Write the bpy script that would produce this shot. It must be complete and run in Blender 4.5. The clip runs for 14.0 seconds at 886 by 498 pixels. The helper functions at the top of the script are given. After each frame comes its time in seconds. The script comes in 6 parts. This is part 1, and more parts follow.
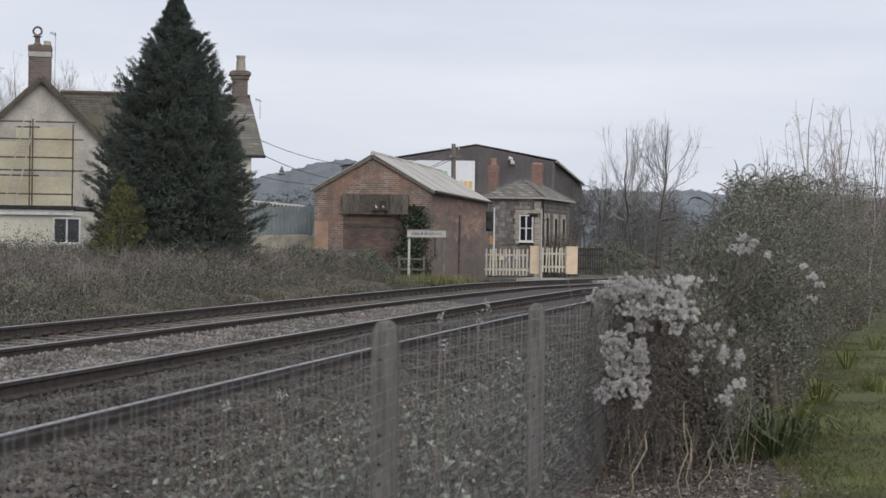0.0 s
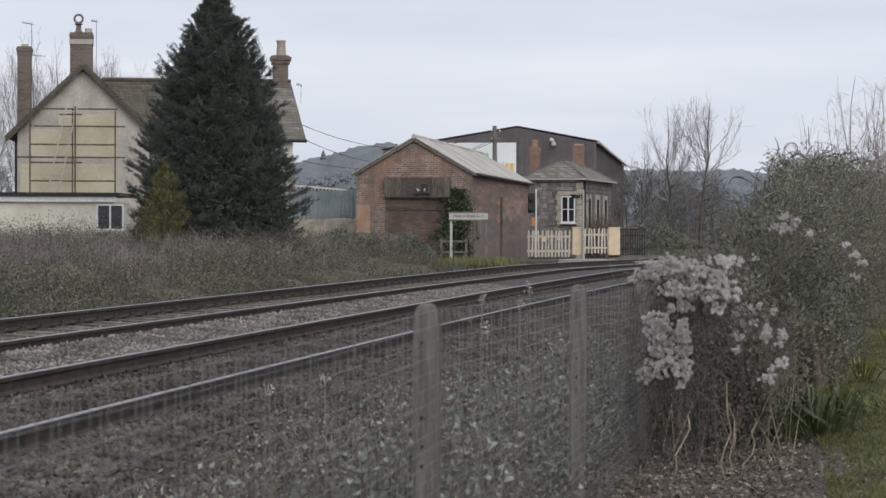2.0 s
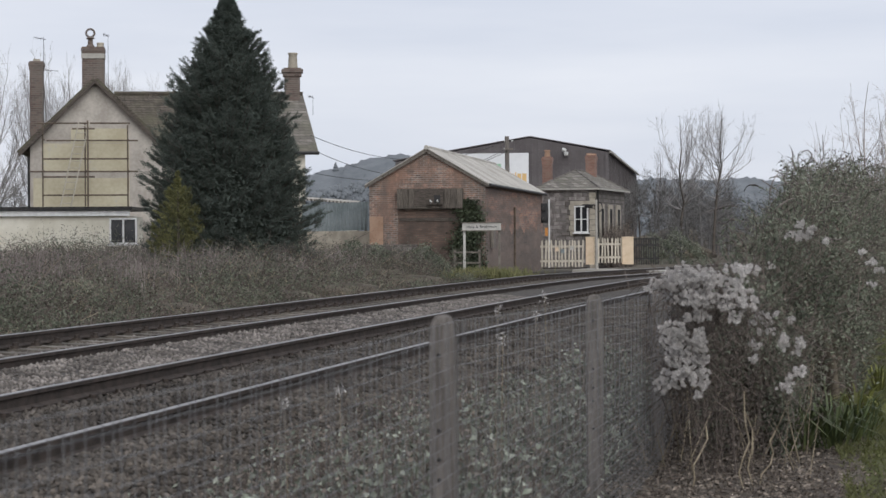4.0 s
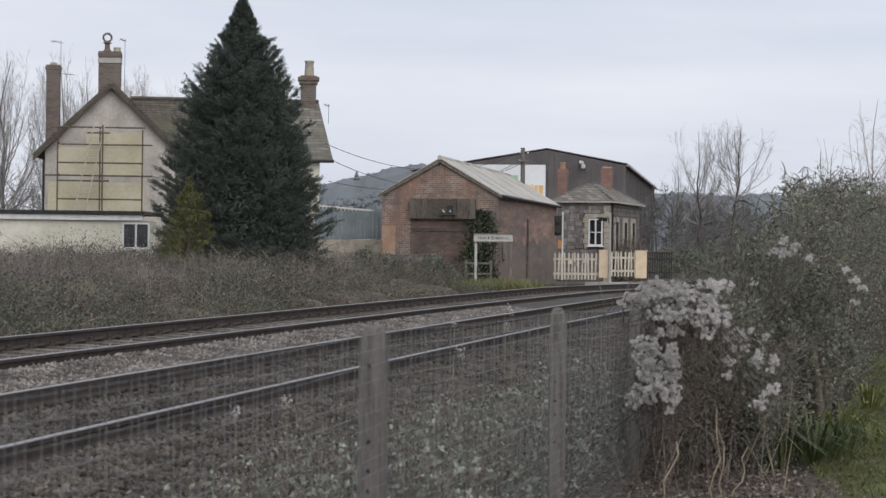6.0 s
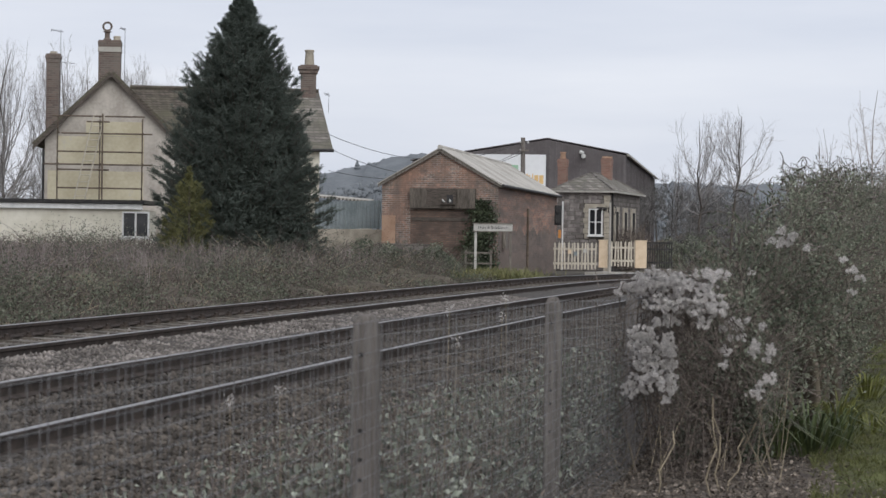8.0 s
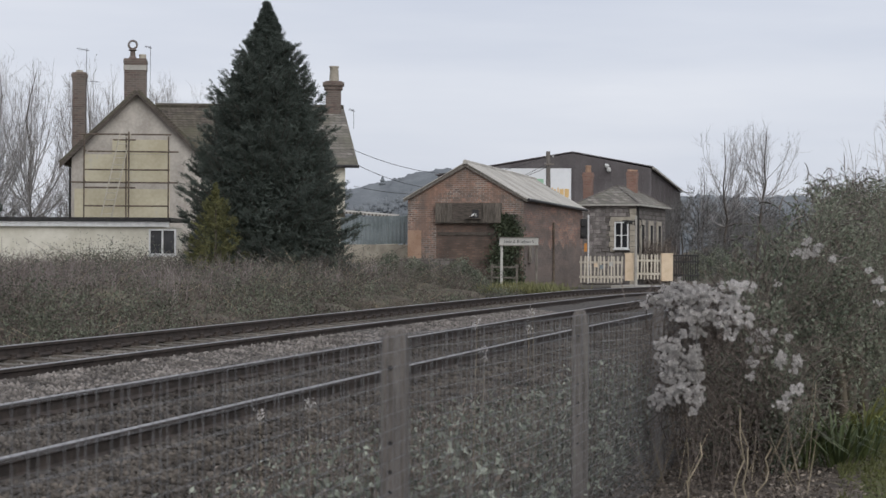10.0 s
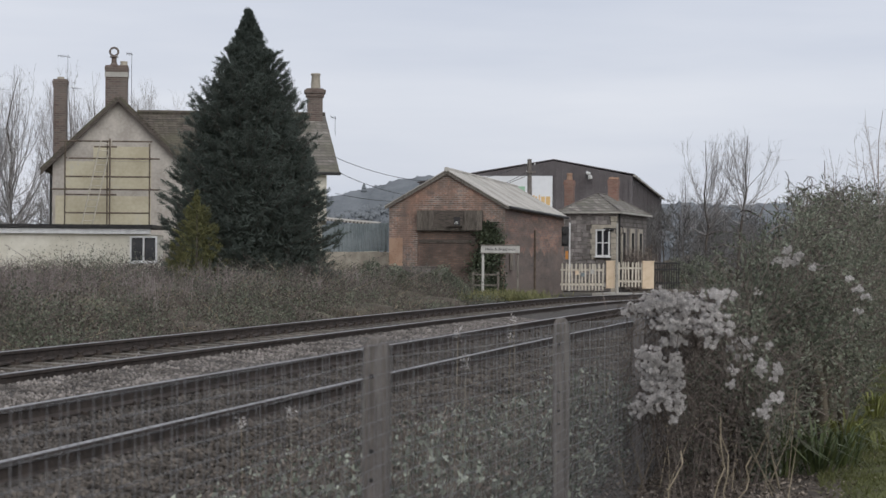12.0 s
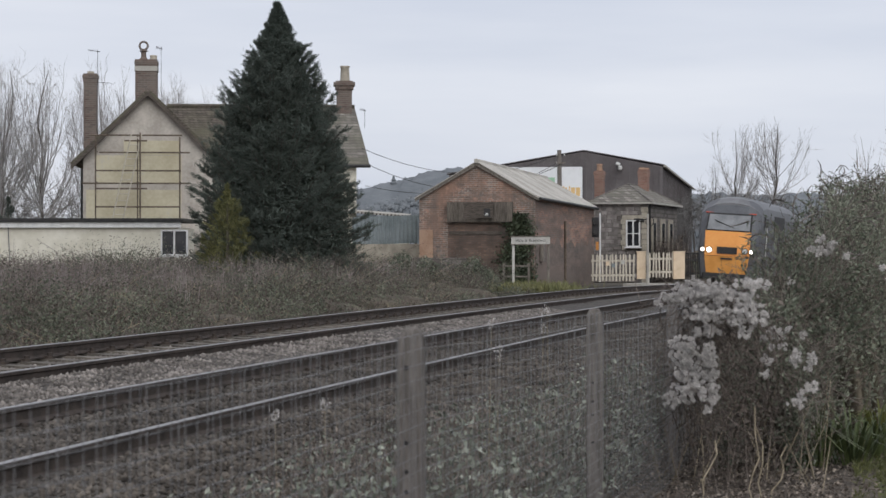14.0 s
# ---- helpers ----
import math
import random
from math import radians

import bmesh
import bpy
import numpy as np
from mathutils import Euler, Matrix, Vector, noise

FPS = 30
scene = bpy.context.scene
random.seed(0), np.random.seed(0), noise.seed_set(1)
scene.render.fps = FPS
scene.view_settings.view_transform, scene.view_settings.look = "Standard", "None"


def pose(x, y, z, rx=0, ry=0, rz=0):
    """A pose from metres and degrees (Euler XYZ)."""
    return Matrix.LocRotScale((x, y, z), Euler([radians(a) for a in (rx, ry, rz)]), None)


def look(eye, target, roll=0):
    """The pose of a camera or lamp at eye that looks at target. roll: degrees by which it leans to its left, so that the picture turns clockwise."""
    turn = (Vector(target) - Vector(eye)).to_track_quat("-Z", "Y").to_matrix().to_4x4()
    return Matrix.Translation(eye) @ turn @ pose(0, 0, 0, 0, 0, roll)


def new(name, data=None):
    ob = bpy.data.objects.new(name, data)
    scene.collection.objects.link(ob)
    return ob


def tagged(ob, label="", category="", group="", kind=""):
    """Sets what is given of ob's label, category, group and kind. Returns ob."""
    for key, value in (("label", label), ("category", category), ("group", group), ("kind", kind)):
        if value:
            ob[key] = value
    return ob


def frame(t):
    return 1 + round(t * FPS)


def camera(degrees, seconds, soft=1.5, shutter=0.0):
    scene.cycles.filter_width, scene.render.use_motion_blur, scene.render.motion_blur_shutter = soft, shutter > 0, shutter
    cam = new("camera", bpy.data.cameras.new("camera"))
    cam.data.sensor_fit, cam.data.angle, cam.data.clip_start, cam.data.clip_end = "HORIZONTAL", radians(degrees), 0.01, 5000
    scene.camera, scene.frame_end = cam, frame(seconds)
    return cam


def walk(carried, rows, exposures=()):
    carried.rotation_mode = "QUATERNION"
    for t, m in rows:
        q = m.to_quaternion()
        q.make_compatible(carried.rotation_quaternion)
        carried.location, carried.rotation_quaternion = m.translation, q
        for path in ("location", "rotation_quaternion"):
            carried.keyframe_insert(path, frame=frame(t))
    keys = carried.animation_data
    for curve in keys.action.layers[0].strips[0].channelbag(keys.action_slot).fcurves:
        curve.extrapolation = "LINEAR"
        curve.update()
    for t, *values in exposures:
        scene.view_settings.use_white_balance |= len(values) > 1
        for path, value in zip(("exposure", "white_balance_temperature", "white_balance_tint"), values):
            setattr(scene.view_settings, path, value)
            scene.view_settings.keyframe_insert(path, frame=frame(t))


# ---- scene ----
cam = camera(25.25, 14.0, soft=1.5)
cam.data.dof.use_dof = True
cam.data.dof.focus_distance = 52.0
cam.data.dof.aperture_fstop = 8.5
walk(cam, [
    (0.0, pose(-0.321, -0.005, 1.328, 89.937, -0.824, -2.534)),
    (0.5, pose(-0.322, -0.008, 1.331, 90.327, -0.546, -2.274)),
    (1.0, pose(-0.319, -0.009, 1.326, 89.783, 0.143, -1.818)),
    (1.5, pose(-0.318, -0.019, 1.324, 89.655, -0.044, -1.570)),
    (2.0, pose(-0.315, -0.037, 1.330, 89.417, -0.169, -1.310)),
    (2.5, pose(-0.317, -0.049, 1.327, 89.698, -0.555, -1.526)),
    (3.0, pose(-0.323, -0.025, 1.327, 89.732, -0.464, -1.057)),
    (3.5, pose(-0.325, -0.002, 1.326, 89.731, -0.438, -1.128)),
    (4.0, pose(-0.322, 0.033, 1.329, 89.737, 0.337, -0.935)),
    (4.2, pose(-0.320, 0.039, 1.324, 89.927, -0.564, -1.112)),
    (6.3, pose(-0.002, 0.067, 1.331, 90.035, -0.688, -0.334)),
    (6.5, pose(-0.001, 0.058, 1.321, 89.964, -0.626, -0.535)),
    (7.0, pose(0.007, 0.055, 1.327, 89.576, 0.014, -0.429)),
    (7.5, pose(0.006, 0.091, 1.327, 89.584, -0.726, -0.681)),
    (8.0, pose(0.006, 0.084, 1.327, 89.735, -0.804, -0.338)),
    (8.2, pose(0.008, 0.087, 1.328, 89.966, -0.541, -0.401)),
    (10.3, pose(-0.003, 0.004, 1.324, 90.244, -0.325, 0.464)),
    (10.5, pose(-0.006, 0.011, 1.327, 90.394, -0.406, 0.407)),
    (11.0, pose(0.000, -0.000, 1.330, 90.559, -0.505, -0.005)),
    (11.5, pose(0.003, -0.002, 1.333, 90.560, -0.433, -0.127)),
    (12.0, pose(0.001, -0.009, 1.329, 90.370, -0.359, -0.128)),
    (12.5, pose(0.000, -0.000, 1.326, 90.006, -0.173, 0.217)),
    (13.0, pose(-0.007, 0.014, 1.325, 89.867, -0.361, 0.413)),
    (13.5, pose(-0.013, 0.018, 1.327, 90.095, -0.108, 0.634)),
    (14.0, pose(-0.013, 0.018, 1.325, 90.131, -0.000, 0.741)),
], exposures=[(0.0, 0.2, 6280, 10), (8.2, 0.2, 6280, 10), (10.3, 0.1, 6280, 10), (12.4, 0.08, 6280, 10), (14.0, 0.15, 6280, 10)])

# ---- light ----
world = bpy.data.worlds.new("overcast_sky")
scene.world = world
world.use_nodes = True
wn, wl = world.node_tree.nodes, world.node_tree.links
wn.clear()
w_out = wn.new("ShaderNodeOutputWorld")
w_bg = wn.new("ShaderNodeBackground")
w_sky = wn.new("ShaderNodeTexSky")
w_sky.sky_type = "NISHITA"
w_sky.sun_disc = False
w_sky.sun_elevation = radians(24)
w_sky.sun_rotation = radians(200)
w_co = wn.new("ShaderNodeTexCoord")
w_map = wn.new("ShaderNodeMapping")
w_map.inputs["Scale"].default_value = (1.2, 1.2, 9.0)
w_noise = wn.new("ShaderNodeTexNoise")
w_noise.inputs["Scale"].default_value = 2.2
w_noise.inputs["Detail"].default_value = 5.0
w_ramp = wn.new("ShaderNodeValToRGB")
w_ramp.color_ramp.elements[0].position = 0.3
w_ramp.color_ramp.elements[0].color = (5.7, 5.95, 6.7, 1)
w_ramp.color_ramp.elements[1].position = 0.68
w_ramp.color_ramp.elements[1].color = (7.3, 7.35, 7.75, 1)
w_mix = wn.new("ShaderNodeMixRGB")
w_mix.inputs[0].default_value = 0.94
wl.new(w_co.outputs["Generated"], w_map.inputs["Vector"])
wl.new(w_map.outputs[0], w_noise.inputs["Vector"])
wl.new(w_noise.outputs[0], w_ramp.inputs[0])
wl.new(w_sky.outputs[0], w_mix.inputs[1])
wl.new(w_ramp.outputs[0], w_mix.inputs[2])
wl.new(w_mix.outputs[0], w_bg.inputs[0])
w_bg.inputs[1].default_value = 0.1
wl.new(w_bg.outputs[0], w_out.inputs[0])

sun_data = bpy.data.lights.new("sun", "SUN")
sun_data.energy, sun_data.angle, sun_data.color = 1.5, radians(60), (1.0, 0.97, 0.92)
sun = new("sun", sun_data)
sun.matrix_world = look((28, -60, 62), (0, 20, 0))


# ---- materials ----
def mat(name, c1, c2, scale=3.0, rough=0.9, metal=0.0, bump=0.0, fine=0.0, islands=0.0, objects=0.0, stretch=(1, 1, 1), trans=0.0, lo=0.35, hi=0.65, c3=None):
    """A surface of two colours mixed by two scales of noise, with wear, relief and variation from piece to piece."""
    m = bpy.data.materials.new(name)
    m.use_nodes = True
    n, l = m.node_tree.nodes, m.node_tree.links
    b = n["Principled BSDF"]
    b.inputs["Roughness"].default_value, b.inputs["Metallic"].default_value = rough, metal
    b.inputs["Specular IOR Level"].default_value = 0.35
    co = n.new("ShaderNodeTexCoord")
    mp = n.new("ShaderNodeMapping")
    mp.inputs["Scale"].default_value = stretch
    l.new(co.outputs["Object"], mp.inputs["Vector"])
    t1 = n.new("ShaderNodeTexNoise")
    t1.inputs["Scale"].default_value, t1.inputs["Detail"].default_value = scale, 6.0
    t2 = n.new("ShaderNodeTexNoise")
    t2.inputs["Scale"].default_value, t2.inputs["Detail"].default_value = fine or scale * 9, 4.0
    l.new(mp.outputs[0], t1.inputs["Vector"])
    l.new(mp.outputs[0], t2.inputs["Vector"])
    add = n.new("ShaderNodeMath")
    add.operation = "MULTIPLY_ADD"
    add.inputs[1].default_value, add.inputs[2].default_value = 0.45, -0.22
    l.new(t2.outputs[0], add.inputs[0])
    s = n.new("ShaderNodeMath")
    s.operation = "ADD"
    l.new(t1.outputs[0], s.inputs[0])
    l.new(add.outputs[0], s.inputs[1])
    ramp = n.new("ShaderNodeValToRGB")
    e = ramp.color_ramp.elements
    e[0].position, e[0].color, e[1].position, e[1].color = lo, (*c1, 1), hi, (*c2, 1)
    if c3:
        k = e.new(hi + 0.12)
        k.color = (*c3, 1)
    l.new(s.outputs[0], ramp.inputs[0])
    out = ramp.outputs[0]
    for amount, node, sock in ((islands, "ShaderNodeNewGeometry", "Random Per Island"), (objects, "ShaderNodeObjectInfo", "Random")):
        if amount:
            r = n.new(node)
            hsv = n.new("ShaderNodeHueSaturation")
            mr = n.new("ShaderNodeMapRange")
            mr.inputs["To Min"].default_value, mr.inputs["To Max"].default_value = 1 - amount, 1 + amount
            l.new(r.outputs[sock], mr.inputs["Value"])
            l.new(mr.outputs[0], hsv.inputs["Value"])
            l.new(out, hsv.inputs["Color"])
            out = hsv.outputs[0]
    l.new(out, b.inputs["Base Color"])
    if bump:
        bp = n.new("ShaderNodeBump")
        bp.inputs["Strength"].default_value, bp.inputs["Distance"].default_value = bump, 0.02
        l.new(t2.outputs[0], bp.inputs["Height"])
        l.new(bp.outputs[0], b.inputs["Normal"])
    if trans:
        tr = n.new("ShaderNodeBsdfTranslucent")
        mx = n.new("ShaderNodeMixShader")
        mx.inputs[0].default_value = trans
        l.new(out, tr.inputs["Color"])
        l.new(b.outputs[0], mx.inputs[1])
        l.new(tr.outputs[0], mx.inputs[2])
        l.new(mx.outputs[0], n["Material Output"].inputs["Surface"])
    return m


def masonry(name, c1, c2, mortar, w, h, joint, rough=0.93, stain=(0.08, 0.07, 0.06), stain_amount=0.6, streak=0.0, patch=None, along=1.0):
    """Brick or stone courses at true size, with stains and patches."""
    m = mat(name, c1, c2, 1.2, rough, bump=0.0)
    n, l = m.node_tree.nodes, m.node_tree.links
    b = n["Principled BSDF"]
    co = n.new("ShaderNodeTexCoord")
    sep = n.new("ShaderNodeSeparateXYZ")
    l.new(co.outputs["Object"], sep.inputs[0])
    ad = n.new("ShaderNodeMath")
    ad.operation = "ADD"
    l.new(sep.outputs[0], ad.inputs[0])
    l.new(sep.outputs[1], ad.inputs[1])
    cb = n.new("ShaderNodeCombineXYZ")
    l.new(ad.outputs[0], cb.inputs[0])
    l.new(sep.outputs[2], cb.inputs[1])
    br = n.new("ShaderNodeTexBrick")
    br.inputs["Scale"].default_value = 1.0
    br.inputs["Brick Width"].default_value, br.inputs["Row Height"].default_value = w, h
    br.inputs["Mortar Size"].default_value = joint
    br.inputs["Mortar Smooth"].default_value = 0.3
    br.inputs["Color1"].default_value, br.inputs["Color2"].default_value = (*c1, 1), (*c2, 1)
    br.inputs["Mortar"].default_value = (*mortar, 1)
    br.inputs["Bias"].default_value = -0.1
    l.new(cb.outputs[0], br.inputs["Vector"])
    drawn = n.new("ShaderNodeMapping")
    drawn.inputs["Scale"].default_value = (1, along, 1)
    l.new(co.outputs["Object"], drawn.inputs["Vector"])
    st = n.new("ShaderNodeTexNoise")
    st.inputs["Scale"].default_value, st.inputs["Detail"].default_value = 1.1, 9.0
    l.new(drawn.outputs[0], st.inputs["Vector"])
    rp = n.new("ShaderNodeValToRGB")
    rp.color_ramp.elements[0].position, rp.color_ramp.elements[1].position = 0.4, 0.64
    rp.color_ramp.elements[1].color = (stain_amount,) * 3 + (1,)
    l.new(st.outputs[0], rp.inputs[0])
    mx = n.new("ShaderNodeMixRGB")
    mx.inputs[2].default_value = (*stain, 1)
    l.new(rp.outputs[0], mx.inputs[0])
    pn = n.new("ShaderNodeTexNoise")
    pn.inputs["Scale"].default_value, pn.inputs["Detail"].default_value = 3.1, 7.0
    l.new(drawn.outputs[0], pn.inputs["Vector"])
    pr = n.new("ShaderNodeValToRGB")
    pr.color_ramp.elements[0].position, pr.color_ramp.elements[1].position = 0.48, 0.75
    pr.color_ramp.elements[1].color = (0.5, 0.5, 0.5, 1)
    l.new(pn.outputs[0], pr.inputs[0])
    pm = n.new("ShaderNodeMixRGB")
    pm.inputs[2].default_value = (*mortar, 1)
    l.new(pr.outputs[0], pm.inputs[0])
    l.new(br.outputs[0], pm.inputs[1])
    l.new(pm.outputs[0], mx.inputs[1])
    out = mx.outputs[0]
    layers = []
    if patch:
        layers.append((patch, 0.55, (1, 1, 1), 0.48, 0.62, 0.45))
        layers.append((tuple(min(1.0, c * 1.35 + 0.03) for c in patch), 6.5, (1, 1, 0.7), 0.54, 0.66, 0.35))
        layers.append((stain, 4.0, (1, 1, 0.6), 0.53, 0.66, 0.5))
    if streak:
        layers.append((stain, 1.6, (1, 1, 0.13), 0.48, 0.68, streak))
        layers.append((stain, 5.0, (1, 1, 0.3), 0.5, 0.72, streak * 0.7))
    for color, scale, squash, lo, hi, amount in layers:
        mp = n.new("ShaderNodeMapping")
        mp.inputs["Scale"].default_value = squash
        l.new(drawn.outputs[0], mp.inputs["Vector"])
        sn = n.new("ShaderNodeTexNoise")
        sn.inputs["Scale"].default_value, sn.inputs["Detail"].default_value = scale, 8.0
        l.new(mp.outputs[0], sn.inputs["Vector"])
        sr = n.new("ShaderNodeMapRange")
        sr.inputs["From Min"].default_value, sr.inputs["From Max"].default_value, sr.inputs["To Max"].default_value = lo, hi, amount
        l.new(sn.outputs[0], sr.inputs["Value"])
        sm = n.new("ShaderNodeMixRGB")
        sm.inputs[2].default_value = (*color, 1)
        l.new(sr.outputs[0], sm.inputs[0])
        l.new(out, sm.inputs[1])
        out = sm.outputs[0]
    l.new(out, b.inputs["Base Color"])
    bp = n.new("ShaderNodeBump")
    bp.inputs["Strength"].default_value, bp.inputs["Distance"].default_value = 0.6, 0.015
    bp.invert = True
    l.new(br.outputs["Fac"], bp.inputs["Height"])
    l.new(bp.outputs[0], b.inputs["Normal"])
    return m


def glow(name, color, strength):
    m = bpy.data.materials.new(name)
    m.use_nodes = True
    b = m.node_tree.nodes["Principled BSDF"]
    b.inputs["Base Color"].default_value = (*color, 1)
    b.inputs["Emission Color"].default_value = (*color, 1)
    b.inputs["Emission Strength"].default_value = strength
    return m


def dark_glass(name):
    m = mat(name, (0.015, 0.017, 0.02), (0.03, 0.032, 0.036), 2.0, 0.08)
    m.node_tree.nodes["Principled BSDF"].inputs["Specular IOR Level"].default_value = 0.6
    return m


M = {}
M["ballast_bed"] = mat("ballast_bed", (0.042, 0.036, 0.031), (0.1, 0.089, 0.078), 9.0, 0.95, bump=0.8, fine=38.0)
M["stone_chips"] = mat("stone_chips", (0.095, 0.084, 0.075), (0.245, 0.22, 0.199), 2.0, 0.93, islands=0.45)
M["stone_earthy"] = mat("stone_earthy", (0.043, 0.036, 0.03), (0.122, 0.105, 0.088), 2.0, 0.95, islands=0.5)
M["stone_dirty"] = mat("stone_dirty", (0.04, 0.034, 0.029), (0.112, 0.098, 0.085), 2.0, 0.95, islands=0.5)
M["field"] = mat("field", (0.06, 0.05, 0.037), (0.135, 0.115, 0.085), 1.4, 0.97, bump=0.6, c3=(0.09, 0.105, 0.05))
M["litter"] = mat("litter", (0.06, 0.05, 0.041), (0.15, 0.126, 0.103), 5.0, 0.95, bump=0.8, fine=55.0)
M["lawn"] = mat("lawn", (0.055, 0.047, 0.032), (0.09, 0.1, 0.036), 1.5, 0.95, bump=0.9, fine=48.0, lo=0.3, hi=0.52, c3=(0.125, 0.135, 0.045))
M["rail_web"] = mat("rail_web", (0.036, 0.029, 0.025), (0.075, 0.059, 0.05), 6.0, 0.8, 0.2, bump=0.2)
M["rail_top"] = mat("rail_top", (0.22, 0.208, 0.2), (0.34, 0.325, 0.315), 14.0, 0.36, 0.85)
M["sleeper"] = mat("sleeper", (0.07, 0.061, 0.051), (0.155, 0.137, 0.116), 6.0, 0.9, objects=0.3, bump=0.4)
M["render_cream"] = mat("render_cream", (0.46, 0.41, 0.29), (0.57, 0.525, 0.39), 0.8, 0.9, c3=(0.5, 0.47, 0.42), bump=0.15)
M["render_grey"] = mat("render_grey", (0.37, 0.335, 0.295), (0.53, 0.49, 0.435), 1.0, 0.9, bump=0.2)
M["render_white"] = mat("render_white", (0.55, 0.52, 0.43), (0.68, 0.65, 0.56), 0.6, 0.88, bump=0.1)
M["white_paint"] = mat("white_paint", (0.56, 0.56, 0.55), (0.7, 0.7, 0.685), 4.0, 0.6)
M["cream_paint"] = mat("cream_paint", (0.58, 0.45, 0.31), (0.68, 0.55, 0.4), 3.0, 0.7)
M["picket_paint"] = mat("picket_paint", (0.42, 0.38, 0.31), (0.56, 0.51, 0.42), 5.0, 0.75, objects=0.12)
M["roof_tile"] = masonry("roof_tile", (0.085, 0.072, 0.06), (0.15, 0.127, 0.103), (0.03, 0.026, 0.022), 0.2, 0.11, 0.012, stain=(0.125, 0.118, 0.08), stain_amount=0.7)
M["roof_slate"] = masonry("roof_slate", (0.15, 0.137, 0.122), (0.29, 0.268, 0.235), (0.09, 0.08, 0.07), 0.26, 0.13, 0.012, stain=(0.12, 0.115, 0.085), stain_amount=0.7)
M["dark_wood"] = mat("dark_wood", (0.055, 0.046, 0.038), (0.115, 0.095, 0.08), 4.0, 0.85, stretch=(1, 1, 6), bump=0.3)
M["canopy_wood"] = mat("canopy_wood", (0.07, 0.06, 0.05), (0.14, 0.12, 0.1), 4.0, 0.9, stretch=(6, 6, 0.8), objects=0.3, bump=0.3)
M["grey_wood"] = mat("grey_wood", (0.12, 0.105, 0.09), (0.24, 0.215, 0.185), 5.0, 0.92, stretch=(6, 6, 0.7), bump=0.5)
M["post_wood"] = mat("post_wood", (0.12, 0.106, 0.095), (0.235, 0.212, 0.192), 5.0, 0.92, stretch=(9, 9, 0.6), bump=0.7, c3=(0.2, 0.2, 0.15))
M["brick_red"] = masonry("brick_red", (0.125, 0.088, 0.073), (0.36, 0.208, 0.15), (0.36, 0.32, 0.28), 0.23, 0.078, 0.014, stain=(0.125, 0.108, 0.096), stain_amount=0.9, streak=0.35, patch=(0.4, 0.215, 0.145))
M["brick_lower"] = masonry("brick_lower", (0.1, 0.082, 0.074), (0.2, 0.145, 0.12), (0.16, 0.14, 0.125), 0.23, 0.078, 0.014, stain=(0.26, 0.2, 0.165), stain_amount=0.6, streak=0.2, patch=(0.09, 0.078, 0.07), along=0.13)
M["brick_side"] = masonry("brick_side", (0.2, 0.115, 0.088), (0.46, 0.23, 0.15), (0.31, 0.27, 0.235), 0.23, 0.078, 0.014, stain=(0.12, 0.1, 0.088), stain_amount=0.85, streak=0.5, patch=(0.45, 0.23, 0.15), along=0.13)
M["brick_chimney"] = masonry("brick_chimney", (0.105, 0.075, 0.064), (0.185, 0.132, 0.112), (0.17, 0.15, 0.13), 0.26, 0.09, 0.014, stain=(0.2, 0.18, 0.16), stain_amount=0.45)
M["brick_new"] = masonry("brick_new", (0.22, 0.115, 0.09), (0.3, 0.17, 0.135), (0.26, 0.2, 0.16), 0.23, 0.078, 0.011, stain_amount=0.2)
M["brick_dark"] = masonry("brick_dark", (0.13, 0.085, 0.065), (0.22, 0.145, 0.11), (0.12, 0.1, 0.085), 0.23, 0.078, 0.011, stain=(0.06, 0.05, 0.045), stain_amount=0.7)
M["render_orange"] = mat("render_orange", (0.3, 0.19, 0.13), (0.38, 0.255, 0.18), 2.0, 0.92, bump=0.2)
M["stone_grey"] = masonry("stone_grey", (0.115, 0.104, 0.098), (0.23, 0.21, 0.195), (0.075, 0.065, 0.055), 0.42, 0.2, 0.025, stain=(0.17, 0.152, 0.135), stain_amount=0.5)
M["stone_block"] = mat("stone_block", (0.15, 0.134, 0.127), (0.27, 0.246, 0.23), 3.0, 0.93, objects=0.3, bump=0.5)
M["stone_dress"] = mat("stone_dress", (0.3, 0.27, 0.22), (0.42, 0.38, 0.31), 4.0, 0.9, bump=0.3)
M["cement_sheet"] = mat("cement_sheet", (0.33, 0.31, 0.275), (0.48, 0.455, 0.41), 0.7, 0.9, fine=12.0, bump=0.25)
M["corrugated_brown"] = mat("corrugated_brown", (0.09, 0.078, 0.079), (0.13, 0.117, 0.118), 0.5, 0.6, fine=5.0)
M["tin_blue"] = mat("tin_blue", (0.17, 0.2, 0.205), (0.245, 0.278, 0.284), 1.2, 0.6, 0.1)
M["metal_dark"] = mat("metal_dark", (0.02, 0.02, 0.021), (0.05, 0.047, 0.045), 6.0, 0.6, 0.4)
M["rust_pipe"] = mat("rust_pipe", (0.085, 0.065, 0.05), (0.19, 0.15, 0.115), 5.0, 0.7, 0.4)
M["ladder"] = mat("ladder", (0.38, 0.35, 0.28), (0.5, 0.46, 0.38), 5.0, 0.6)
M["wire"] = mat("wire", (0.15, 0.15, 0.152), (0.25, 0.25, 0.254), 30.0, 0.6, 0.4)
M["dove_white"] = mat("dove_white", (0.66, 0.65, 0.63), (0.8, 0.79, 0.77), 20.0, 0.8)
M["glass"] = dark_glass("glass")
M["bark"] = mat("bark", (0.06, 0.05, 0.042), (0.13, 0.112, 0.095), 3.0, 0.95, stretch=(3, 3, 0.6))
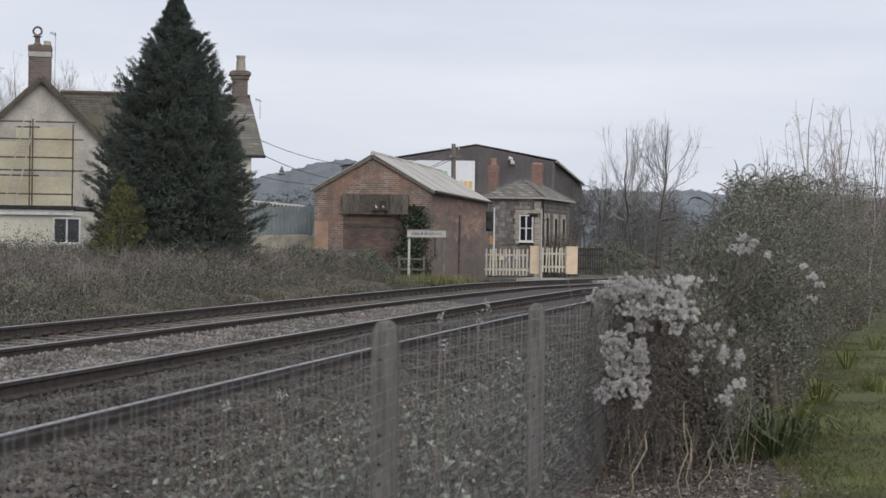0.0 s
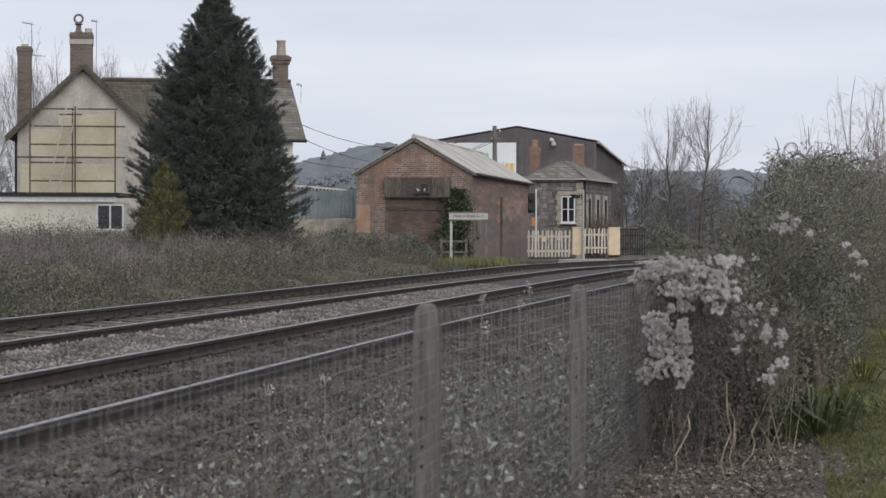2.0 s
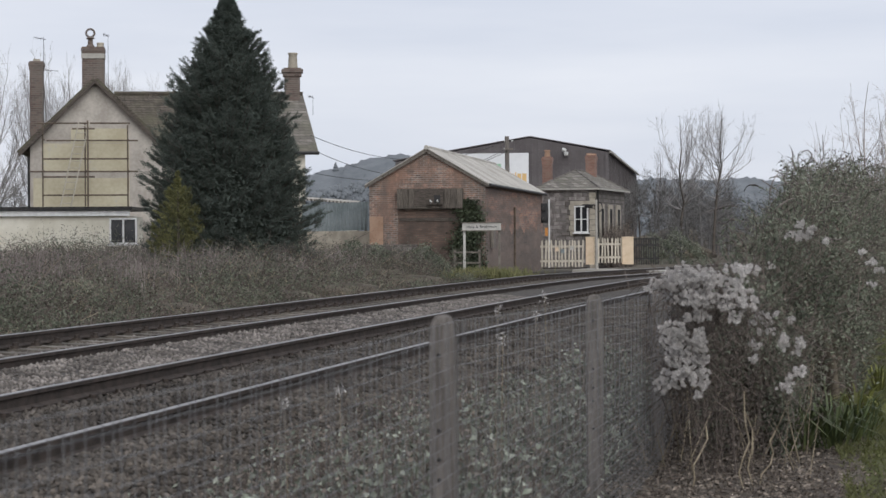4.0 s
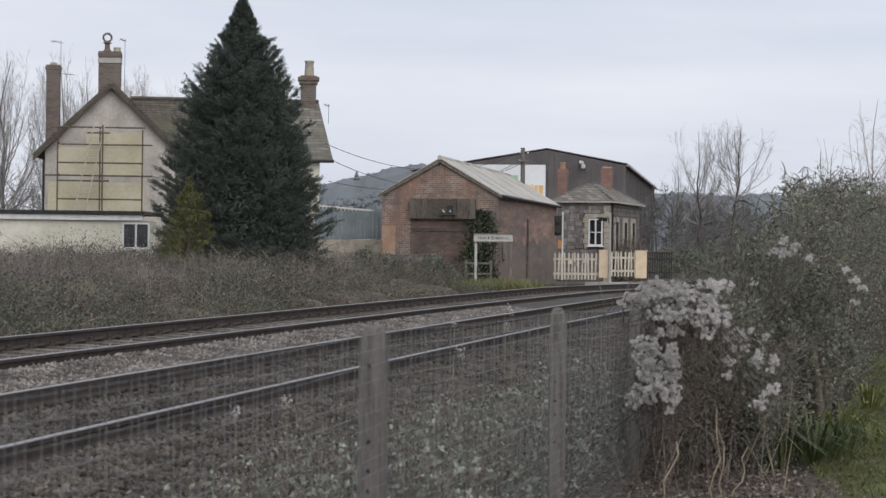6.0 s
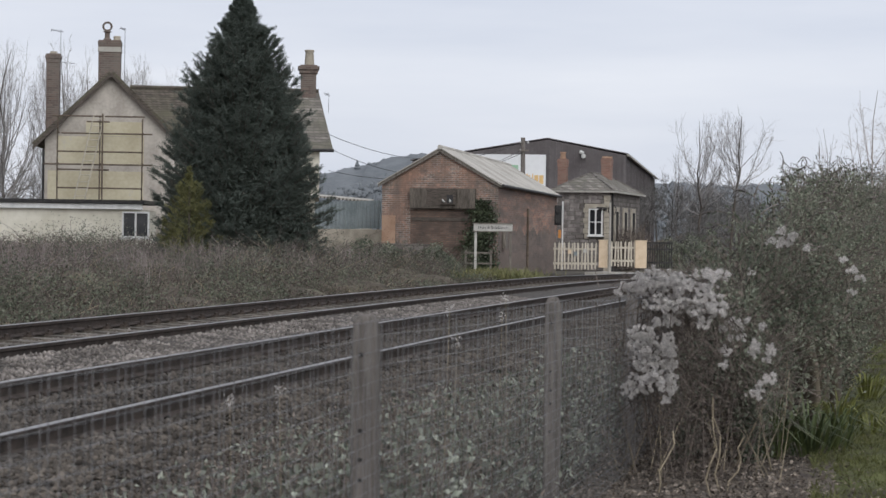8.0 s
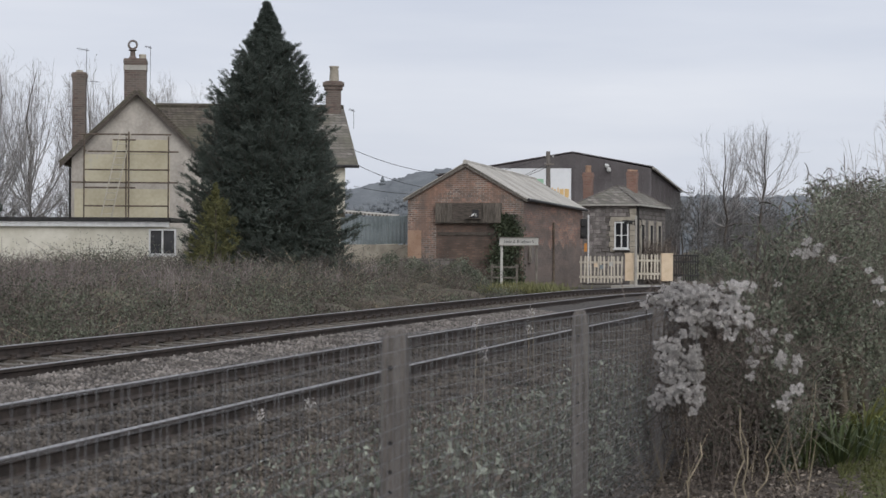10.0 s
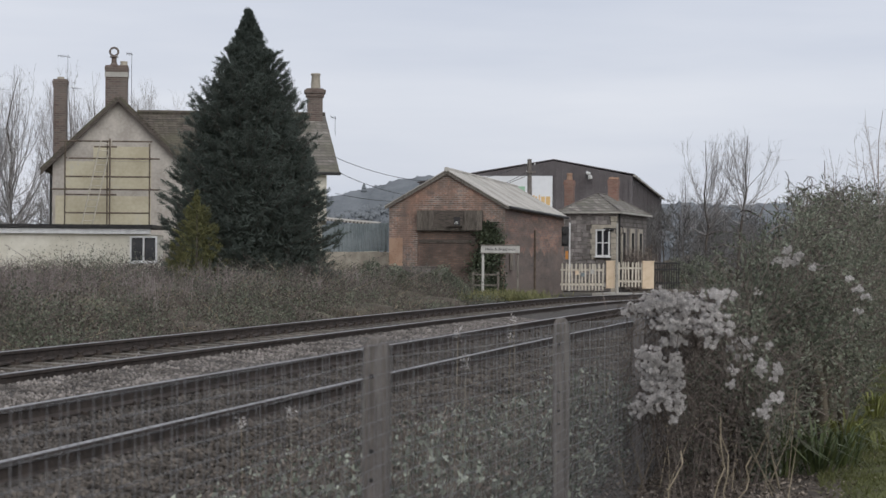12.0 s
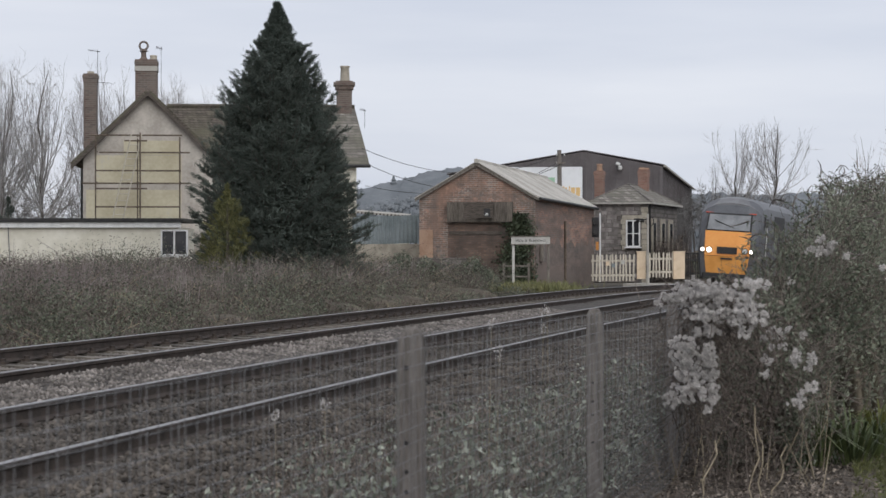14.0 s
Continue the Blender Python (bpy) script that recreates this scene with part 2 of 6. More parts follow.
M["twig_grey"] = mat("twig_grey", (0.25, 0.238, 0.23), (0.37, 0.352, 0.34), 2.0, 0.95, islands=0.25)
M["twig_birch"] = mat("twig_birch", (0.22, 0.185, 0.17), (0.36, 0.31, 0.285), 2.0, 0.9, islands=0.3)
M["twig_dark"] = mat("twig_dark", (0.088, 0.072, 0.062), (0.18, 0.15, 0.13), 2.0, 0.95, islands=0.4)
M["twig_mauve"] = mat("twig_mauve", (0.15, 0.125, 0.117), (0.27, 0.235, 0.22), 2.0, 0.95, islands=0.35)
M["twig_straw"] = mat("twig_straw", (0.19, 0.158, 0.11), (0.33, 0.28, 0.2), 2.0, 0.9, islands=0.35)
M["conifer"] = mat("conifer", (0.095, 0.114, 0.097), (0.12, 0.142, 0.122), 0.7, 0.95, islands=0.08, trans=0.42)
M["conifer_gold"] = mat("conifer_gold", (0.1, 0.105, 0.05), (0.19, 0.185, 0.075), 1.5, 0.85, islands=0.5)
M["leaf_dark"] = mat("leaf_dark", (0.092, 0.107, 0.076), (0.235, 0.25, 0.188), 1.3, 0.7, islands=0.55, trans=0.3, c3=(0.15, 0.135, 0.11))
M["leaf_cane"] = mat("leaf_cane", (0.1, 0.085, 0.077), (0.205, 0.175, 0.16), 1.2, 0.8, islands=0.5, trans=0.1)
M["leaf_brown"] = mat("leaf_brown", (0.125, 0.102, 0.085), (0.25, 0.213, 0.18), 1.2, 0.8, islands=0.5, trans=0.15, c3=(0.15, 0.15, 0.105))
M["leaf_russet"] = mat("leaf_russet", (0.075, 0.06, 0.05), (0.165, 0.138, 0.118), 1.2, 0.85, islands=0.4, trans=0.1, c3=(0.11, 0.115, 0.075))
M["leaf_sage"] = mat("leaf_sage", (0.09, 0.105, 0.078), (0.3, 0.315, 0.26), 1.8, 0.7, islands=0.7, trans=0.15)
M["leaf_scrub"] = mat("leaf_scrub", (0.07, 0.08, 0.055), (0.185, 0.195, 0.145), 0.5, 0.8, islands=0.5, trans=0.15)
M["leaf_ivy"] = mat("leaf_ivy", (0.038, 0.05, 0.03), (0.1, 0.118, 0.07), 2.0, 0.5, islands=0.5)
M["leaf_litter"] = mat("leaf_litter", (0.07, 0.056, 0.045), (0.27, 0.23, 0.19), 6.0, 0.9, islands=0.75)
M["blade_green"] = mat("blade_green", (0.0748, 0.081, 0.0264), (0.1584, 0.1628, 0.0616), 2.0, 0.55, islands=0.4, trans=0.25)
M["blade_iris"] = mat("blade_iris", (0.05, 0.072, 0.03), (0.125, 0.15, 0.06), 2.0, 0.5, objects=0.45, trans=0.2, c3=(0.24, 0.215, 0.09))
M["blade_dry"] = mat("blade_dry", (0.13, 0.14, 0.06), (0.26, 0.25, 0.12), 2.0, 0.7, islands=0.3, trans=0.25)
M["blade_tuft"] = mat("blade_tuft", (0.12, 0.135, 0.035), (0.25, 0.255, 0.085), 2.0, 0.6, islands=0.4, trans=0.3)
M["fluff"] = mat("fluff", (0.52, 0.495, 0.475), (0.74, 0.71, 0.69), 3.0, 0.95, islands=0.2, trans=0.3)
# distance haze is painted into both hill colours as a pale blue-grey
M["hill_tree_haze"] = mat("hill_tree_haze", (0.135, 0.147, 0.158), (0.18, 0.194, 0.205), 0.1, 0.98, islands=0.1)
M["hill_wood_haze"] = mat("hill_wood_haze", (0.135, 0.147, 0.158), (0.18, 0.194, 0.205), 0.06, 0.98, fine=0.5)
M["wood_mid"] = mat("wood_mid", (0.105, 0.1, 0.096), (0.175, 0.168, 0.162), 0.12, 0.98, fine=1.0, islands=0.3)
M["train_grey"] = mat("train_grey", (0.075, 0.077, 0.083), (0.105, 0.108, 0.116), 1.0, 0.45, 0.1)
# roof grey is paler than the body: haze put into the colour
M["train_roof"] = mat("train_roof", (0.13, 0.13, 0.135), (0.19, 0.19, 0.195), 1.5, 0.6)
M["train_yellow"] = mat("train_yellow", (0.74, 0.3, 0.07), (0.8, 0.36, 0.1), 1.0, 0.45)
M["train_dirt"] = mat("train_dirt", (0.5, 0.22, 0.045), (0.6, 0.28, 0.07), 2.0, 0.6)
M["train_black"] = mat("train_black", (0.015, 0.015, 0.016), (0.035, 0.034, 0.034), 2.0, 0.6)
M["train_red"] = mat("train_red", (0.35, 0.06, 0.04), (0.4, 0.08, 0.05), 2.0, 0.5)
M["train_screen"] = mat("train_screen", (0.16, 0.165, 0.17), (0.24, 0.245, 0.25), 2.0, 0.12)
M["lamp_glow"] = glow("lamp_glow", (1.0, 0.93, 0.8), 4.0)
M["sign_face"] = mat("sign_face", (0.38, 0.37, 0.34), (0.5, 0.485, 0.45), 3.0, 0.6)
M["panel_white"] = mat("panel_white", (0.68, 0.69, 0.7), (0.76, 0.77, 0.78), 0.4, 0.5)
M["bar_orange"] = mat("bar_orange", (0.68, 0.46, 0.2), (0.72, 0.5, 0.24), 2.0, 0.6)
M["bar_green"] = mat("bar_green", (0.3, 0.48, 0.33), (0.34, 0.52, 0.37), 2.0, 0.6)
M["bar_dark"] = mat("bar_dark", (0.05, 0.05, 0.055), (0.09, 0.09, 0.095), 2.0, 0.6)
M["concrete"] = mat("concrete", (0.3, 0.285, 0.255), (0.42, 0.4, 0.36), 2.0, 0.9, bump=0.3)
M["orange_paint"] = mat("orange_paint", (0.5, 0.2, 0.04), (0.55, 0.24, 0.06), 2.0, 0.6)
M["insulator"] = mat("insulator", (0.5, 0.5, 0.48), (0.6, 0.6, 0.58), 2.0, 0.4)


# ---- mesh helpers ----
class Shape:
    """Collects vertices and faces of one mesh."""
    def __init__(self):
        self.v, self.f = [], []

    def add(self, vs, fs):
        o = len(self.v)
        self.v += [tuple(p) for p in vs]
        self.f += [tuple(i + o for i in q) for q in fs]
        return self

    def box(self, c, s, rz=0.0, rx=0.0, ry=0.0, ch=0.0):
        """A box with its centre, size, turn in degrees and chamfered upright edges."""
        m = Matrix.Translation(c) @ Euler((radians(rx), radians(ry), radians(rz))).to_matrix().to_4x4()
        x, y, z = s[0] / 2, s[1] / 2, s[2] / 2
        k = ch
        if k:
            ring = [(-x + k, -y), (x - k, -y), (x, -y + k), (x, y - k), (x - k, y), (-x + k, y), (-x, y - k), (-x, -y + k)]
        else:
            ring = [(-x, -y), (x, -y), (x, y), (-x, y)]
        return self.loft([[m @ Vector((px, py, pz)) for px, py in ring] for pz in (-z, z)])

    def loft(self, rings, cap=True):
        o, n = len(self.v), len(rings[0])
        for r in rings:
            self.v += [tuple(p) for p in r]
        for k in range(len(rings) - 1):
            a = o + k * n
            for i in range(n):
                j = (i + 1) % n
                self.f.append((a + i, a + j, a + n + j, a + n + i))
        if cap:
            self.f.append(tuple(range(o + n - 1, o - 1, -1)))
            a = o + (len(rings) - 1) * n
            self.f.append(tuple(range(a, a + n)))
        return self

    def tube(self, a, b, r0, r1=None, n=8, cap=True):
        a, b = Vector(a), Vector(b)
        d = (b - a).normalized()
        u = d.orthogonal().normalized()
        w = d.cross(u)
        r1 = r0 if r1 is None else r1
        rings = [[p + (u * math.cos(t * math.tau / n) + w * math.sin(t * math.tau / n)) * r for t in range(n)] for p, r in ((a, r0), (b, r1))]
        return self.loft(rings, cap)

    def lathe(self, c, profile, n=12):
        """Rings of (radius, height) about an upright axis at c."""
        return self.loft([[(c[0] + r * math.cos(i * math.tau / n), c[1] + r * math.sin(i * math.tau / n), c[2] + h) for i in range(n)] for r, h in profile])

    def prism(self, prof, a, b):
        """An outline of points extruded from a to b (vectors added)."""
        return self.loft([[Vector(p) + Vector(a) for p in prof], [Vector(p) + Vector(b) for p in prof]])

    def slab(self, quad, t):
        """A four-sided sheet with a thickness t against its normal."""
        q = [Vector(p) for p in quad]
        nrm = (q[1] - q[0]).cross(q[3] - q[0]).normalized() * t
        return self.loft([[p - nrm for p in q], q])

    def corrugated(self, a, b, up, pitch, depth, out):
        """A wavy sheet from a to b, raised by up, its waves pushed along out."""
        a, b, up, out = Vector(a), Vector(b), Vector(up), Vector(out)
        n = max(2, int((b - a).length / pitch * 4))
        o = len(self.v)
        for i in range(n + 1):
            p = a.lerp(b, i / n) + out * (depth * (0, 1, 1, 0)[i % 4])
            self.v += [tuple(p), tuple(p + up)]
        for i in range(n):
            self.f.append((o + 2 * i, o + 2 * i + 2, o + 2 * i + 3, o + 2 * i + 1))
        return self

    def mesh(self, name, material, smooth=False):
        me = bpy.data.meshes.new(name)
        me.from_pydata(self.v, [], self.f)
        me.materials.append(material)
        if smooth:
            me.shade_smooth()
        me.update()
        return me


def part(name, shape, material, parent, label="", smooth=False):
    ob = new(name, shape.mesh(name, material, smooth))
    ob.parent = parent
    if label:
        tagged(ob, label)
    return ob


def thing(name, label, category, m=None, group="", kind=""):
    ob = new(name)
    ob.empty_display_size = 0.2
    if m is not None:
        ob.matrix_basis = m
    return tagged(ob, label, category, group, kind)


def solid(name, shape, material, label, category="", group="", kind="", smooth=False):
    ob = new(name, shape.mesh(name, material, smooth))
    return tagged(ob, label, category, group, kind)


def soup(name, verts, faces, material):
    """A mesh out of number arrays: verts (n, 3), faces (m, 3 or 4)."""
    me = bpy.data.meshes.new(name)
    k = faces.shape[1]
    me.vertices.add(len(verts))
    me.vertices.foreach_set("co", np.asarray(verts, np.float32).ravel())
    me.loops.add(faces.size)
    me.loops.foreach_set("vertex_index", np.asarray(faces, np.int32).ravel())
    me.polygons.add(len(faces))
    me.polygons.foreach_set("loop_start", np.arange(0, faces.size, k, dtype=np.int32))
    me.materials.append(material)
    me.update(calc_edges=True)
    return me


def unit(a):
    return a / np.maximum(np.linalg.norm(a, axis=-1, keepdims=True), 1e-9)


def sticks(a, b, ra, rb):
    """Three-sided tapered sticks from points a to points b."""
    a, b = np.asarray(a, float), np.asarray(b, float)
    n = len(a)
    ra, rb = np.broadcast_to(ra, n)[:, None], np.broadcast_to(rb, n)[:, None]
    d = unit(b - a)
    ref = np.where(np.abs(d[:, 2:3]) > 0.9, [[1.0, 0, 0]], [[0, 0, 1.0]])
    u = unit(np.cross(d, ref))
    w = np.cross(d, u)
    v = np.empty((n, 6, 3))
    for i in range(3):
        o = u * math.cos(i * math.tau / 3) + w * math.sin(i * math.tau / 3)
        v[:, i], v[:, i + 3] = a + o * ra, b + o * rb
    f = np.array([[0, 1, 4, 3], [1, 2, 5, 4], [2, 0, 3, 5]])
    return v.reshape(-1, 3), (f[None] + 6 * np.arange(n)[:, None, None]).reshape(-1, 4)


def leaves(c, d, length, width, rng, fold=0.25):
    """Pointed leaves, folded a little along the middle: at c, growing along d."""
    c, d = np.asarray(c, float), unit(np.asarray(d, float))
    n = len(c)
    length, width = np.broadcast_to(length, n)[:, None], np.broadcast_to(width, n)[:, None]
    s = unit(np.cross(d, rng.normal(size=(n, 3))))
    up = np.cross(s, d)
    mid = c + d * length * 0.45 + up * width * fold
    v = np.stack([c, mid + s * width / 2, c + d * length, mid - s * width / 2], 1)
    return v.reshape(-1, 3), np.arange(4 * n).reshape(-1, 4)


def needles(c, d, length, width, rng):
    """Fine tapering needles, one triangle each: at c, growing along d."""
    c, d = np.asarray(c, float), unit(np.asarray(d, float))
    n = len(c)
    length, width = np.broadcast_to(length, n)[:, None], np.broadcast_to(width, n)[:, None]
    s = unit(np.cross(d, rng.normal(size=(n, 3)))) * width / 2
    v = np.stack([c - s, c + s, c + d * length], 1)
    return v.reshape(-1, 3), np.arange(3 * n).reshape(-1, 3)


def merged(*sets):
    vs, fs, o = [], [], 0
    for v, f in sets:
        vs.append(v)
        fs.append(f + o)
        o += len(v)
    return np.concatenate(vs), np.concatenate(fs)


def heap(verts_faces, name, material, parent=None, label="", category="", kind="", group=""):
    ob = new(name, soup(name, *verts_faces, material))
    ob.parent = parent
    return tagged(ob, label, category, group, kind)


# ---- the line of the railway ----
TURN, BEND, STRAIGHT = radians(11.15), -0.0010, 64.0
PATH_TURN = radians(10.96)


def aside(s):
    """How far the line has bent aside after s metres."""
    if s < STRAIGHT:
        return 0.5 * BEND * s * s
    return 0.5 * BEND * STRAIGHT ** 2 + BEND * STRAIGHT * (s - STRAIGHT) + 0.022 * max(0.0, s - 86.4)


def on_line(s, n, z=0.0, straight=False):
    """World place at s metres along the line and n metres to the far side of the path."""
    q = n if straight else n + aside(s)
    a = PATH_TURN if straight else TURN
    return Vector((s * math.sin(a) - q * math.cos(a), s * math.cos(a) + q * math.sin(a), z))


def lines(s, n, z, a=PATH_TURN):
    """The same for arrays, unbent."""
    return np.stack([s * math.sin(a) - n * math.cos(a), s * math.cos(a) + n * math.sin(a), z], -1)


def dip(s):
    """The gentle fall of the line beyond the bend."""
    return -0.008 * min(60.0, max(0.0, s - 60))


def clear_of_line(x, y):
    """How far a place lies to the far side of the path, measured along the bend."""
    s = x * math.sin(TURN) + y * math.cos(TURN)
    return -x * math.cos(TURN) + y * math.sin(TURN) - aside(s)


def heading(s):
    return TURN - BEND * min(s, STRAIGHT) - 0.022 * min(1.0, max(0.0, (s - 82.0) / 9.0))


def cant(s):
    return 0.068 + 0.05 * min(1.0, max(0.0, (s - 30) / 40))


# ---- ground ----
def ground():
    g = Shape()
    xs = [-3000, -900, -300, -120, -60, -40, -30] + list(range(-28, 31, 2)) + [40, 60, 120, 300, 900, 3000]
    ys = [-3000, -600, -100, -30, -10] + list(range(-4, 120, 2)) + [130, 150, 200, 300, 500, 900, 2000, 4500]
    for y in ys:
        for x in xs:
            d = -x * math.cos(TURN) + y * math.sin(TURN)
            near = abs(x) < 60 and 0 < y < 130
            z = -0.36
            if near and d > 12:
                z += min(1.0, (d - 12) / 10) * 0.35 + 0.12 * noise.noise((x * 0.3, y * 0.3, 0))
            elif not near and d > 12:
                z = 0.0
            g.v.append((x, y, z))
    w = len(xs)
    for j in range(len(ys) - 1):
        for i in range(w - 1):
            g.f.append((j * w + i, j * w + i + 1, (j + 1) * w + i + 1, (j + 1) * w + i))
    solid("ground", g, M["field"], "brown winter field soil with sparse grass", "ground", kind="structure", smooth=True)

    # ballast bed, one raised strip under both lines
    b = Shape()
    cross = [(2.6, -0.42), (3.4, -0.28), (4.2, -0.17), (5.0, -0.115), (6.9, -0.07), (7.7, -0.03), (8.45, 0.04), (8.7, -0.01), (10.3, 0.0), (11.1, -0.08), (12.0, -0.28), (12.7, -0.5)]
    stations = [-30, -10] + list(range(0, 60, 2)) + list(range(60, 200, 10)) + [300, 500, 900]
    for s in stations:
        for n, z in cross:
            k = noise.noise((s * 0.7, n * 1.3, 3)) * 0.035
            b.v.append(tuple(on_line(s, n, z + k + dip(s) + (cant(s) - 0.068) * max(0, (n - 8)) / 3)))
    w = len(cross)
    for j in range(len(stations) - 1):
        for i in range(w - 1):
            b.f.append((j * w + i, (j + 1) * w + i, (j + 1) * w + i + 1, j * w + i + 1))
    solid("ballast_bed", b, M["ballast_bed"], "grey-brown crushed stone bed under the railway lines", "ballast", kind="structure", smooth=True)

    # trodden path with leaf litter, and the mossy lawn beside it
    for name, n0, n1, s0, s1, step, material, lift, label in (
            ("path", -0.15, 2.7, -8, 20, 0.3, "litter", 0.0, "bare earth path with gravel and leaf litter"),
            ("lawn", -16, 0.05, 8, 66, 0.5, "lawn", 0.035, "mossy green lawn with worn patches")):
        g = Shape()
        a, c = int((s1 - s0) / step), int((n1 - n0) / step)
        for j in range(a + 1):
            for i in range(c + 1):
                s, n = s0 + j * step, n0 + i * step
                edge = noise.noise((s * 0.9, 0, 7)) * 0.35 if i == c or j == 0 else 0
                z = -0.285 + lift + 0.05 * noise.noise((s * 0.8, n * 0.8, 1)) + 0.02 * noise.noise((s * 3, n * 3, 5))
                if i == c or j == 0:
                    z -= 0.09
                g.v.append(tuple(on_line(s, n + (edge if i == c else 0), z, True)))
        for j in range(a):
            for i in range(c):
                q = j * (c + 1) + i
                g.f.append((q, q + c + 1, q + c + 2, q + 1))
        solid(name, g, M[material], label, name, kind="structure", smooth=True)


def stones():
    """Loose crushed stone on the bed: too many to count."""
    rng = np.random.default_rng(11)
    n_st = 118000
    s = 8 + 38 * rng.random(n_st) ** 1.3
    n = rng.uniform(2.6, 12.2, n_st)
    bent = np.where(s < STRAIGHT, 0.5 * BEND * s * s, 0.5 * BEND * STRAIGHT ** 2 + BEND * STRAIGHT * (s - STRAIGHT))
    z = np.interp(n, [2.6, 3.4, 4.2, 5.0, 6.9, 7.7, 8.45, 8.7, 10.3, 11.1, 12.0, 12.7], [-0.42, -0.28, -0.17, -0.115, -0.07, -0.035, 0.035, -0.015, -0.005, -0.08, -0.28, -0.5])
    gap = np.minimum(abs(n - 5.276), np.minimum(abs(n - 6.781), np.minimum(abs(n - 8.545), abs(n - 10.05))))
    far_bed = (n > 8.6) & (n < 10.0)
    keep = (gap > 0.1) & ~(far_bed & (rng.random(n_st) < 0.2))
    s, n, z, bent = s[keep], n[keep], z[keep], bent[keep]
    c = lines(s, n + bent, z + 0.008, TURN)
    k = len(c)
    octa = np.array([[1, 0, 0], [0, 1, 0], [-1, 0, 0], [0, -1, 0], [0, 0, 1], [0, 0, -1]], float)
    r = rng.uniform(0.014, 0.036, k)[:, None, None]
    v = octa[None] * r * rng.uniform(0.6, 1.35, (k, 6, 1)) + rng.normal(0, 0.25, (k, 6, 3)) * r
    a = rng.uniform(0, math.tau, k)
    v = np.stack([v[..., 0] * np.cos(a)[:, None] - v[..., 1] * np.sin(a)[:, None], v[..., 0] * np.sin(a)[:, None] + v[..., 1] * np.cos(a)[:, None], v[..., 2] * 0.8], -1) + c[:, None]
    f = np.array([[0, 1, 4], [1, 2, 4], [2, 3, 4], [3, 0, 4], [1, 0, 5], [2, 1, 5], [3, 2, 5], [0, 3, 5]])
    for sel, material, label in (((n > 4.9) & (n < 6.9), "stone_dirty", "earth-stained dark ballast stones along the near line"), (n <= 4.9, "stone_earthy", "brown earthy ballast stones on the shoulder"), (n >= 6.9, "stone_chips", "loose angular grey-brown ballast stones")):
        q = v[sel]
        heap((q.reshape(-1, 3), (f[None] + 6 * np.arange(len(q))[:, None, None]).reshape(-1, 3)), "ballast_stones", M[material], None, label, "ballast", "stuff")


def railway(near):
    n0 = 5.276 if near else 8.545
    z0 = 0.027 if near else 0.139
    t = thing("railway_track", "rusty steel railway track with worn bright railheads in ballast", "railway track", group="railway tracks")
    sec_web = [(-0.07, -0.155), (0.07, -0.155), (0.07, -0.14), (0.012, -0.115), (0.012, -0.045), (0.036, -0.035), (0.036, -0.006), (-0.036, -0.006), (-0.036, -0.035), (-0.012, -0.045), (-0.012, -0.115), (-0.07, -0.14)]
    sec_top = [(-0.033, -0.006), (0.033, -0.006), (0.033, 0.0), (0.024, 0.004), (-0.024, 0.004), (-0.033, 0.0)]
    st = list(range(-6, 50, 1)) + list(range(50, 130, 4)) + [160, 220, 320, 500, 850]
    for k in (0, 1):
        web, top = Shape(), Shape()
        for shape, sec in ((web, sec_web), (top, sec_top)):
            shape.loft([[on_line(s, n0 + 1.505 * k - a, z0 + cant(s) * k + b + dip(s)) for a, b in sec] for s in st])
        rail = part("rail", web, M["rail_web"], t)
        part("railhead", top, M["rail_top"], rail, "bright worn steel running surface")
    sl = Shape().box((0, 0, 0), (2.55, 0.25, 0.13), ch=0.02)
    me = sl.mesh("sleeper", M["sleeper"])
    ch = Shape().box((0, 0, 0.08), (0.3, 0.16, 0.04), ch=0.04)
    for q in (-0.12, 0.12):
        ch.box((q * 0.8, 0, 0.11), (0.06, 0.1, 0.05), ch=0.02)
    cm = ch.mesh("rail_chair", M["rail_web"])
    s = 9.0
    while s < 92:
        tilt = math.degrees(math.atan2(cant(s), 1.505))
        m = Matrix.Translation(on_line(s, n0 + 0.7525, z0 + cant(s) / 2 - 0.155 - (0.1 if near else 0.07) + dip(s))) @ pose(0, 0, 0, 0, tilt, -math.degrees(heading(s)))
        o = new("sleeper", me)
        o.parent, o.matrix_basis = t, m
        for a in (-0.7525, 0.7525):
            c = new("rail_chair", cm)
            c.parent, c.matrix_basis = o, pose(a, 0, 0)
        s += 0.65


ground()
railway(True)
railway(False)


# ---- house ----
def window(parent, x, y, z, w, h, panes=2, bars=1, frame_mat="white_paint"):
    """A framed window in a wall that faces -y; its panes are set back in the frame."""
    fr = Shape()
    d = 0.12
    for sx in (-1, 1):
        fr.box((x + sx * (w / 2 - 0.03), y, z), (0.06, d, h))
    for sz in (-1, 1):
        fr.box((x, y, z + sz * (h / 2 - 0.03)), (w - 0.12, d, 0.06))
    for i in range(1, panes):
        fr.box((x - w / 2 + i * w / panes, y, z), (0.06, d * 0.9, h - 0.12))
    for i in range(bars):
        fr.box((x, y - 0.01, z - h / 2 + (i + 1) * h / (bars + 1)), (w - 0.12, d * 0.7, 0.04))
    wi = part("window", fr, M[frame_mat], parent, "white painted window frame")
    part("sill", Shape().box((x, y - 0.05, z - h / 2 - 0.03), (w + 0.12, 0.2, 0.06), ch=0.01), M[frame_mat], wi)
    for i in range(panes):
        part("pane", Shape().box((x - w / 2 + (i + 0.5) * w / panes, y + 0.02, z), (w / panes - 0.07, 0.012, h - 0.1)), M["glass"], wi, "dark window glass")
    return wi


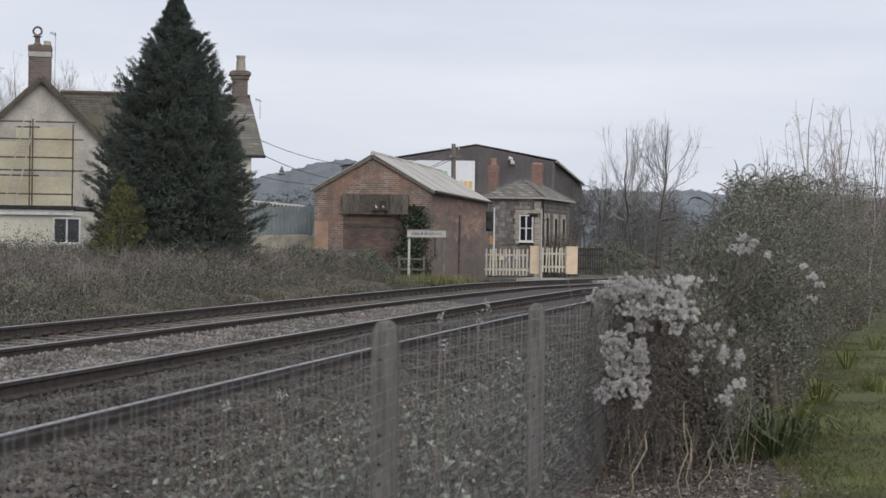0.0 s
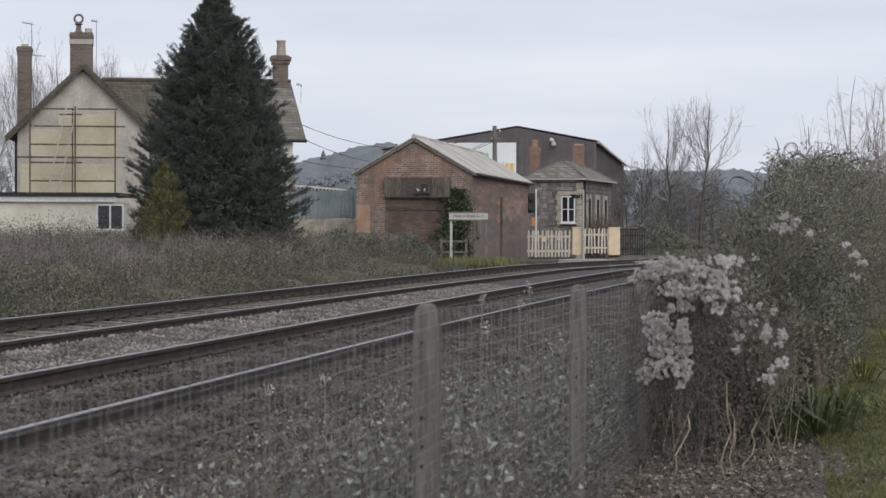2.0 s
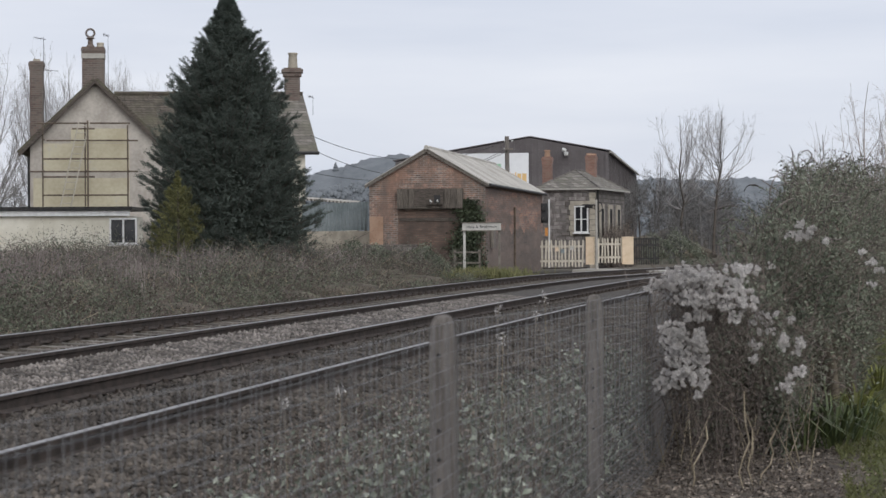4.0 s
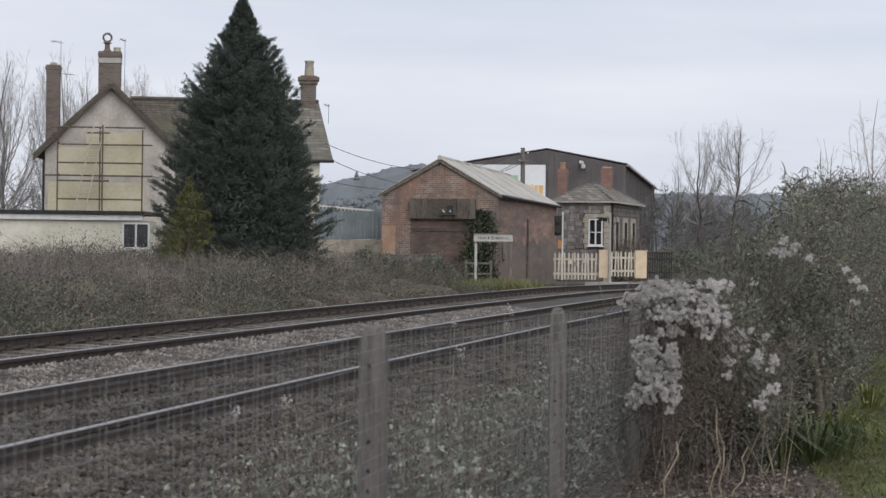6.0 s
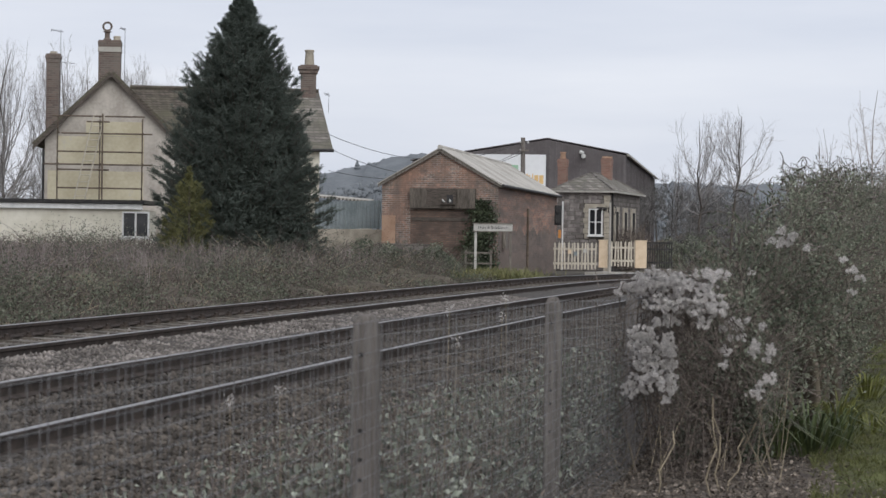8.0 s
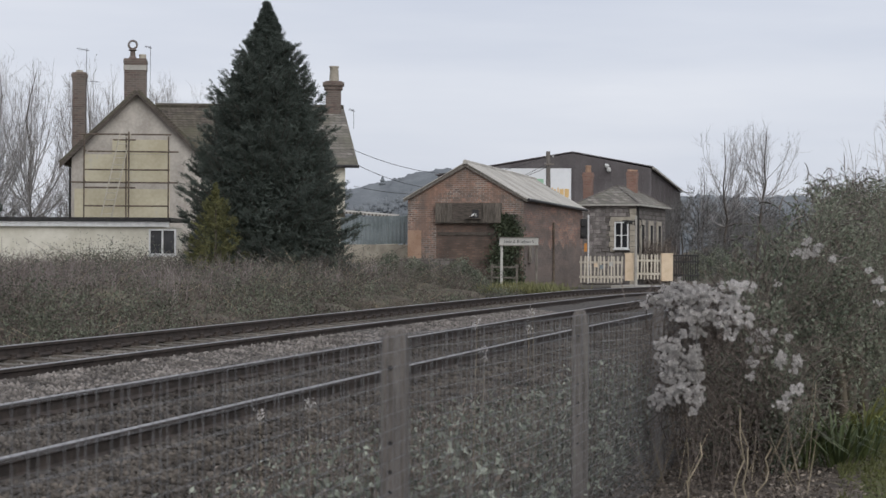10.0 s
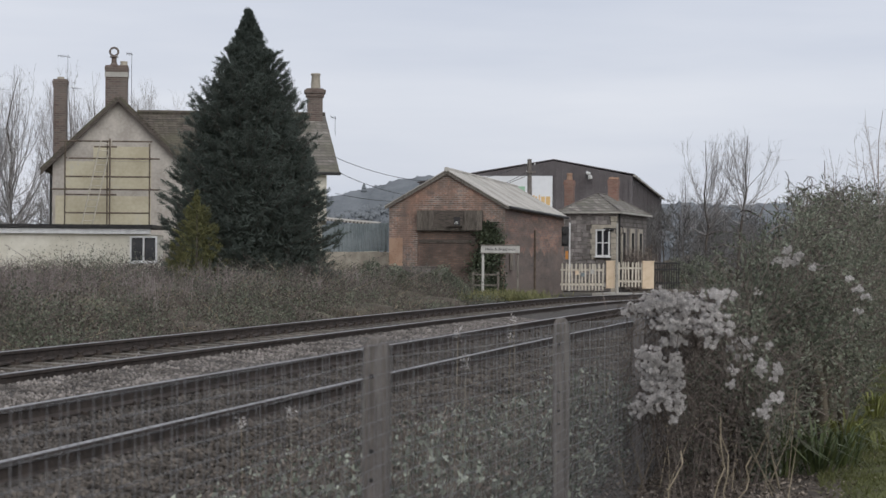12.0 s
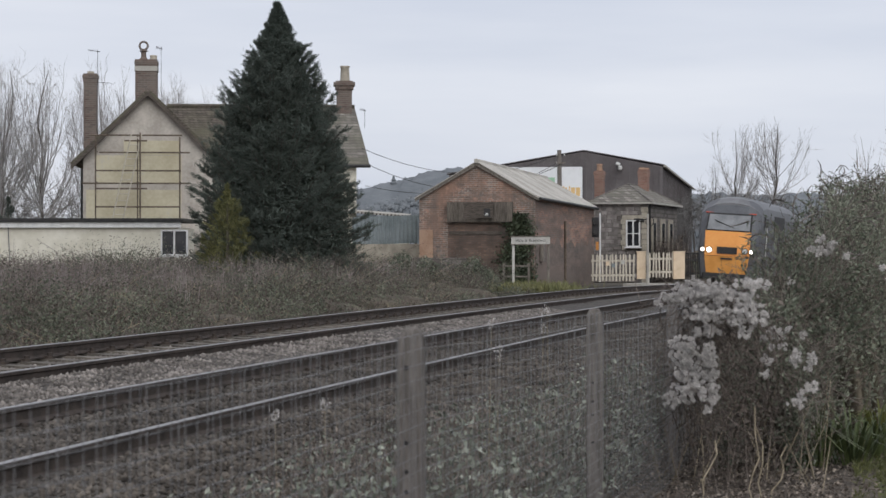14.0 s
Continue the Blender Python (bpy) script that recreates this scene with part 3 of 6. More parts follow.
def stack(parent, x, y, z0, z1, w, material="brick_chimney", pots=((0, 0.45),), d=None, cap=0.1, pot_r=0.15):
    d = d or w
    s = Shape().box((x, y, (z0 + z1 - 0.35) / 2), (w, d, z1 - 0.35 - z0), ch=0.01)
    s.box((x, y, z1 - 0.27), (w + cap, d + cap, 0.16), ch=0.01)
    s.box((x, y, z1 - 0.12), (w + 2 * cap, d + 2 * cap, 0.14), ch=0.01)
    s.box((x, y, z1 - 0.02), (w + cap * 0.6, d + cap * 0.6, 0.06), ch=0.02)
    c = part("chimney", s, M[material], parent, "weathered brick chimney stack with corbelled top")
    for px, ph in pots:
        part("chimney_pot", Shape().lathe((x + px, y, z1), [(pot_r + 0.01, 0), (pot_r, 0.08), (pot_r * 0.85, ph - 0.1), (pot_r, ph - 0.06), (pot_r, ph), (pot_r * 0.7, ph), (pot_r * 0.7, ph - 0.08)]), M["render_orange"] if material == "brick_new" else M["stone_dress"], c, "clay chimney pot", True)
    return c


def aerial(parent, x, y, z0, z1, s=1):
    a = Shape().tube((x, y, z0), (x, y, z1), 0.009, n=6)
    a.tube((x - 0.4 * s, y, z1 - 0.02), (x + 0.1 * s, y, z1 - 0.1), 0.012, n=5)
    for i in range(5):
        a.tube((x - (0.4 - i * 0.1) * s, y - 0.15, z1 - 0.1 - i * 0.01), (x - (0.4 - i * 0.1) * s, y + 0.15, z1 + 0.04 - i * 0.01), 0.008, n=4)
    part("aerial", a, M["metal_dark"], parent, "thin metal television aerial")


def cottage():
    h = thing("house", "cream rendered cottage with steep tiled roofs and brick chimneys", "house", pose(-12.98, 80.0, -0.1, 0, 0, 5))
    hw, ez, az, dp = 2.62, 5.05, 7.88, 9.5
    gab = [(-hw, 0, 0), (hw, 0, 0), (hw, 0, ez + 0.22), (0, 0, az - 0.02), (-hw, 0, ez + 0.22)]
    part("wall", Shape().prism(gab, (0, 0, 0), (0, dp, 0)), M["render_grey"], h, "pinkish grey rendered gable wall")
    for x0, x1, z0, z1 in ((-2.5, 1.32, 2.5, 4.0), (-2.1, 1.32, 4.3, 5.4), (-1.0, 1.25, 5.42, 6.0)):
        part("render_patch", Shape().box(((x0 + x1) / 2, -0.008, (z0 + z1) / 2), (x1 - x0, 0.03, z1 - z0)), M["render_cream"], h, "cream yellow fresh render")
    part("wall", Shape().box((4.6, 5.4, 2.6), (7.8, 5.6, 5.2)), M["render_white"], h)
    end = [(8.5, 2.7, 5.2), (7.9, 8.0, 5.2), (8.2, 5.3, 7.6)]
    part("wall", Shape().prism(end, (-0.3, 0, 0), (0, 0, 0)), M["render_white"], h)
    r = Shape()
    for s in (-1, 1):
        a, b = (0, -0.28, az + 0.06), (s * (hw + 0.42), -0.28, ez - 0.06)
        c, d = (s * (hw + 0.42), dp, ez - 0.06), (0, dp, az + 0.06)
        r.slab((a, b, c, d) if s < 0 else (d, c, b, a), 0.12)
    wing = part("roof", r, M["roof_tile"], h, "dark mossy tiled roof")
    bb = Shape()
    for s in (-1, 1):
        bb.slab([(0, -0.32, az + 0.08), (0, -0.32, az - 0.07), (s * (hw + 0.45), -0.32, ez - 0.24), (s * (hw + 0.45), -0.32, ez - 0.06)][::s], 0.05)
    part("bargeboard", bb, M["dark_wood"], wing, "dark timber bargeboards")
    r = Shape()
    part("roof", Shape().slab([(0.5, 5.3, 7.78), (0.5, 2.3, 5.15), (5.0, 2.3, 5.15), (5.0, 5.3, 7.78)], 0.12), M["roof_tile"], h, "dark mossy tiled roof")
    r.slab([(5.0, 5.3, 7.78), (5.0, 2.3, 5.15), (9.05, 2.3, 5.15), (8.5, 5.3, 7.78)], 0.12)
    r.slab([(8.5, 5.3, 7.78), (8.1, 8.3, 5.15), (0.5, 8.3, 5.15), (0.5, 5.3, 7.78)], 0.12)
    main = part("roof", r, M["roof_slate"], h, "weathered stone tile roof")
    part("ridge", Shape().tube((0.4, 5.3, 7.8), (8.5, 5.3, 7.8), 0.1, n=8), M["roof_tile"], main)
    part("gutter", Shape().tube((2.8, 2.25, 5.1), (9.08, 2.25, 5.1), 0.07, n=8), M["metal_dark"], main, "black gutter")
    part("downpipe", Shape().tube((-hw - 0.05, -0.06, 0), (-hw - 0.05, -0.06, ez - 0.2), 0.05, n=8), M["metal_dark"], h, "black downpipe")
    c = stack(h, -0.15, 0.95, 7.1, 9.35, 0.88, pots=((0.28, 0.2),), d=0.7, cap=0.03)
    part("capping", Shape().box((-0.15, 0.95, 8.98), (0.93, 0.75, 0.2), ch=0.01), M["concrete"], c, "pale stone band")
    fin = Shape().lathe((-0.27, 0.95, 9.3), [(0.17, 0), (0.17, 0.1), (0.11, 0.18), (0.1, 0.38), (0.19, 0.42), (0.08, 0.5)])
    for i in range(14):
        a, b = i * math.tau / 14, (i + 1) * math.tau / 14
        fin.tube((-0.27 + 0.17 * math.cos(a), 0.95, 9.94 + 0.17 * math.sin(a)), (-0.27 + 0.17 * math.cos(b), 0.95, 9.94 + 0.17 * math.sin(b)), 0.045, n=6)
    part("chimney_pot", fin, M["brick_chimney"], c, "ornate pot with a ring on top")
    stack(h, -2.75, 4.2, 4.2, 9.05, 0.55, pots=((0, 0.12),), cap=0.05)
    stack(h, 8.05, 5.3, 7.2, 8.9, 0.66, pots=((0.03, 0.68),), cap=0.13, pot_r=0.21)
    aerial(h, -2.5, 4.6, 6.0, 10.15, 1)
    part("aerial_bracket", Shape().tube((-2.6, 4.5, 8.75), (-1.9, 4.5, 8.7), 0.01, n=5), M["metal_dark"], h)
    aerial(h, 0.42, 1.3, 7.0, 9.95, 0.5)
    aerial(h, 8.95, 5.6, 6.9, 7.75, 0.5)

    # scaffold against the gable
    sc = thing("scaffold", "rusty tube scaffold standing against the cream gable", "scaffold", pose(-12.98, 80.0, -0.1, 0, 0, 5))
    for x in (-2.05, -0.38, 0.0, 1.3):
        if x:
            part("standard", Shape().tube((x, -0.75, 2.4), (x, -0.75, 6.2 if x < 1 else 6.1), 0.03, n=8), M["rust_pipe"], sc)
    for z, x0, x1 in ((6.17, -2.25, 1.4), (5.95, -0.9, 0.0), (5.48, -1.9, 1.7), (4.75, -2.05, 1.35), (4.24, -2.6, 1.7), (4.03, -2.05, 0.0), (3.3, -2.05, 1.3), (2.8, -2.7, 1.6)):
        part("ledger", Shape().tube((x0, -0.8, z), (x1, -0.8, z), 0.032, n=8), M["rust_pipe"], sc)
    for x in (-2.05, -0.38, 1.3):
        for z in (4.24, 5.48):
            part("putlog", Shape().tube((x, -0.85, z + 0.06), (x, 0.02, z + 0.06), 0.028, n=6), M["rust_pipe"], sc)
    part("standard", Shape().tube((-0.24, -1.25, 2.4), (-0.24, -1.25, 6.25), 0.034, n=8), M["rust_pipe"], sc)
    la = thing("ladder", "pale aluminium ladder leaning on the scaffold", "ladder", pose(-12.98, 80.0, -0.1, 0, 0, 5))
    for dx in (0, 0.42):
        part("stile", Shape().tube((-1.4 + dx, -1.15, 2.55), (-0.62 + dx, -0.9, 6.2), 0.03, n=6), M["ladder"], la)
    for i in range(13):
        k = (i + 0.5) / 13
        part("rung", Shape().tube((-1.4 + 0.78 * k, -1.15 + 0.25 * k, 2.55 + 3.65 * k), (-0.98 + 0.78 * k, -1.15 + 0.25 * k, 2.55 + 3.65 * k), 0.018, n=6), M["ladder"], la)

    # flat-roofed extension
    e = thing("house_extension", "low pale rendered extension with a flat felt roof", "extension", pose(-16.5, 74.0, -0.1))
    wl_ = Shape().box((-3.2, 2.2, 1.2), (17.6, 4.2, 2.4))
    part("wall", wl_, M["render_white"], e)
    part("fascia", Shape().box((-3.2, 0.05, 2.5), (17.8, 0.2, 0.2)), M["white_paint"], e, "white fascia board")
    part("roof", Shape().box((-3.2, 2.2, 2.68), (18.0, 4.7, 0.13)), M["metal_dark"], e, "dark felt roof edge")
    part("pipe", Shape().tube((-0.72, 0.06, 0.8), (-0.8, 0.06, 2.4), 0.02, n=6), M["wire"], e)
    window(e, 5.45, 0.08, 1.83, 1.02, 0.98, 2, 0)
    window(e, -1.65, 0.08, 1.85, 1.0, 0.98, 2, 0)


cottage()


# ---- brick goods shed ----
def shed():
    h = thing("goods_shed", "old red brick goods shed with boarded opening and grey sheet roof", "shed", pose(0.30, 74.5, -0.1, 0, 0, -10.9))
    hw, ez, az, dp = 2.22, 3.53, 4.79, 17.3
    gab = [(-hw, 0, 0), (hw, 0, 0), (hw, 0, ez), (0, 0, az), (-hw, 0, ez)]
    part("wall", Shape().prism(gab, (0, 0, 0), (0, dp, 0)), M["brick_red"], h, "stained red brick wall")
    r = Shape()
    lift = 0.08
    for s in (-1, 1):
        n = 58
        o = len(r.v)
        for i in range(n + 1):
            y = -0.14 + (dp + 0.3) * i / n
            wv = 0.045 * (i % 2)
            for q in (0.0, 1.0):
                for th in (0.0, 0.035):
                    r.v.append((s * q * (hw + 0.16), y, az + lift - q * (az - ez + 0.12) + wv + th))
        for i in range(n):
            a = o + 4 * i
            r.f += [(a + 1, a + 3, a + 7, a + 5), (a, a + 4, a + 6, a + 2), (a + 2, a + 6, a + 7, a + 3)]
        r.f += [(o, o + 2, o + 3, o + 1)]
    rf = part("roof", r, M["cement_sheet"], h, "pale grey corrugated sheet roof")
    part("ridge", Shape().tube((0, -0.15, az + 0.12), (0, dp + 0.15, az + 0.12), 0.09, n=8), M["cement_sheet"], rf)
    bb = Shape()
    for s in (-1, 1):
        bb.slab([(0, -0.1, az + 0.1), (0, -0.1, az - 0.06), (s * (hw + 0.15), -0.1, ez - 0.14), (s * (hw + 0.15), -0.1, ez + 0.02)][::s], 0.04)
    part("bargeboard", bb, M["grey_wood"], rf)
    # boarded canopy over the loading opening
    can = Shape().box((0.14, -0.12, 2.98), (2.5, 0.2, 0.76))
    c = part("canopy", can, M["canopy_wood"], h, "weathered dark boarded canopy")
    for i in range(11):
        part("board", Shape().box((-1.0 + i * 0.228, -0.23, 2.98 + 0.01 * (i % 3)), (0.215, 0.02, 0.73)), M["canopy_wood"], c)
    part("shutter", Shape().box((0.1, -0.25, 3.02), (1.1, 0.03, 0.62)), M["dark_wood"], c)
    # no opening is cut: a black plate paints the shade inside the hole
    part("hole_plate", Shape().box((0.44, -0.268, 2.94), (0.24, 0.03, 0.34)), M["train_black"], c, "black plate on the boards standing for a shaded hole")
    part("ledge", Shape().box((0.35, -0.31, 2.775), (0.6, 0.12, 0.03), ch=0.006), M["canopy_wood"], c)
    arch = Shape()
    for i in range(20):
        a = math.pi * (0.25 + 0.5 * i / 19)
        arch.box((0.1 + 1.3 * math.cos(a), -0.03, 2.45 + 1.0 * math.sin(a)), (0.1, 0.08, 0.2), ry=90 - math.degrees(a))
    part("brick_arch", arch, M["brick_red"], h)
    part("infill", Shape().box((0.05, -0.015, 1.5), (2.3, 0.05, 2.1)), M["brick_dark"], h, "blackened brick infill under the canopy")
    part("door_rail", Shape().box((0.05, -0.05, 2.2), (2.2, 0.03, 0.12)), M["dark_wood"], h)
    part("patch", Shape().box((-1.95, -0.015, 1.75), (0.52, 0.05, 1.15)), M["render_orange"], h, "orange rendered repair patch")
    part("plinth", Shape().box((-1.3, -0.18, 0.62), (1.9, 0.36, 1.3), ch=0.05), M["stone_grey"], h, "rough stone base")
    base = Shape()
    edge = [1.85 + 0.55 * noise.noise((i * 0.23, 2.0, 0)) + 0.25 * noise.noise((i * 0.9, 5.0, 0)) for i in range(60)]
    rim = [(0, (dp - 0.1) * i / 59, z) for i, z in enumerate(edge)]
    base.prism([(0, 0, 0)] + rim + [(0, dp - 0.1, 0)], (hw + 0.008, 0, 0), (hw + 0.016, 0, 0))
    part("side_wall", Shape().box((hw, dp / 2, ez / 2 - 0.03), (0.016, dp - 0.05, ez - 0.06)), M["brick_side"], h, "patchy orange and brown brick long wall")
    part("dark_base", base, M["brick_lower"], h, "darker lower wall with an uneven edge")
    # long side: pipe, timber props and a low darker course
    part("downpipe", Shape().tube((hw + 0.06, 7.6, 0.3), (hw + 0.06, 7.6, 2.75), 0.045, n=8), M["rust_pipe"], h)
    part("gutter", Shape().tube((hw + 0.2, -0.1, ez - 0.05), (hw + 0.2, dp, ez - 0.05), 0.06, n=8), M["metal_dark"], h, "sagging gutter")
    part("fuse_box", Shape().box((hw + 0.1, 1.2, 1.5), (0.14, 0.5, 0.75), ch=0.02), M["grey_wood"], h)


shed()
SHED = pose(0.30, 74.5, -0.1, 0, 0, -10.9)


def dove(x, z, turn):
    """A small white dove standing on the ledge of the canopy, looking along x."""
    d = thing("dove", "small white dove perched on the boarded shed canopy", "bird", SHED @ pose(x, -0.32, z, 0, 0, turn), "doves on the shed")

    def egg(a, b, r, n=10):
        a, b = Vector(a), Vector(b)
        q = Shape()
        ax = (b - a).normalized()
        u = ax.orthogonal().normalized()
        w = ax.cross(u)
        q.loft([[a.lerp(b, k) + (u * math.cos(i * math.tau / n) + w * math.sin(i * math.tau / n)) * r * max(0.08, math.sin(math.pi * k) ** 0.6) for i in range(n)] for k in (0.02, 0.15, 0.35, 0.55, 0.75, 0.9, 0.98)])
        return q

    body = part("body", egg((-0.1, 0, 0.06), (0.09, 0, 0.17), 0.052), M["dove_white"], d, smooth=True)
    head = part("head", egg((0.05, 0, 0.15), (0.1, 0, 0.24), 0.03), M["dove_white"], d, smooth=True)
    part("beak", Shape().tube((0.1, 0, 0.215), (0.125, 0, 0.207), 0.007, 0.002, n=6), M["bar_dark"], head)
    part("tail", Shape().slab([(-0.07, -0.025, 0.08), (-0.07, 0.025, 0.08), (-0.19, 0.035, 0.035), (-0.19, -0.035, 0.035)], 0.008), M["dove_white"], body)
    for sy in (-1, 1):
        part("wing", egg((-0.12, sy * 0.045, 0.07), (0.06, sy * 0.045, 0.15), 0.026), M["dove_white"], d, smooth=True)
        part("leg", Shape().tube((0, sy * 0.02, 0.0), (-0.005, sy * 0.02, 0.08), 0.005, n=6), M["bar_dark"], d)
    for ob in d.children_recursive:
        ob.data.transform(Matrix.Scale(0.68, 4))
    return d


dove(0.45, 2.79, -75)
second_dove = dove(0.2, 2.79, 250)


# ---- big steel barn ----
def barn():
    h = thing("barn", "large dark brown profiled steel barn with a white sign panel", "barn", pose(5.6, 130, -0.1, 0, 0, -8.8))
    L, R, ax = -7.0, 7.0, 1.95
    zl, zr, za, dp = 6.6, 7.12, 8.1, 47
    gab = [(L, 0, 0), (R, 0, 0), (R, 0, zr), (ax, 0, za), (L, 0, zl)]
    part("wall", Shape().prism(gab, (0, 0, 0), (0, dp, 0)), M["corrugated_brown"], h, "dark brown steel cladding")
    rib = Shape()
    x = L + 0.3
    while x < R:
        top = zl + (za - zl) * (x - L) / (ax - L) if x < ax else za + (zr - za) * (x - ax) / (R - ax)
        rib.box((x, -0.03, top / 2), (0.09, 0.06, top - 0.04))
        x += 0.4
    y = 0.3
    while y < dp:
        rib.box((R + 0.03, y, zr / 2), (0.06, 0.09, zr - 0.05))
        y += 0.6
    part("cladding_ribs", rib, M["corrugated_brown"], h)
    r = Shape()
    r.slab([(ax, -0.06, za + 0.06), (L - 0.15, -0.06, zl + 0.06), (L - 0.15, dp, zl + 0.06), (ax, dp, za + 0.06)], 0.06)
    r.slab([(ax, dp, za + 0.06), (R + 0.2, dp, zr + 0.06), (R + 0.2, -0.06, zr + 0.06), (ax, -0.06, za + 0.06)], 0.06)
    part("roof", r, M["corrugated_brown"], h)
    part("corner_trim", Shape().box((R, -0.06, zr / 2), (0.2, 0.1, zr)), M["corrugated_brown"], h)
    part("gutter", Shape().box((R + 0.22, dp / 2, zr), (0.16, dp, 0.14)), M["concrete"], h, "pale gutter along the eave")
    p = part("sign_panel", Shape().box((-0.77, -0.16, 5.5), (5.3, 0.1, 3.2)), M["panel_white"], h, "large white sign panel with coloured lettering")
    for x, wd, z, ht in ((0.82, 0.12, 5.55, 0.4), (1.03, 0.08, 5.58, 0.5), (1.27, 0.26, 5.55, 0.4), (1.6, 0.28, 5.47, 0.56)):
        part("sign_strip", Shape().box((x, -0.225, z), (wd, 0.02, ht), ch=0.008), M["bar_orange"], p, "orange bar")
    part("sign_strip", Shape().box((0.65, -0.225, 5.45), (0.12, 0.02, 0.75)), M["bar_orange"], p, "orange bar")
    part("sign_strip", Shape().box((-0.3, -0.225, 6.22), (0.75, 0.02, 0.38)), M["bar_green"], p, "green bar")
    lamp = part("floodlight", Shape().lathe((4.35, -0.3, 6.85), [(0.05, 0), (0.14, 0.05), (0.15, 0.24), (0.08, 0.3)]), M["insulator"], h, "white floodlight")
    part("bracket", Shape().tube((4.1, -0.28, 7.3), (4.35, -0.3, 7.2), 0.12, n=8), M["insulator"], lamp)


barn()


# ---- stone station building ----
def station():
    h = thing("station_building", "small grey stone station building with hipped slate roof", "building", pose(5.9, 95.2, -0.1, 0, 0, -17))
    w, dp, ez = 2.72, 7.4, 3.88
    part("wall", Shape().box((w / 2, dp / 2, ez / 2), (w, dp, ez)), M["stone_grey"], h, "coursed grey rubble stone wall")
    r = Shape()
    o = 0.22
    c = [(-o, -o, ez), (w + o, -o, ez), (w + o, dp + o, ez), (-o, dp + o, ez), (w / 2, 2.0, 4.82), (w / 2, dp - 2.0, 4.82)]
    r.add(c, [(0, 1, 4), (1, 2, 5, 4), (2, 3, 5), (3, 0, 4, 5), (3, 2, 1, 0)])
    rf = part("roof", r, M["roof_slate"], h, "mossy grey slate hipped roof")
    ridge = Shape()
    for a, b in ((0, 4), (1, 4), (2, 5), (3, 5), (4, 5)):
        ridge.tube(c[a], c[b], 0.05, n=6)
    part("ridge", ridge, M["stone_grey"], rf)
    g = Shape().box((w / 2, -o, ez - 0.05), (w + 2 * o, 0.08, 0.09))
    g.box((w + o, dp / 2, ez - 0.05), (0.08, dp + 2 * o, 0.09))
    part("fascia", g, M["concrete"], h, "pale eaves board and gutter")
    window(h, 2.05, -0.05, 2.38, 0.68, 1.28, 2, 1)
    pieces = []
    for i in range(6):
        pieces.append(((1.6 - 0.02 * (i % 2), -0.02, 1.7 + i * 0.25), (0.2 + 0.08 * (i % 2), 0.06, 0.23)))
    pieces.append(((2.0, -0.02, 3.15), (1.0, 0.06, 0.2)))
    for i in range(14):
        pieces.append(((w - 0.13, -0.02, 0.15 + i * 0.26), (0.27 + 0.05 * (i % 2), 0.06, 0.24)))
    rng = random.Random(17)
    z = 0.06
    while z < ez - 0.2:
        hh = rng.uniform(0.15, 0.24)
        x = -0.02
        while x < w - 0.32:
            wd = min(rng.uniform(0.2, 0.5), w - 0.3 - x)
            if not (x + wd > 1.46 and 1.58 < z + hh / 2 < 3.26):
                part("stone", Shape().box((x + wd / 2, -rng.uniform(0.0, 0.02), z + hh / 2), (wd - 0.025, 0.05, hh - 0.025), ch=0.008, ry=rng.uniform(-1.2, 1.2)), M["stone_block"], h)
            x += wd
        z += hh
    for c, q in pieces:
        part("quoin", Shape().box(c, q, ch=0.01), M["stone_dress"], h)
    for y in (1.5, 3.6, 5.6):
        fr = Shape().box((w + 0.02, y, 2.2), (0.07, 1.15, 1.85))
        q = part("window_surround", fr, M["stone_dress"], h)
        part("pane", Shape().box((w + 0.06, y, 2.2), (0.03, 0.5, 1.4)), M["glass"], q, "dark window glass")
    stack(h, 0.02, 1.6, 3.6, 5.45, 0.42, "brick_new", ((0, 0.35),), cap=0.04)
    stack(h, 1.62, 4.4, 4.2, 5.6, 0.48, "brick_new", ((-0.1, 0.12), (0.12, 0.1)), cap=0.03)
    part("downpipe", Shape().tube((w + 0.06, 0.4, 0), (w + 0.05, 0.4, ez), 0.05, n=8), M["metal_dark"], h)
    lp = thing("crossing_light", "grey post with hooded crossing lamps seen from the side", "signal", pose(7.74, 85.75, 0))
    part("column", Shape().lathe((0, 0, 0), [(0.08, 0), (0.075, 0.3), (0.05, 0.4), (0.048, 3.0), (0.02, 3.05)]), M["concrete"], lp)
    ring = Shape()
    for i in range(14):
        a, b = i * math.tau / 14, (i + 1) * math.tau / 14
        ring.tube((0.1 + 0.17 * math.cos(a), 0.1, 2.72 + 0.22 * math.sin(a)), (0.1 + 0.17 * math.cos(b), 0.1, 2.72 + 0.22 * math.sin(b)), 0.018, n=6)
    part("bracket", ring, M["metal_dark"], lp)
    for x in (-0.5, -0.3):
        part("lamp_hood", Shape().tube((x, 0, 2.72), (x + 0.12, -0.1, 2.74), 0.05, 0.07, n=10), M["metal_dark"], lp, "black lamp hood")
    part("arm", Shape().tube((-0.6, 0, 2.82), (0.0, 0, 2.8), 0.03, n=6), M["metal_dark"], lp)


station()


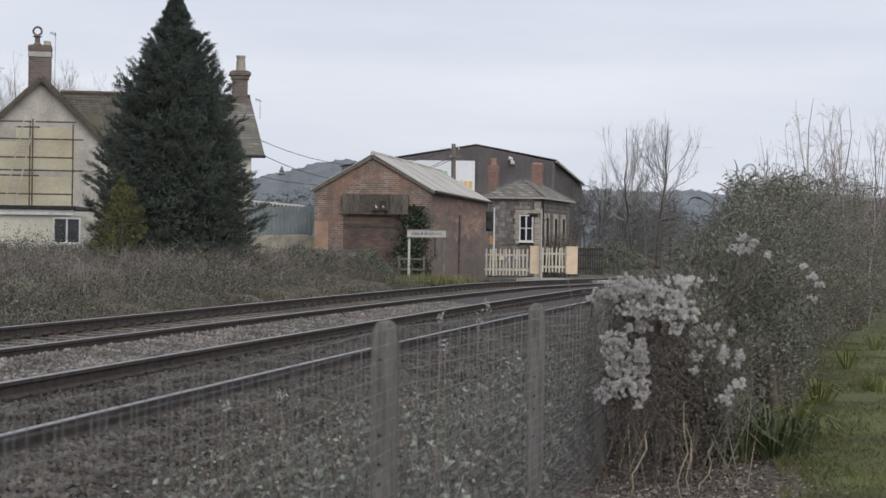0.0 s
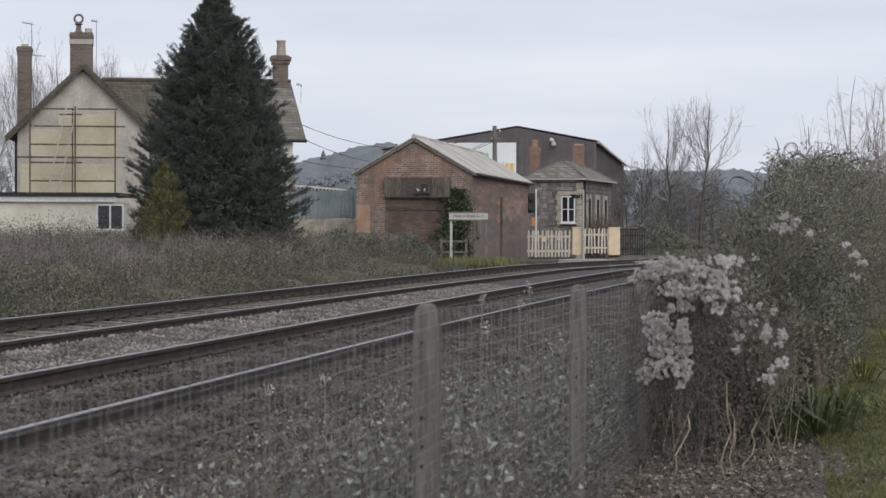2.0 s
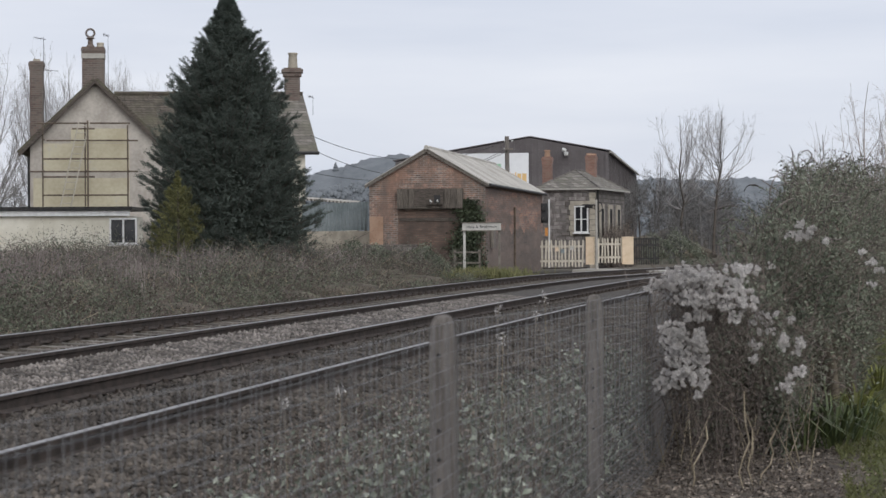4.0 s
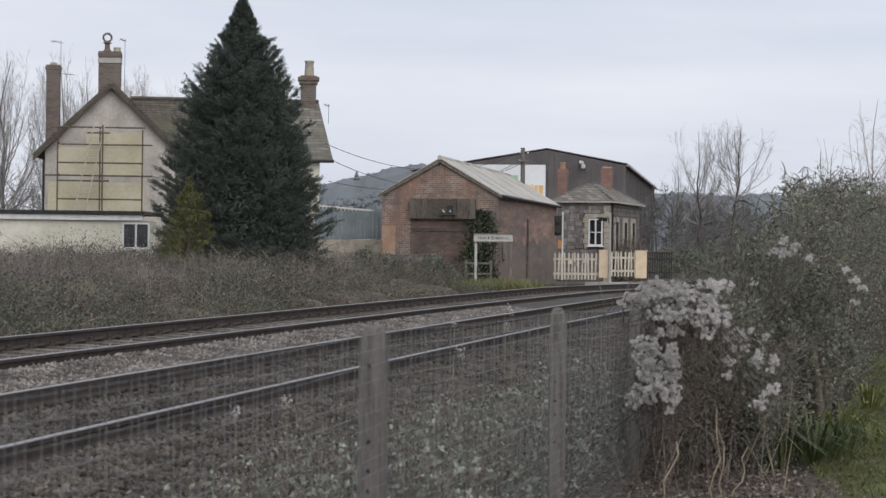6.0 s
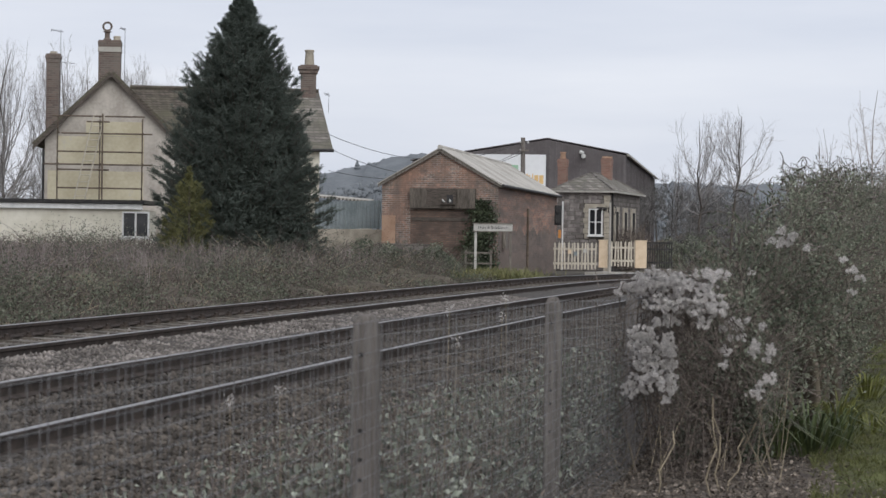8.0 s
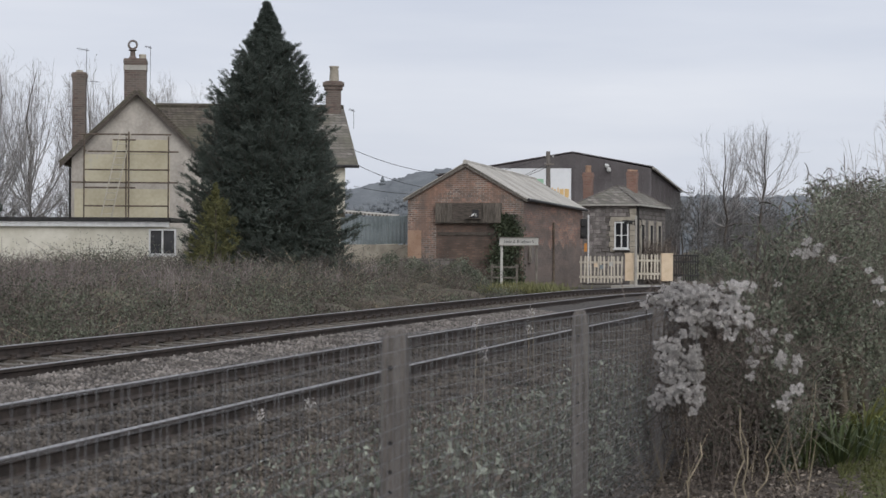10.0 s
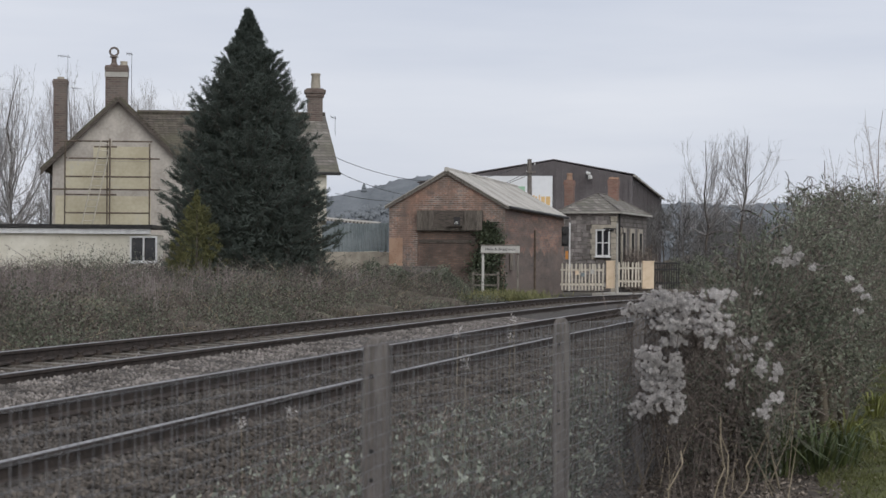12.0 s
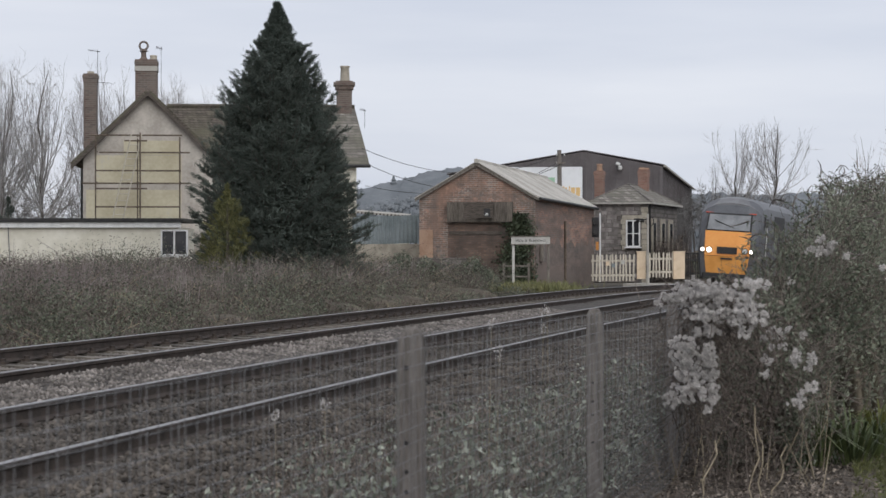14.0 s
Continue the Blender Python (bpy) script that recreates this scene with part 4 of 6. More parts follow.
def climber():
    """Leafless scrub against the long wall of the station building."""
    rng = np.random.default_rng(83)
    m = pose(5.9, 95.2, -0.1, 0, 0, -17)
    t = thing("shrub", "tangled brownish shrub against the stone station wall", "shrub")
    n = 2600
    ly = rng.uniform(0.6, 7.2, n)
    top = 1.75 + 0.45 * np.sin(ly * 1.7) + 0.25 * np.sin(ly * 4.1)
    lz = rng.random(n) ** 0.8 * top
    lx = 2.9 + rng.random(n) * 0.7
    p = np.array([m @ Vector(q) for q in zip(lx, ly, lz)])
    heap(leaves(p, rng.normal(0, 1, (n, 3)), rng.uniform(0.06, 0.13, n), rng.uniform(0.03, 0.07, n), rng), "foliage", M["leaf_brown"], t, kind="stuff")
    k = 900
    a = np.array([m @ Vector(q) for q in zip(lx[:k], ly[:k], lz[:k] * 0.4)])
    heap(sticks(a, p[:k] + rng.normal(0, 0.15, (k, 3)) + [0, 0, 0.15], 0.014, 0.006), "branch_tangle", M["twig_dark"], t, kind="stuff")


climber()


# ---- crossing, fences, signs ----
def crossing():
    cr = Shape()
    a = [on_line(s, n, z) for s, n, z in ((84, 4.0, -0.16), (84, 13.2, 0.05), (89, 13.2, 0.01), (89, 4.0, -0.2))]
    cr.loft([[p - Vector((0, 0, 0.15)) for p in a], a])
    solid("foot_crossing", cr, M["concrete"], "pale concrete boarded crossing over the tracks", "crossing", kind="structure")

    def picket(x, y, z, n, rz, hgt, name, label):
        f = thing(name, label, "fence", pose(x, y, z, 0, 0, rz), "crossing fences")
        w = 0.145
        for zz in (0.25, hgt - 0.28):
            part("rail", Shape().box((n * w / 2, 0.04, zz), (n * w, 0.04, 0.09)), M["picket_paint"], f)
        pk = Shape()
        pr = [(-0.035, 0, 0), (0.035, 0, 0), (0.035, 0, hgt - 0.05), (0, 0, hgt), (-0.035, 0, hgt - 0.05)]
        pk.prism(pr, (0, 0, 0), (0, 0.025, 0))
        me = pk.mesh("pale", M["picket_paint"])
        for i in range(n):
            o = new("pale", me)
            o.parent, o.matrix_basis = f, pose((i + 0.5) * w, -0.005, 0.012 * math.sin(i * 2.3), 0, 2.0 * math.sin(i * 1.7), 0)
        return f

    picket(5.2, 84.2, 0.15, 13, 6, 1.15, "picket_fence", "cream painted wooden picket fence beside the line")
    picket(7.78, 86.0, 0.28, 8, 2, 1.1, "crossing_gate", "cream painted picket wicket gate at the crossing")
    for i, (x, z, m_) in enumerate(((5.9, 0.8, "cream_paint"), (6.15, 0.72, "tin_blue"), (6.55, 0.85, "sign_face"))):
        nt = thing("notice_plate", "small weathered notice plate fixed on the picket fence", "notice", pose(x, 84.24, z + 0.1, 0, 0, 6), "notice plates")
        part("plate", Shape().box((0, 0, 0), (0.15, 0.02, 0.17), ch=0.004), M[m_], nt)
    for x, w in ((7.48, 0.38), (9.12, 0.5)):
        t = thing("gate_panel", "solid cream painted gate post panel", "gate post", pose(x, 86.0, 0.2), "gate panels")
        part("panel", Shape().box((0, 0, 0.6), (w, 0.12, 1.16), ch=0.015), M["cream_paint"], t)
        part("capping", Shape().box((0, 0, 1.2), (w + 0.04, 0.16, 0.05), ch=0.015), M["cream_paint"], t)
    d = thing("metal_fence", "dark metal palisade fence panel beyond the gate", "fence", pose(9.42, 87.2, 0.2, 0, 0, 6))
    for z in (0.25, 0.85, 1.12):
        part("rail", Shape().box((0.6, 0.02, z), (1.3, 0.05, 0.06)), M["metal_dark"], d)
    for i in range(12):
        part("bar", Shape().box((0.02 + i * 0.107, 0, 0.58), (0.04, 0.03, 1.18)), M["metal_dark"], d)

    s = thing("crossing_signal", "white crossing warning light post with dark lamps", "signal", pose(5.63, 85.0, 0))
    part("post", Shape().tube((0, 0, 0.1), (0, 0, 3.05), 0.036, n=10), M["white_paint"], s)
    hd = part("backboard", Shape().box((-0.2, -0.02, 2.45), (0.3, 0.08, 0.85), ch=0.02), M["train_black"], s, "dark lamp backboard")
    for z in (2.2, 2.65):
        part("lamp_hood", Shape().tube((-0.2, -0.05, z), (-0.2, -0.2, z), 0.1, n=10), M["metal_dark"], hd)
    part("notice", Shape().box((-0.12, -0.03, 1.65), (0.12, 0.03, 0.35)), M["orange_paint"], s, "small orange notice plate")

    st = thing("station_sign", "pale station name board on two wooden posts", "sign", pose(2.15, 69.0, 0.05, 0, 0, 0.5))
    b = part("board", Shape().box((0, 0, 1.73), (1.36, 0.05, 0.25), ch=0.01), M["sign_face"], st, "off-white board with the station name in dark letters")
    fr = Shape().box((0, -0.01, 1.87), (1.42, 0.08, 0.03)).box((0, -0.01, 1.595), (1.42, 0.08, 0.03))
    part("frame", fr, M["grey_wood"], b)
    words = bpy.data.curves.new("lettering", "FONT")
    words.body = "Hele & Bradninch"
    words.size, words.extrude, words.align_x = 0.148, 0.003, "CENTER"
    words.materials.append(M["bar_dark"])
    wo = new("lettering", words)
    wo.parent = b
    wo.matrix_local = pose(0, -0.03, 1.685, 90)
    tagged(wo, "dark station name lettering")
    for x, zb, wd in ((-0.6, 0.0, 0.09), (0.62, -0.15, 0.08)):
        part("post", Shape().box((x, 0.05, (1.85 + zb) / 2), (wd, 0.08, 1.85 - zb), ch=0.01), M["sign_face"] if x < 0 else M["grey_wood"], st)
    rl = thing("wooden_rail", "low weathered wooden rail by the sign", "rail", pose(2.0, 71.0, 0.1))
    part("bar", Shape().box((-0.3, 0, 0.78), (1.0, 0.06, 0.06)), M["grey_wood"], rl)
    part("bar", Shape().box((-0.3, 0, 0.4), (1.0, 0.06, 0.06)), M["grey_wood"], rl)
    for x in (-0.75, 0.15):
        part("post", Shape().box((x, 0.04, 0.4), (0.08, 0.08, 0.95)), M["grey_wood"], rl)

    # blue-grey tin fence on a low stone wall, with a pale lean-to behind
    tf = thing("tin_fence", "blue-grey corrugated tin fence on a low stone wall", "fence", pose(-4.6, 78.0, -0.1))
    part("sheet", Shape().corrugated((0, 0, 1.75), (2.62, 0, 1.85), (0, 0, 1.1), 0.16, 0.04, (0, -1, 0)), M["tin_blue"], tf)
    for x in (0.1, 1.3, 2.5):
        part("post", Shape().box((x, 0.06, 1.4), (0.09, 0.09, 2.8)), M["grey_wood"], tf)
    part("low_wall", Shape().box((1.4, 0.1, 0.9), (3.4, 0.4, 1.8), ch=0.06), M["stone_dress"], tf, "rough pale stone wall")
    lt = thing("lean_to", "pale sheet-roofed lean-to behind the tin fence", "lean-to", pose(-4.6, 80.5, -0.1))
    part("wall", Shape().box((0.9, 1.5, 1.45), (2.4, 3.0, 2.9)), M["render_white"], lt)
    part("roof", Shape().slab([(-0.6, -0.2, 3.2), (2.15, -0.2, 2.98), (2.15, 3.2, 3.1), (-0.6, 3.2, 3.32)], 0.08), M["cement_sheet"], lt)
    for i in range(18):
        part("rafter_end", Shape().box((-0.5 + i * 0.15, -0.24, 3.14 - i * 0.012), (0.06, 0.06, 0.07)), M["dark_wood"], lt)

    # telegraph pole and wires
    tp = thing("telegraph_pole", "weathered wooden telegraph pole with insulators", "telegraph pole", pose(4.62, 100.0, -0.1))
    part("pole", Shape().tube((0, 0, 0), (-0.05, 0, 6.65), 0.14, 0.11, n=10), M["post_wood"], tp)
    for z in (6.0,):
        part("arm", Shape().box((0, -0.13, z), (0.5, 0.08, 0.08)), M["grey_wood"], tp)
    for i, (x, z) in enumerate(((-0.2, 6.42), (0.2, 6.42), (-0.2, 6.02))):
        part("insulator", Shape().lathe((x, -0.13, z - 0.06), [(0.04, 0), (0.05, 0.05), (0.02, 0.1)], 8), M["insulator"], tp)
    ends = ((Vector((-4.5, 83.2, 5.75)), Vector((4.45, 99.87, 6.3)), 1.0), (Vector((-4.5, 83.2, 5.2)), Vector((4.45, 99.87, 5.9)), 1.25), (Vector((-4.4, 84, 4.2)), Vector((4.6, 99.9, 5.8)), 0.8))
    for a, b, sag in ends:
        c = Shape()
        pts = [a.lerp(b, i / 16) - Vector((0, 0, sag * 4 * (i / 16) * (1 - i / 16))) for i in range(17)]
        for p, q in zip(pts, pts[1:]):
            c.tube(p, q, 0.014, n=4, cap=False)
        solid("cable", c, M["metal_dark"], "black sagging overhead cable from house to pole", "cable", "overhead cables")


crossing()


# ---- wire fence by the path ----
def wire_fence():
    f = thing("wire_fence", "wire mesh fence on weathered square wooden posts", "fence")
    posts = [(2.85, 1.6), (6.73, 1.52), (10.63, 1.38), (14.4, 1.3), (18.2, 1.3)]
    for i, (s, n) in enumerate(posts):
        p = on_line(s, n, 0, True)
        w = 0.088
        q = Shape()
        rings = []
        top = (1.06, 1.07, 1.03, 0.95, 0.95)[i]
        for z, k in ((-0.4, 1.0), (0.2, 1.0), (top - 0.1, 1.0), (top - 0.035, 0.9), (top - 0.008, 0.62), (top, 0.3)):
            r = w / 2 * k
            c = r * 0.3
            ring = [(-r + c, -r), (r - c, -r), (r, -r + c), (r, r - c), (r - c, r), (-r + c, r), (-r, r - c), (-r, -r + c)]
            m = pose(p.x, p.y, z, 0, 0, -14 + 3 * i)
            rings.append([m @ Vector((x + 0.004 * noise.noise((z * 5, i, 0)), y, 0)) for x, y in ring])
        q.loft(rings)
        po = part("post", q, M["post_wood"], f, "grey weathered wooden post with rounded top")
        for z in (top - 0.14, top - 0.4, top - 0.5, top - 0.57, top - 0.72):
            side = pose(p.x, p.y, z, 0, 0, -14 + 3 * i)
            part("staple", Shape().tube(side @ Vector((-0.006, -0.05, 0)), side @ Vector((-0.006, -0.03, 0)), 0.008, n=6), M["metal_dark"], po)
    rims = (1.04, 1.05, 1.01, 0.93, 0.93)
    for (s0, n0), (s1, n1), r0, r1 in zip(posts, posts[1:], rims, rims[1:]):
        a, b = on_line(s0, n0 - 0.05, 0, True), on_line(s1, n1 - 0.05, 0, True)
        va, vb, ra = [], [], []
        k = int((s1 - s0) / 0.06)
        for j in range(k + 1):
            p = a.lerp(b, j / k)
            lean = 0.006 * math.sin(j * 1.7)
            va.append((p.x, p.y, -0.3))
            vb.append((p.x + lean, p.y, r0 + (r1 - r0) * j / k))
            ra.append(0.0012)
        zz = -1.3
        while zz < 0.001:
            for j in range(12):
                p, q = a.lerp(b, j / 12), a.lerp(b, (j + 1) / 12)
                s_a, s_b = (0.012 * math.sin(math.pi * t) for t in (j / 12, (j + 1) / 12))
                va.append((p.x, p.y, zz - s_a + r0 + (r1 - r0) * j / 12))
                vb.append((q.x, q.y, zz - s_b + r0 + (r1 - r0) * (j + 1) / 12))
                ra.append(0.0012)
            zz += 0.052
        heap(sticks(va, vb, np.array(ra), np.array(ra)), "wire_mesh", M["wire"], f, "thin grey wire mesh", kind="stuff")


wire_fence()


# ---- trees and plants ----
def grow(rng, base, height, spread, levels=5, r0=0.16, upright=0.5, first=0.25, kids=(3, 4)):
    """The limbs of a bare tree: trunk pieces, and branch pieces down to twigs."""
    trunk, twigs = [], []

    def limb(p, d, length, r, level):
        steps = 5 if level == 0 else 3
        q, pts = p.copy(), [p.copy()]
        for i in range(steps):
            d = unit(d + rng.normal(0, 0.10 + 0.03 * level, 3) + np.array([0, 0, 0.06 * upright]))
            nq = q + d * length / steps
            ra, rb = r * (1 - 0.75 * i / steps), r * (1 - 0.75 * (i + 1) / steps)
            (trunk if level == 0 else twigs).append((q, nq, ra, rb))
            q = nq
            pts.append(q.copy())
        if level >= levels:
            return
        for c in range(rng.integers(*kids) + (7 if level == 0 else 1)):
            k = rng.uniform(first if level == 0 else 0.25, 0.98)
            i = min(int(k * steps), steps - 1)
            o = pts[i] + (pts[i + 1] - pts[i]) * (k * steps - i)
            side = unit(np.cross(d, rng.normal(size=3)))
            nd = unit(d * (0.75 + 0.4 * upright) + side * spread + np.array([0, 0, 0.25 * upright]))
            limb(o, nd, length * rng.uniform(0.48, 0.7) * (1.15 - 0.45 * k), max(r * 0.42 * (1.1 - 0.5 * k), 0.004), level + 1)

    limb(np.array(base, float), np.array([0, 0, 1.0]), height * 0.86, r0, 0)
    return trunk, twigs


def bare_tree(x, y, z, height, seed, label, spread=0.55, levels=4, r0=0.16, upright=0.6, first=0.2, twig=0.012, material="twig_grey", kids=(3, 5), name="bare_tree"):
    rng = np.random.default_rng(seed)
    tr, tw = grow(rng, (0, 0, 0), height, spread, levels, r0, upright, first, kids)
    t = thing(name, label, "tree", pose(x, y, z))
    col = lambda q, i: np.array([e[i] for e in q])
    heap(sticks(col(tr, 0), col(tr, 1), col(tr, 2), col(tr, 3)), "trunk", M["bark"] if material != "twig_birch" else M[material], t)
    heap(sticks(col(tw, 0), col(tw, 1), np.maximum(col(tw, 2), twig), np.maximum(col(tw, 3), twig * 0.7)), "crown", M[material], t, "leafless twiggy crown", kind="stuff")
    return t


def fan_tree(x, y, z, height, rad, seed, label, fork=0.3, limbs=30, twigs=13, r0=0.15, twig=0.008, material="twig_grey", name="bare_tree", droop=0.0):
    """A bare tree whose limbs rise from the trunk and fan out into an oval, twiggy crown."""
    rng = np.random.default_rng(seed)
    t = thing(name, label, "tree", pose(x, y, z))
    k = 9
    v = np.linspace(0, 0.97, k)
    sway = np.cumsum(rng.normal(0, 0.012, (k, 2)), 0) * height * (v[:, None] > 0.05)
    tk = np.stack([sway[:, 0], sway[:, 1], v * height], -1)
    rad_t = r0 * (1 - v) ** 0.8 + twig
    heap(sticks(tk[:-1], tk[1:], rad_t[:-1], rad_t[1:]), "trunk", M["bark"] if material != "twig_birch" else M[material], t)

    def stem(w):
        return np.stack([np.interp(w, v, tk[:, i]) for i in range(3)], -1)

    end_v = fork + (1 - fork) * rng.random(limbs) ** 0.65
    w = (end_v - fork) / (1 - fork)
    az = rng.uniform(0, math.tau, limbs)
    reach = rad * np.sin(math.pi * np.clip(0.12 + 0.75 * w, 0, 1)) ** 0.6 * rng.uniform(0.6, 1.06, limbs)
    start = fork * 0.75 + (end_v - fork * 0.75) * rng.uniform(0.2, 0.62, limbs)
    p0 = stem(start)
    p2 = stem(end_v) + np.stack([np.cos(az) * reach, np.sin(az) * reach, 0 * az], -1)
    p1 = p0 + (p2 - p0) * np.array([0.85, 0.85, 0.45])
    steps = 6
    u = np.linspace(0, 1, steps + 1)[None, :, None]
    path = (1 - u) ** 2 * p0[:, None] + 2 * u * (1 - u) * p1[:, None] + u ** 2 * p2[:, None]
    path[:, 1:] += rng.normal(0, 0.012 * height / 3, (limbs, steps, 3))
    thick = np.interp(start, v, rad_t)[:, None] * 0.4 * (1 - np.linspace(0, 1, steps + 1)[None]) ** 0.9 + twig
    sets = [sticks(path[:, :-1].reshape(-1, 3), path[:, 1:].reshape(-1, 3), thick[:, :-1].ravel(), thick[:, 1:].ravel())]
    n = limbs * twigs
    li = rng.integers(0, limbs, n)
    q = rng.uniform(0.25, 1.0, n) * (steps - 0.001)
    j = q.astype(int)
    a = path[li, j] + (path[li, j + 1] - path[li, j]) * (q - j)[:, None]
    d = unit(unit(path[li, j + 1] - path[li, j]) * 0.8 + rng.normal(0, 0.55, (n, 3)) + [0, 0, 0.35 - droop * 0.4])
    ln = height * rng.uniform(0.05, 0.115, n)[:, None]
    m = a + d * ln * 0.5
    e = m + unit(d + rng.normal(0, 0.2, (n, 3)) + [0, 0, 0.2 - droop]) * ln * 0.5
    sets += [sticks(a, m, twig, twig * 0.85), sticks(m, e, twig * 0.85, twig * 0.5)]
    c = np.repeat(a, 5, 0) + (np.repeat(e, 5, 0) - np.repeat(a, 5, 0)) * rng.uniform(0.3, 1, (5 * n, 1))
    f = c + unit(np.repeat(d, 5, 0) * 0.8 + rng.normal(0, 0.45, (5 * n, 3)) + [0, 0, 0.2 - droop]) * np.repeat(ln, 5, 0) * rng.uniform(0.25, 0.6, (5 * n, 1))
    heap(needles(c, f - c, np.linalg.norm(f - c, axis=1), twig * 1.5, rng), "twig_spray", M[material], t, kind="stuff")
    heap(merged(*sets), "crown", M[material], t, "leafless twiggy crown", kind="stuff")
    return t


def conifer(x, y, z, height, width, seed, material, label, dense=1.0):
    """A spruce: tiers of rising boughs, their side shoots clad in short needle sprays."""
    rng = np.random.default_rng(seed)
    t = thing("conifer", label, "tree", pose(x, y, z))
    part("trunk", Shape().tube((0, 0, 0), (0, 0, height * 0.97), 0.16 * height / 9, 0.02, n=8), M["bark"], t)
    sc = height / 9.65
    n_b = int(1250 * dense)
    k = rng.random(n_b) ** 1.2
    az = rng.uniform(0, math.tau, n_b)
    lobes = 1 + 0.07 * np.sin(3 * az + k * 9.0) + 0.06 * np.sin(5 * az - k * 21.0 + 1.0) + 0.05 * np.sin(2 * az + k * 40.0)
    full = width / 2 * np.interp(k, [0, 0.05, 0.21, 0.37, 0.53, 0.64, 0.75, 0.82, 0.905, 0.96, 1], [0.88, 0.98, 1.02, 0.93, 0.78, 0.66, 0.49, 0.35, 0.15, 0.065, 0.01])
    reach = full * lobes * rng.uniform(0.78, 1.02, n_b)
    zt = 0.03 * height + k * 0.965 * height
    rise = np.interp(k, [0, 0.3, 0.7, 1], [0.1, 0.35, 0.75, 1.3])
    flat = np.stack([np.cos(az), np.sin(az), 0 * az], -1)
    side = np.stack([-np.sin(az), np.cos(az), 0 * az], -1)
    up = np.array([0, 0, 1.0])
    tip = flat * reach[:, None] + up * zt[:, None]
    root = up * np.maximum(zt - rise * reach, 0.05)[:, None]
    mid = root + (tip - root) * [0.6, 0.6, 0.38]
    per = 11
    u = 1 - 0.68 * rng.random((n_b, per, 1)) ** 1.4
    a = (1 - u) ** 2 * root[:, None] + 2 * u * (1 - u) * mid[:, None] + u ** 2 * tip[:, None]
    hand = rng.normal(0, 1, (n_b, per, 1))
    d = unit(flat[:, None] * 0.75 + side[:, None] * hand * 0.6 + up * rng.uniform(0.15, 1.0, (n_b, per, 1)))
    ln = rng.uniform(0.12, 0.38, (n_b, per, 1)) * np.clip(reach / (1.3 * sc), 0.16, 1)[:, None, None] * sc ** 0.6
    e = a + d * ln
    a, d, e = a.reshape(-1, 3), d.reshape(-1, 3), e.reshape(-1, 3)
    wood = merged(sticks(mid, tip, 0.02 * sc, 0.006), sticks(a, e, 0.007, 0.004))
    tufts = 36
    v = rng.random((len(a), tufts, 1)) ** 0.8
    c = (a[:, None] + (e - a)[:, None] * v + rng.normal(0, 0.028 * sc ** 0.5, (len(a), tufts, 3))).reshape(-1, 3)
    dd = np.repeat(d, tufts, 0) + rng.normal(0, 0.6, c.shape)
    keep = c[:, 2] > 0.03
    c, dd = c[keep], dd[keep]
    spray = needles(c, dd, rng.uniform(0.05, 0.12, len(c)) * max(0.7, sc), rng.uniform(0.013, 0.022, len(c)) * max(0.7, sc), rng)
    # shaded inner foliage
    m = int(60000 * dense)
    kk = rng.random(m) ** 1.3
    ri = width / 2 * np.interp(kk, [0, 0.05, 0.21, 0.37, 0.53, 0.64, 0.75, 0.82, 0.905, 0.96, 1], [0.88, 0.98, 1.02, 0.93, 0.78, 0.66, 0.49, 0.35, 0.15, 0.065, 0.01]) * rng.uniform(0.3, 0.85, m)
    ai = rng.uniform(0, math.tau, m)
    ci = np.stack([ri * np.cos(ai), ri * np.sin(ai), 0.05 + kk * 0.93 * height], -1)
    inner = needles(ci, rng.normal(0, 1, (m, 3)), rng.uniform(0.14, 0.26, m) * sc, rng.uniform(0.04, 0.07, m) * sc, rng)
    heap(wood, "branchwork", M["bark"], t, "thin brown boughs", kind="stuff")
    heap(merged(spray, inner), "crown", M[material], t, "dense rising evergreen needle sprays", kind="stuff")
    return t


conifer(-6.4, 66.0, 0.05, 9.65, 5.7, 3, "conifer", "tall dark green conical spruce tree beside the cottage")
conifer(-18.45, 79.0, -0.1, 3.7, 1.5, 8, "conifer", "dark evergreen shrub beside the cottage", 0.07)
conifer(-7.75, 63.4, 0.05, 3.5, 1.9, 5, "conifer_gold", "small golden-green conifer growing against the spruce", 0.14)

LEFT = "tall bare winter poplar with fine rising grey twigs"
for i, (x, y, hh, rr) in enumerate(((-22.7, 106, 11.9, 2.9), (-25.4, 108, 12.0, 2.8), (-20.8, 110, 11.7, 2.4), (-19.2, 108, 10.6, 2.0), (-27.6, 112, 12.0, 2.8))):
    fan_tree(x, y, -0.3, hh, rr, 21 + i, LEFT, 0.14, 56, 18, 0.12, 0.006)
for i, (x, hh) in enumerate(((-19.6, 12.2), (-18.1, 12.6), (-16.6, 12.0))):
    fan_tree(x, 128, -0.3, hh, 1.7, 61 + i, LEFT, 0.4, 34, 15, 0.1, 0.006)
RIGHT = "bare winter ash tree with rising limbs beyond the crossing"
fan_tree(24.2, 160, 0, 12.0, 3.0, 31, RIGHT, 0.42, 30, 15, 0.14, 0.007)
fan_tree(21.7, 161, 0, 11.6, 2.8, 32, RIGHT, 0.36, 30, 15, 0.12, 0.007)
fan_tree(20.2, 163, 0, 8.8, 2.2, 33, RIGHT, 0.3, 18, 11, 0.1, 0.007)
MIDS = "scrubby bare tree in the wood edge beyond the crossing"
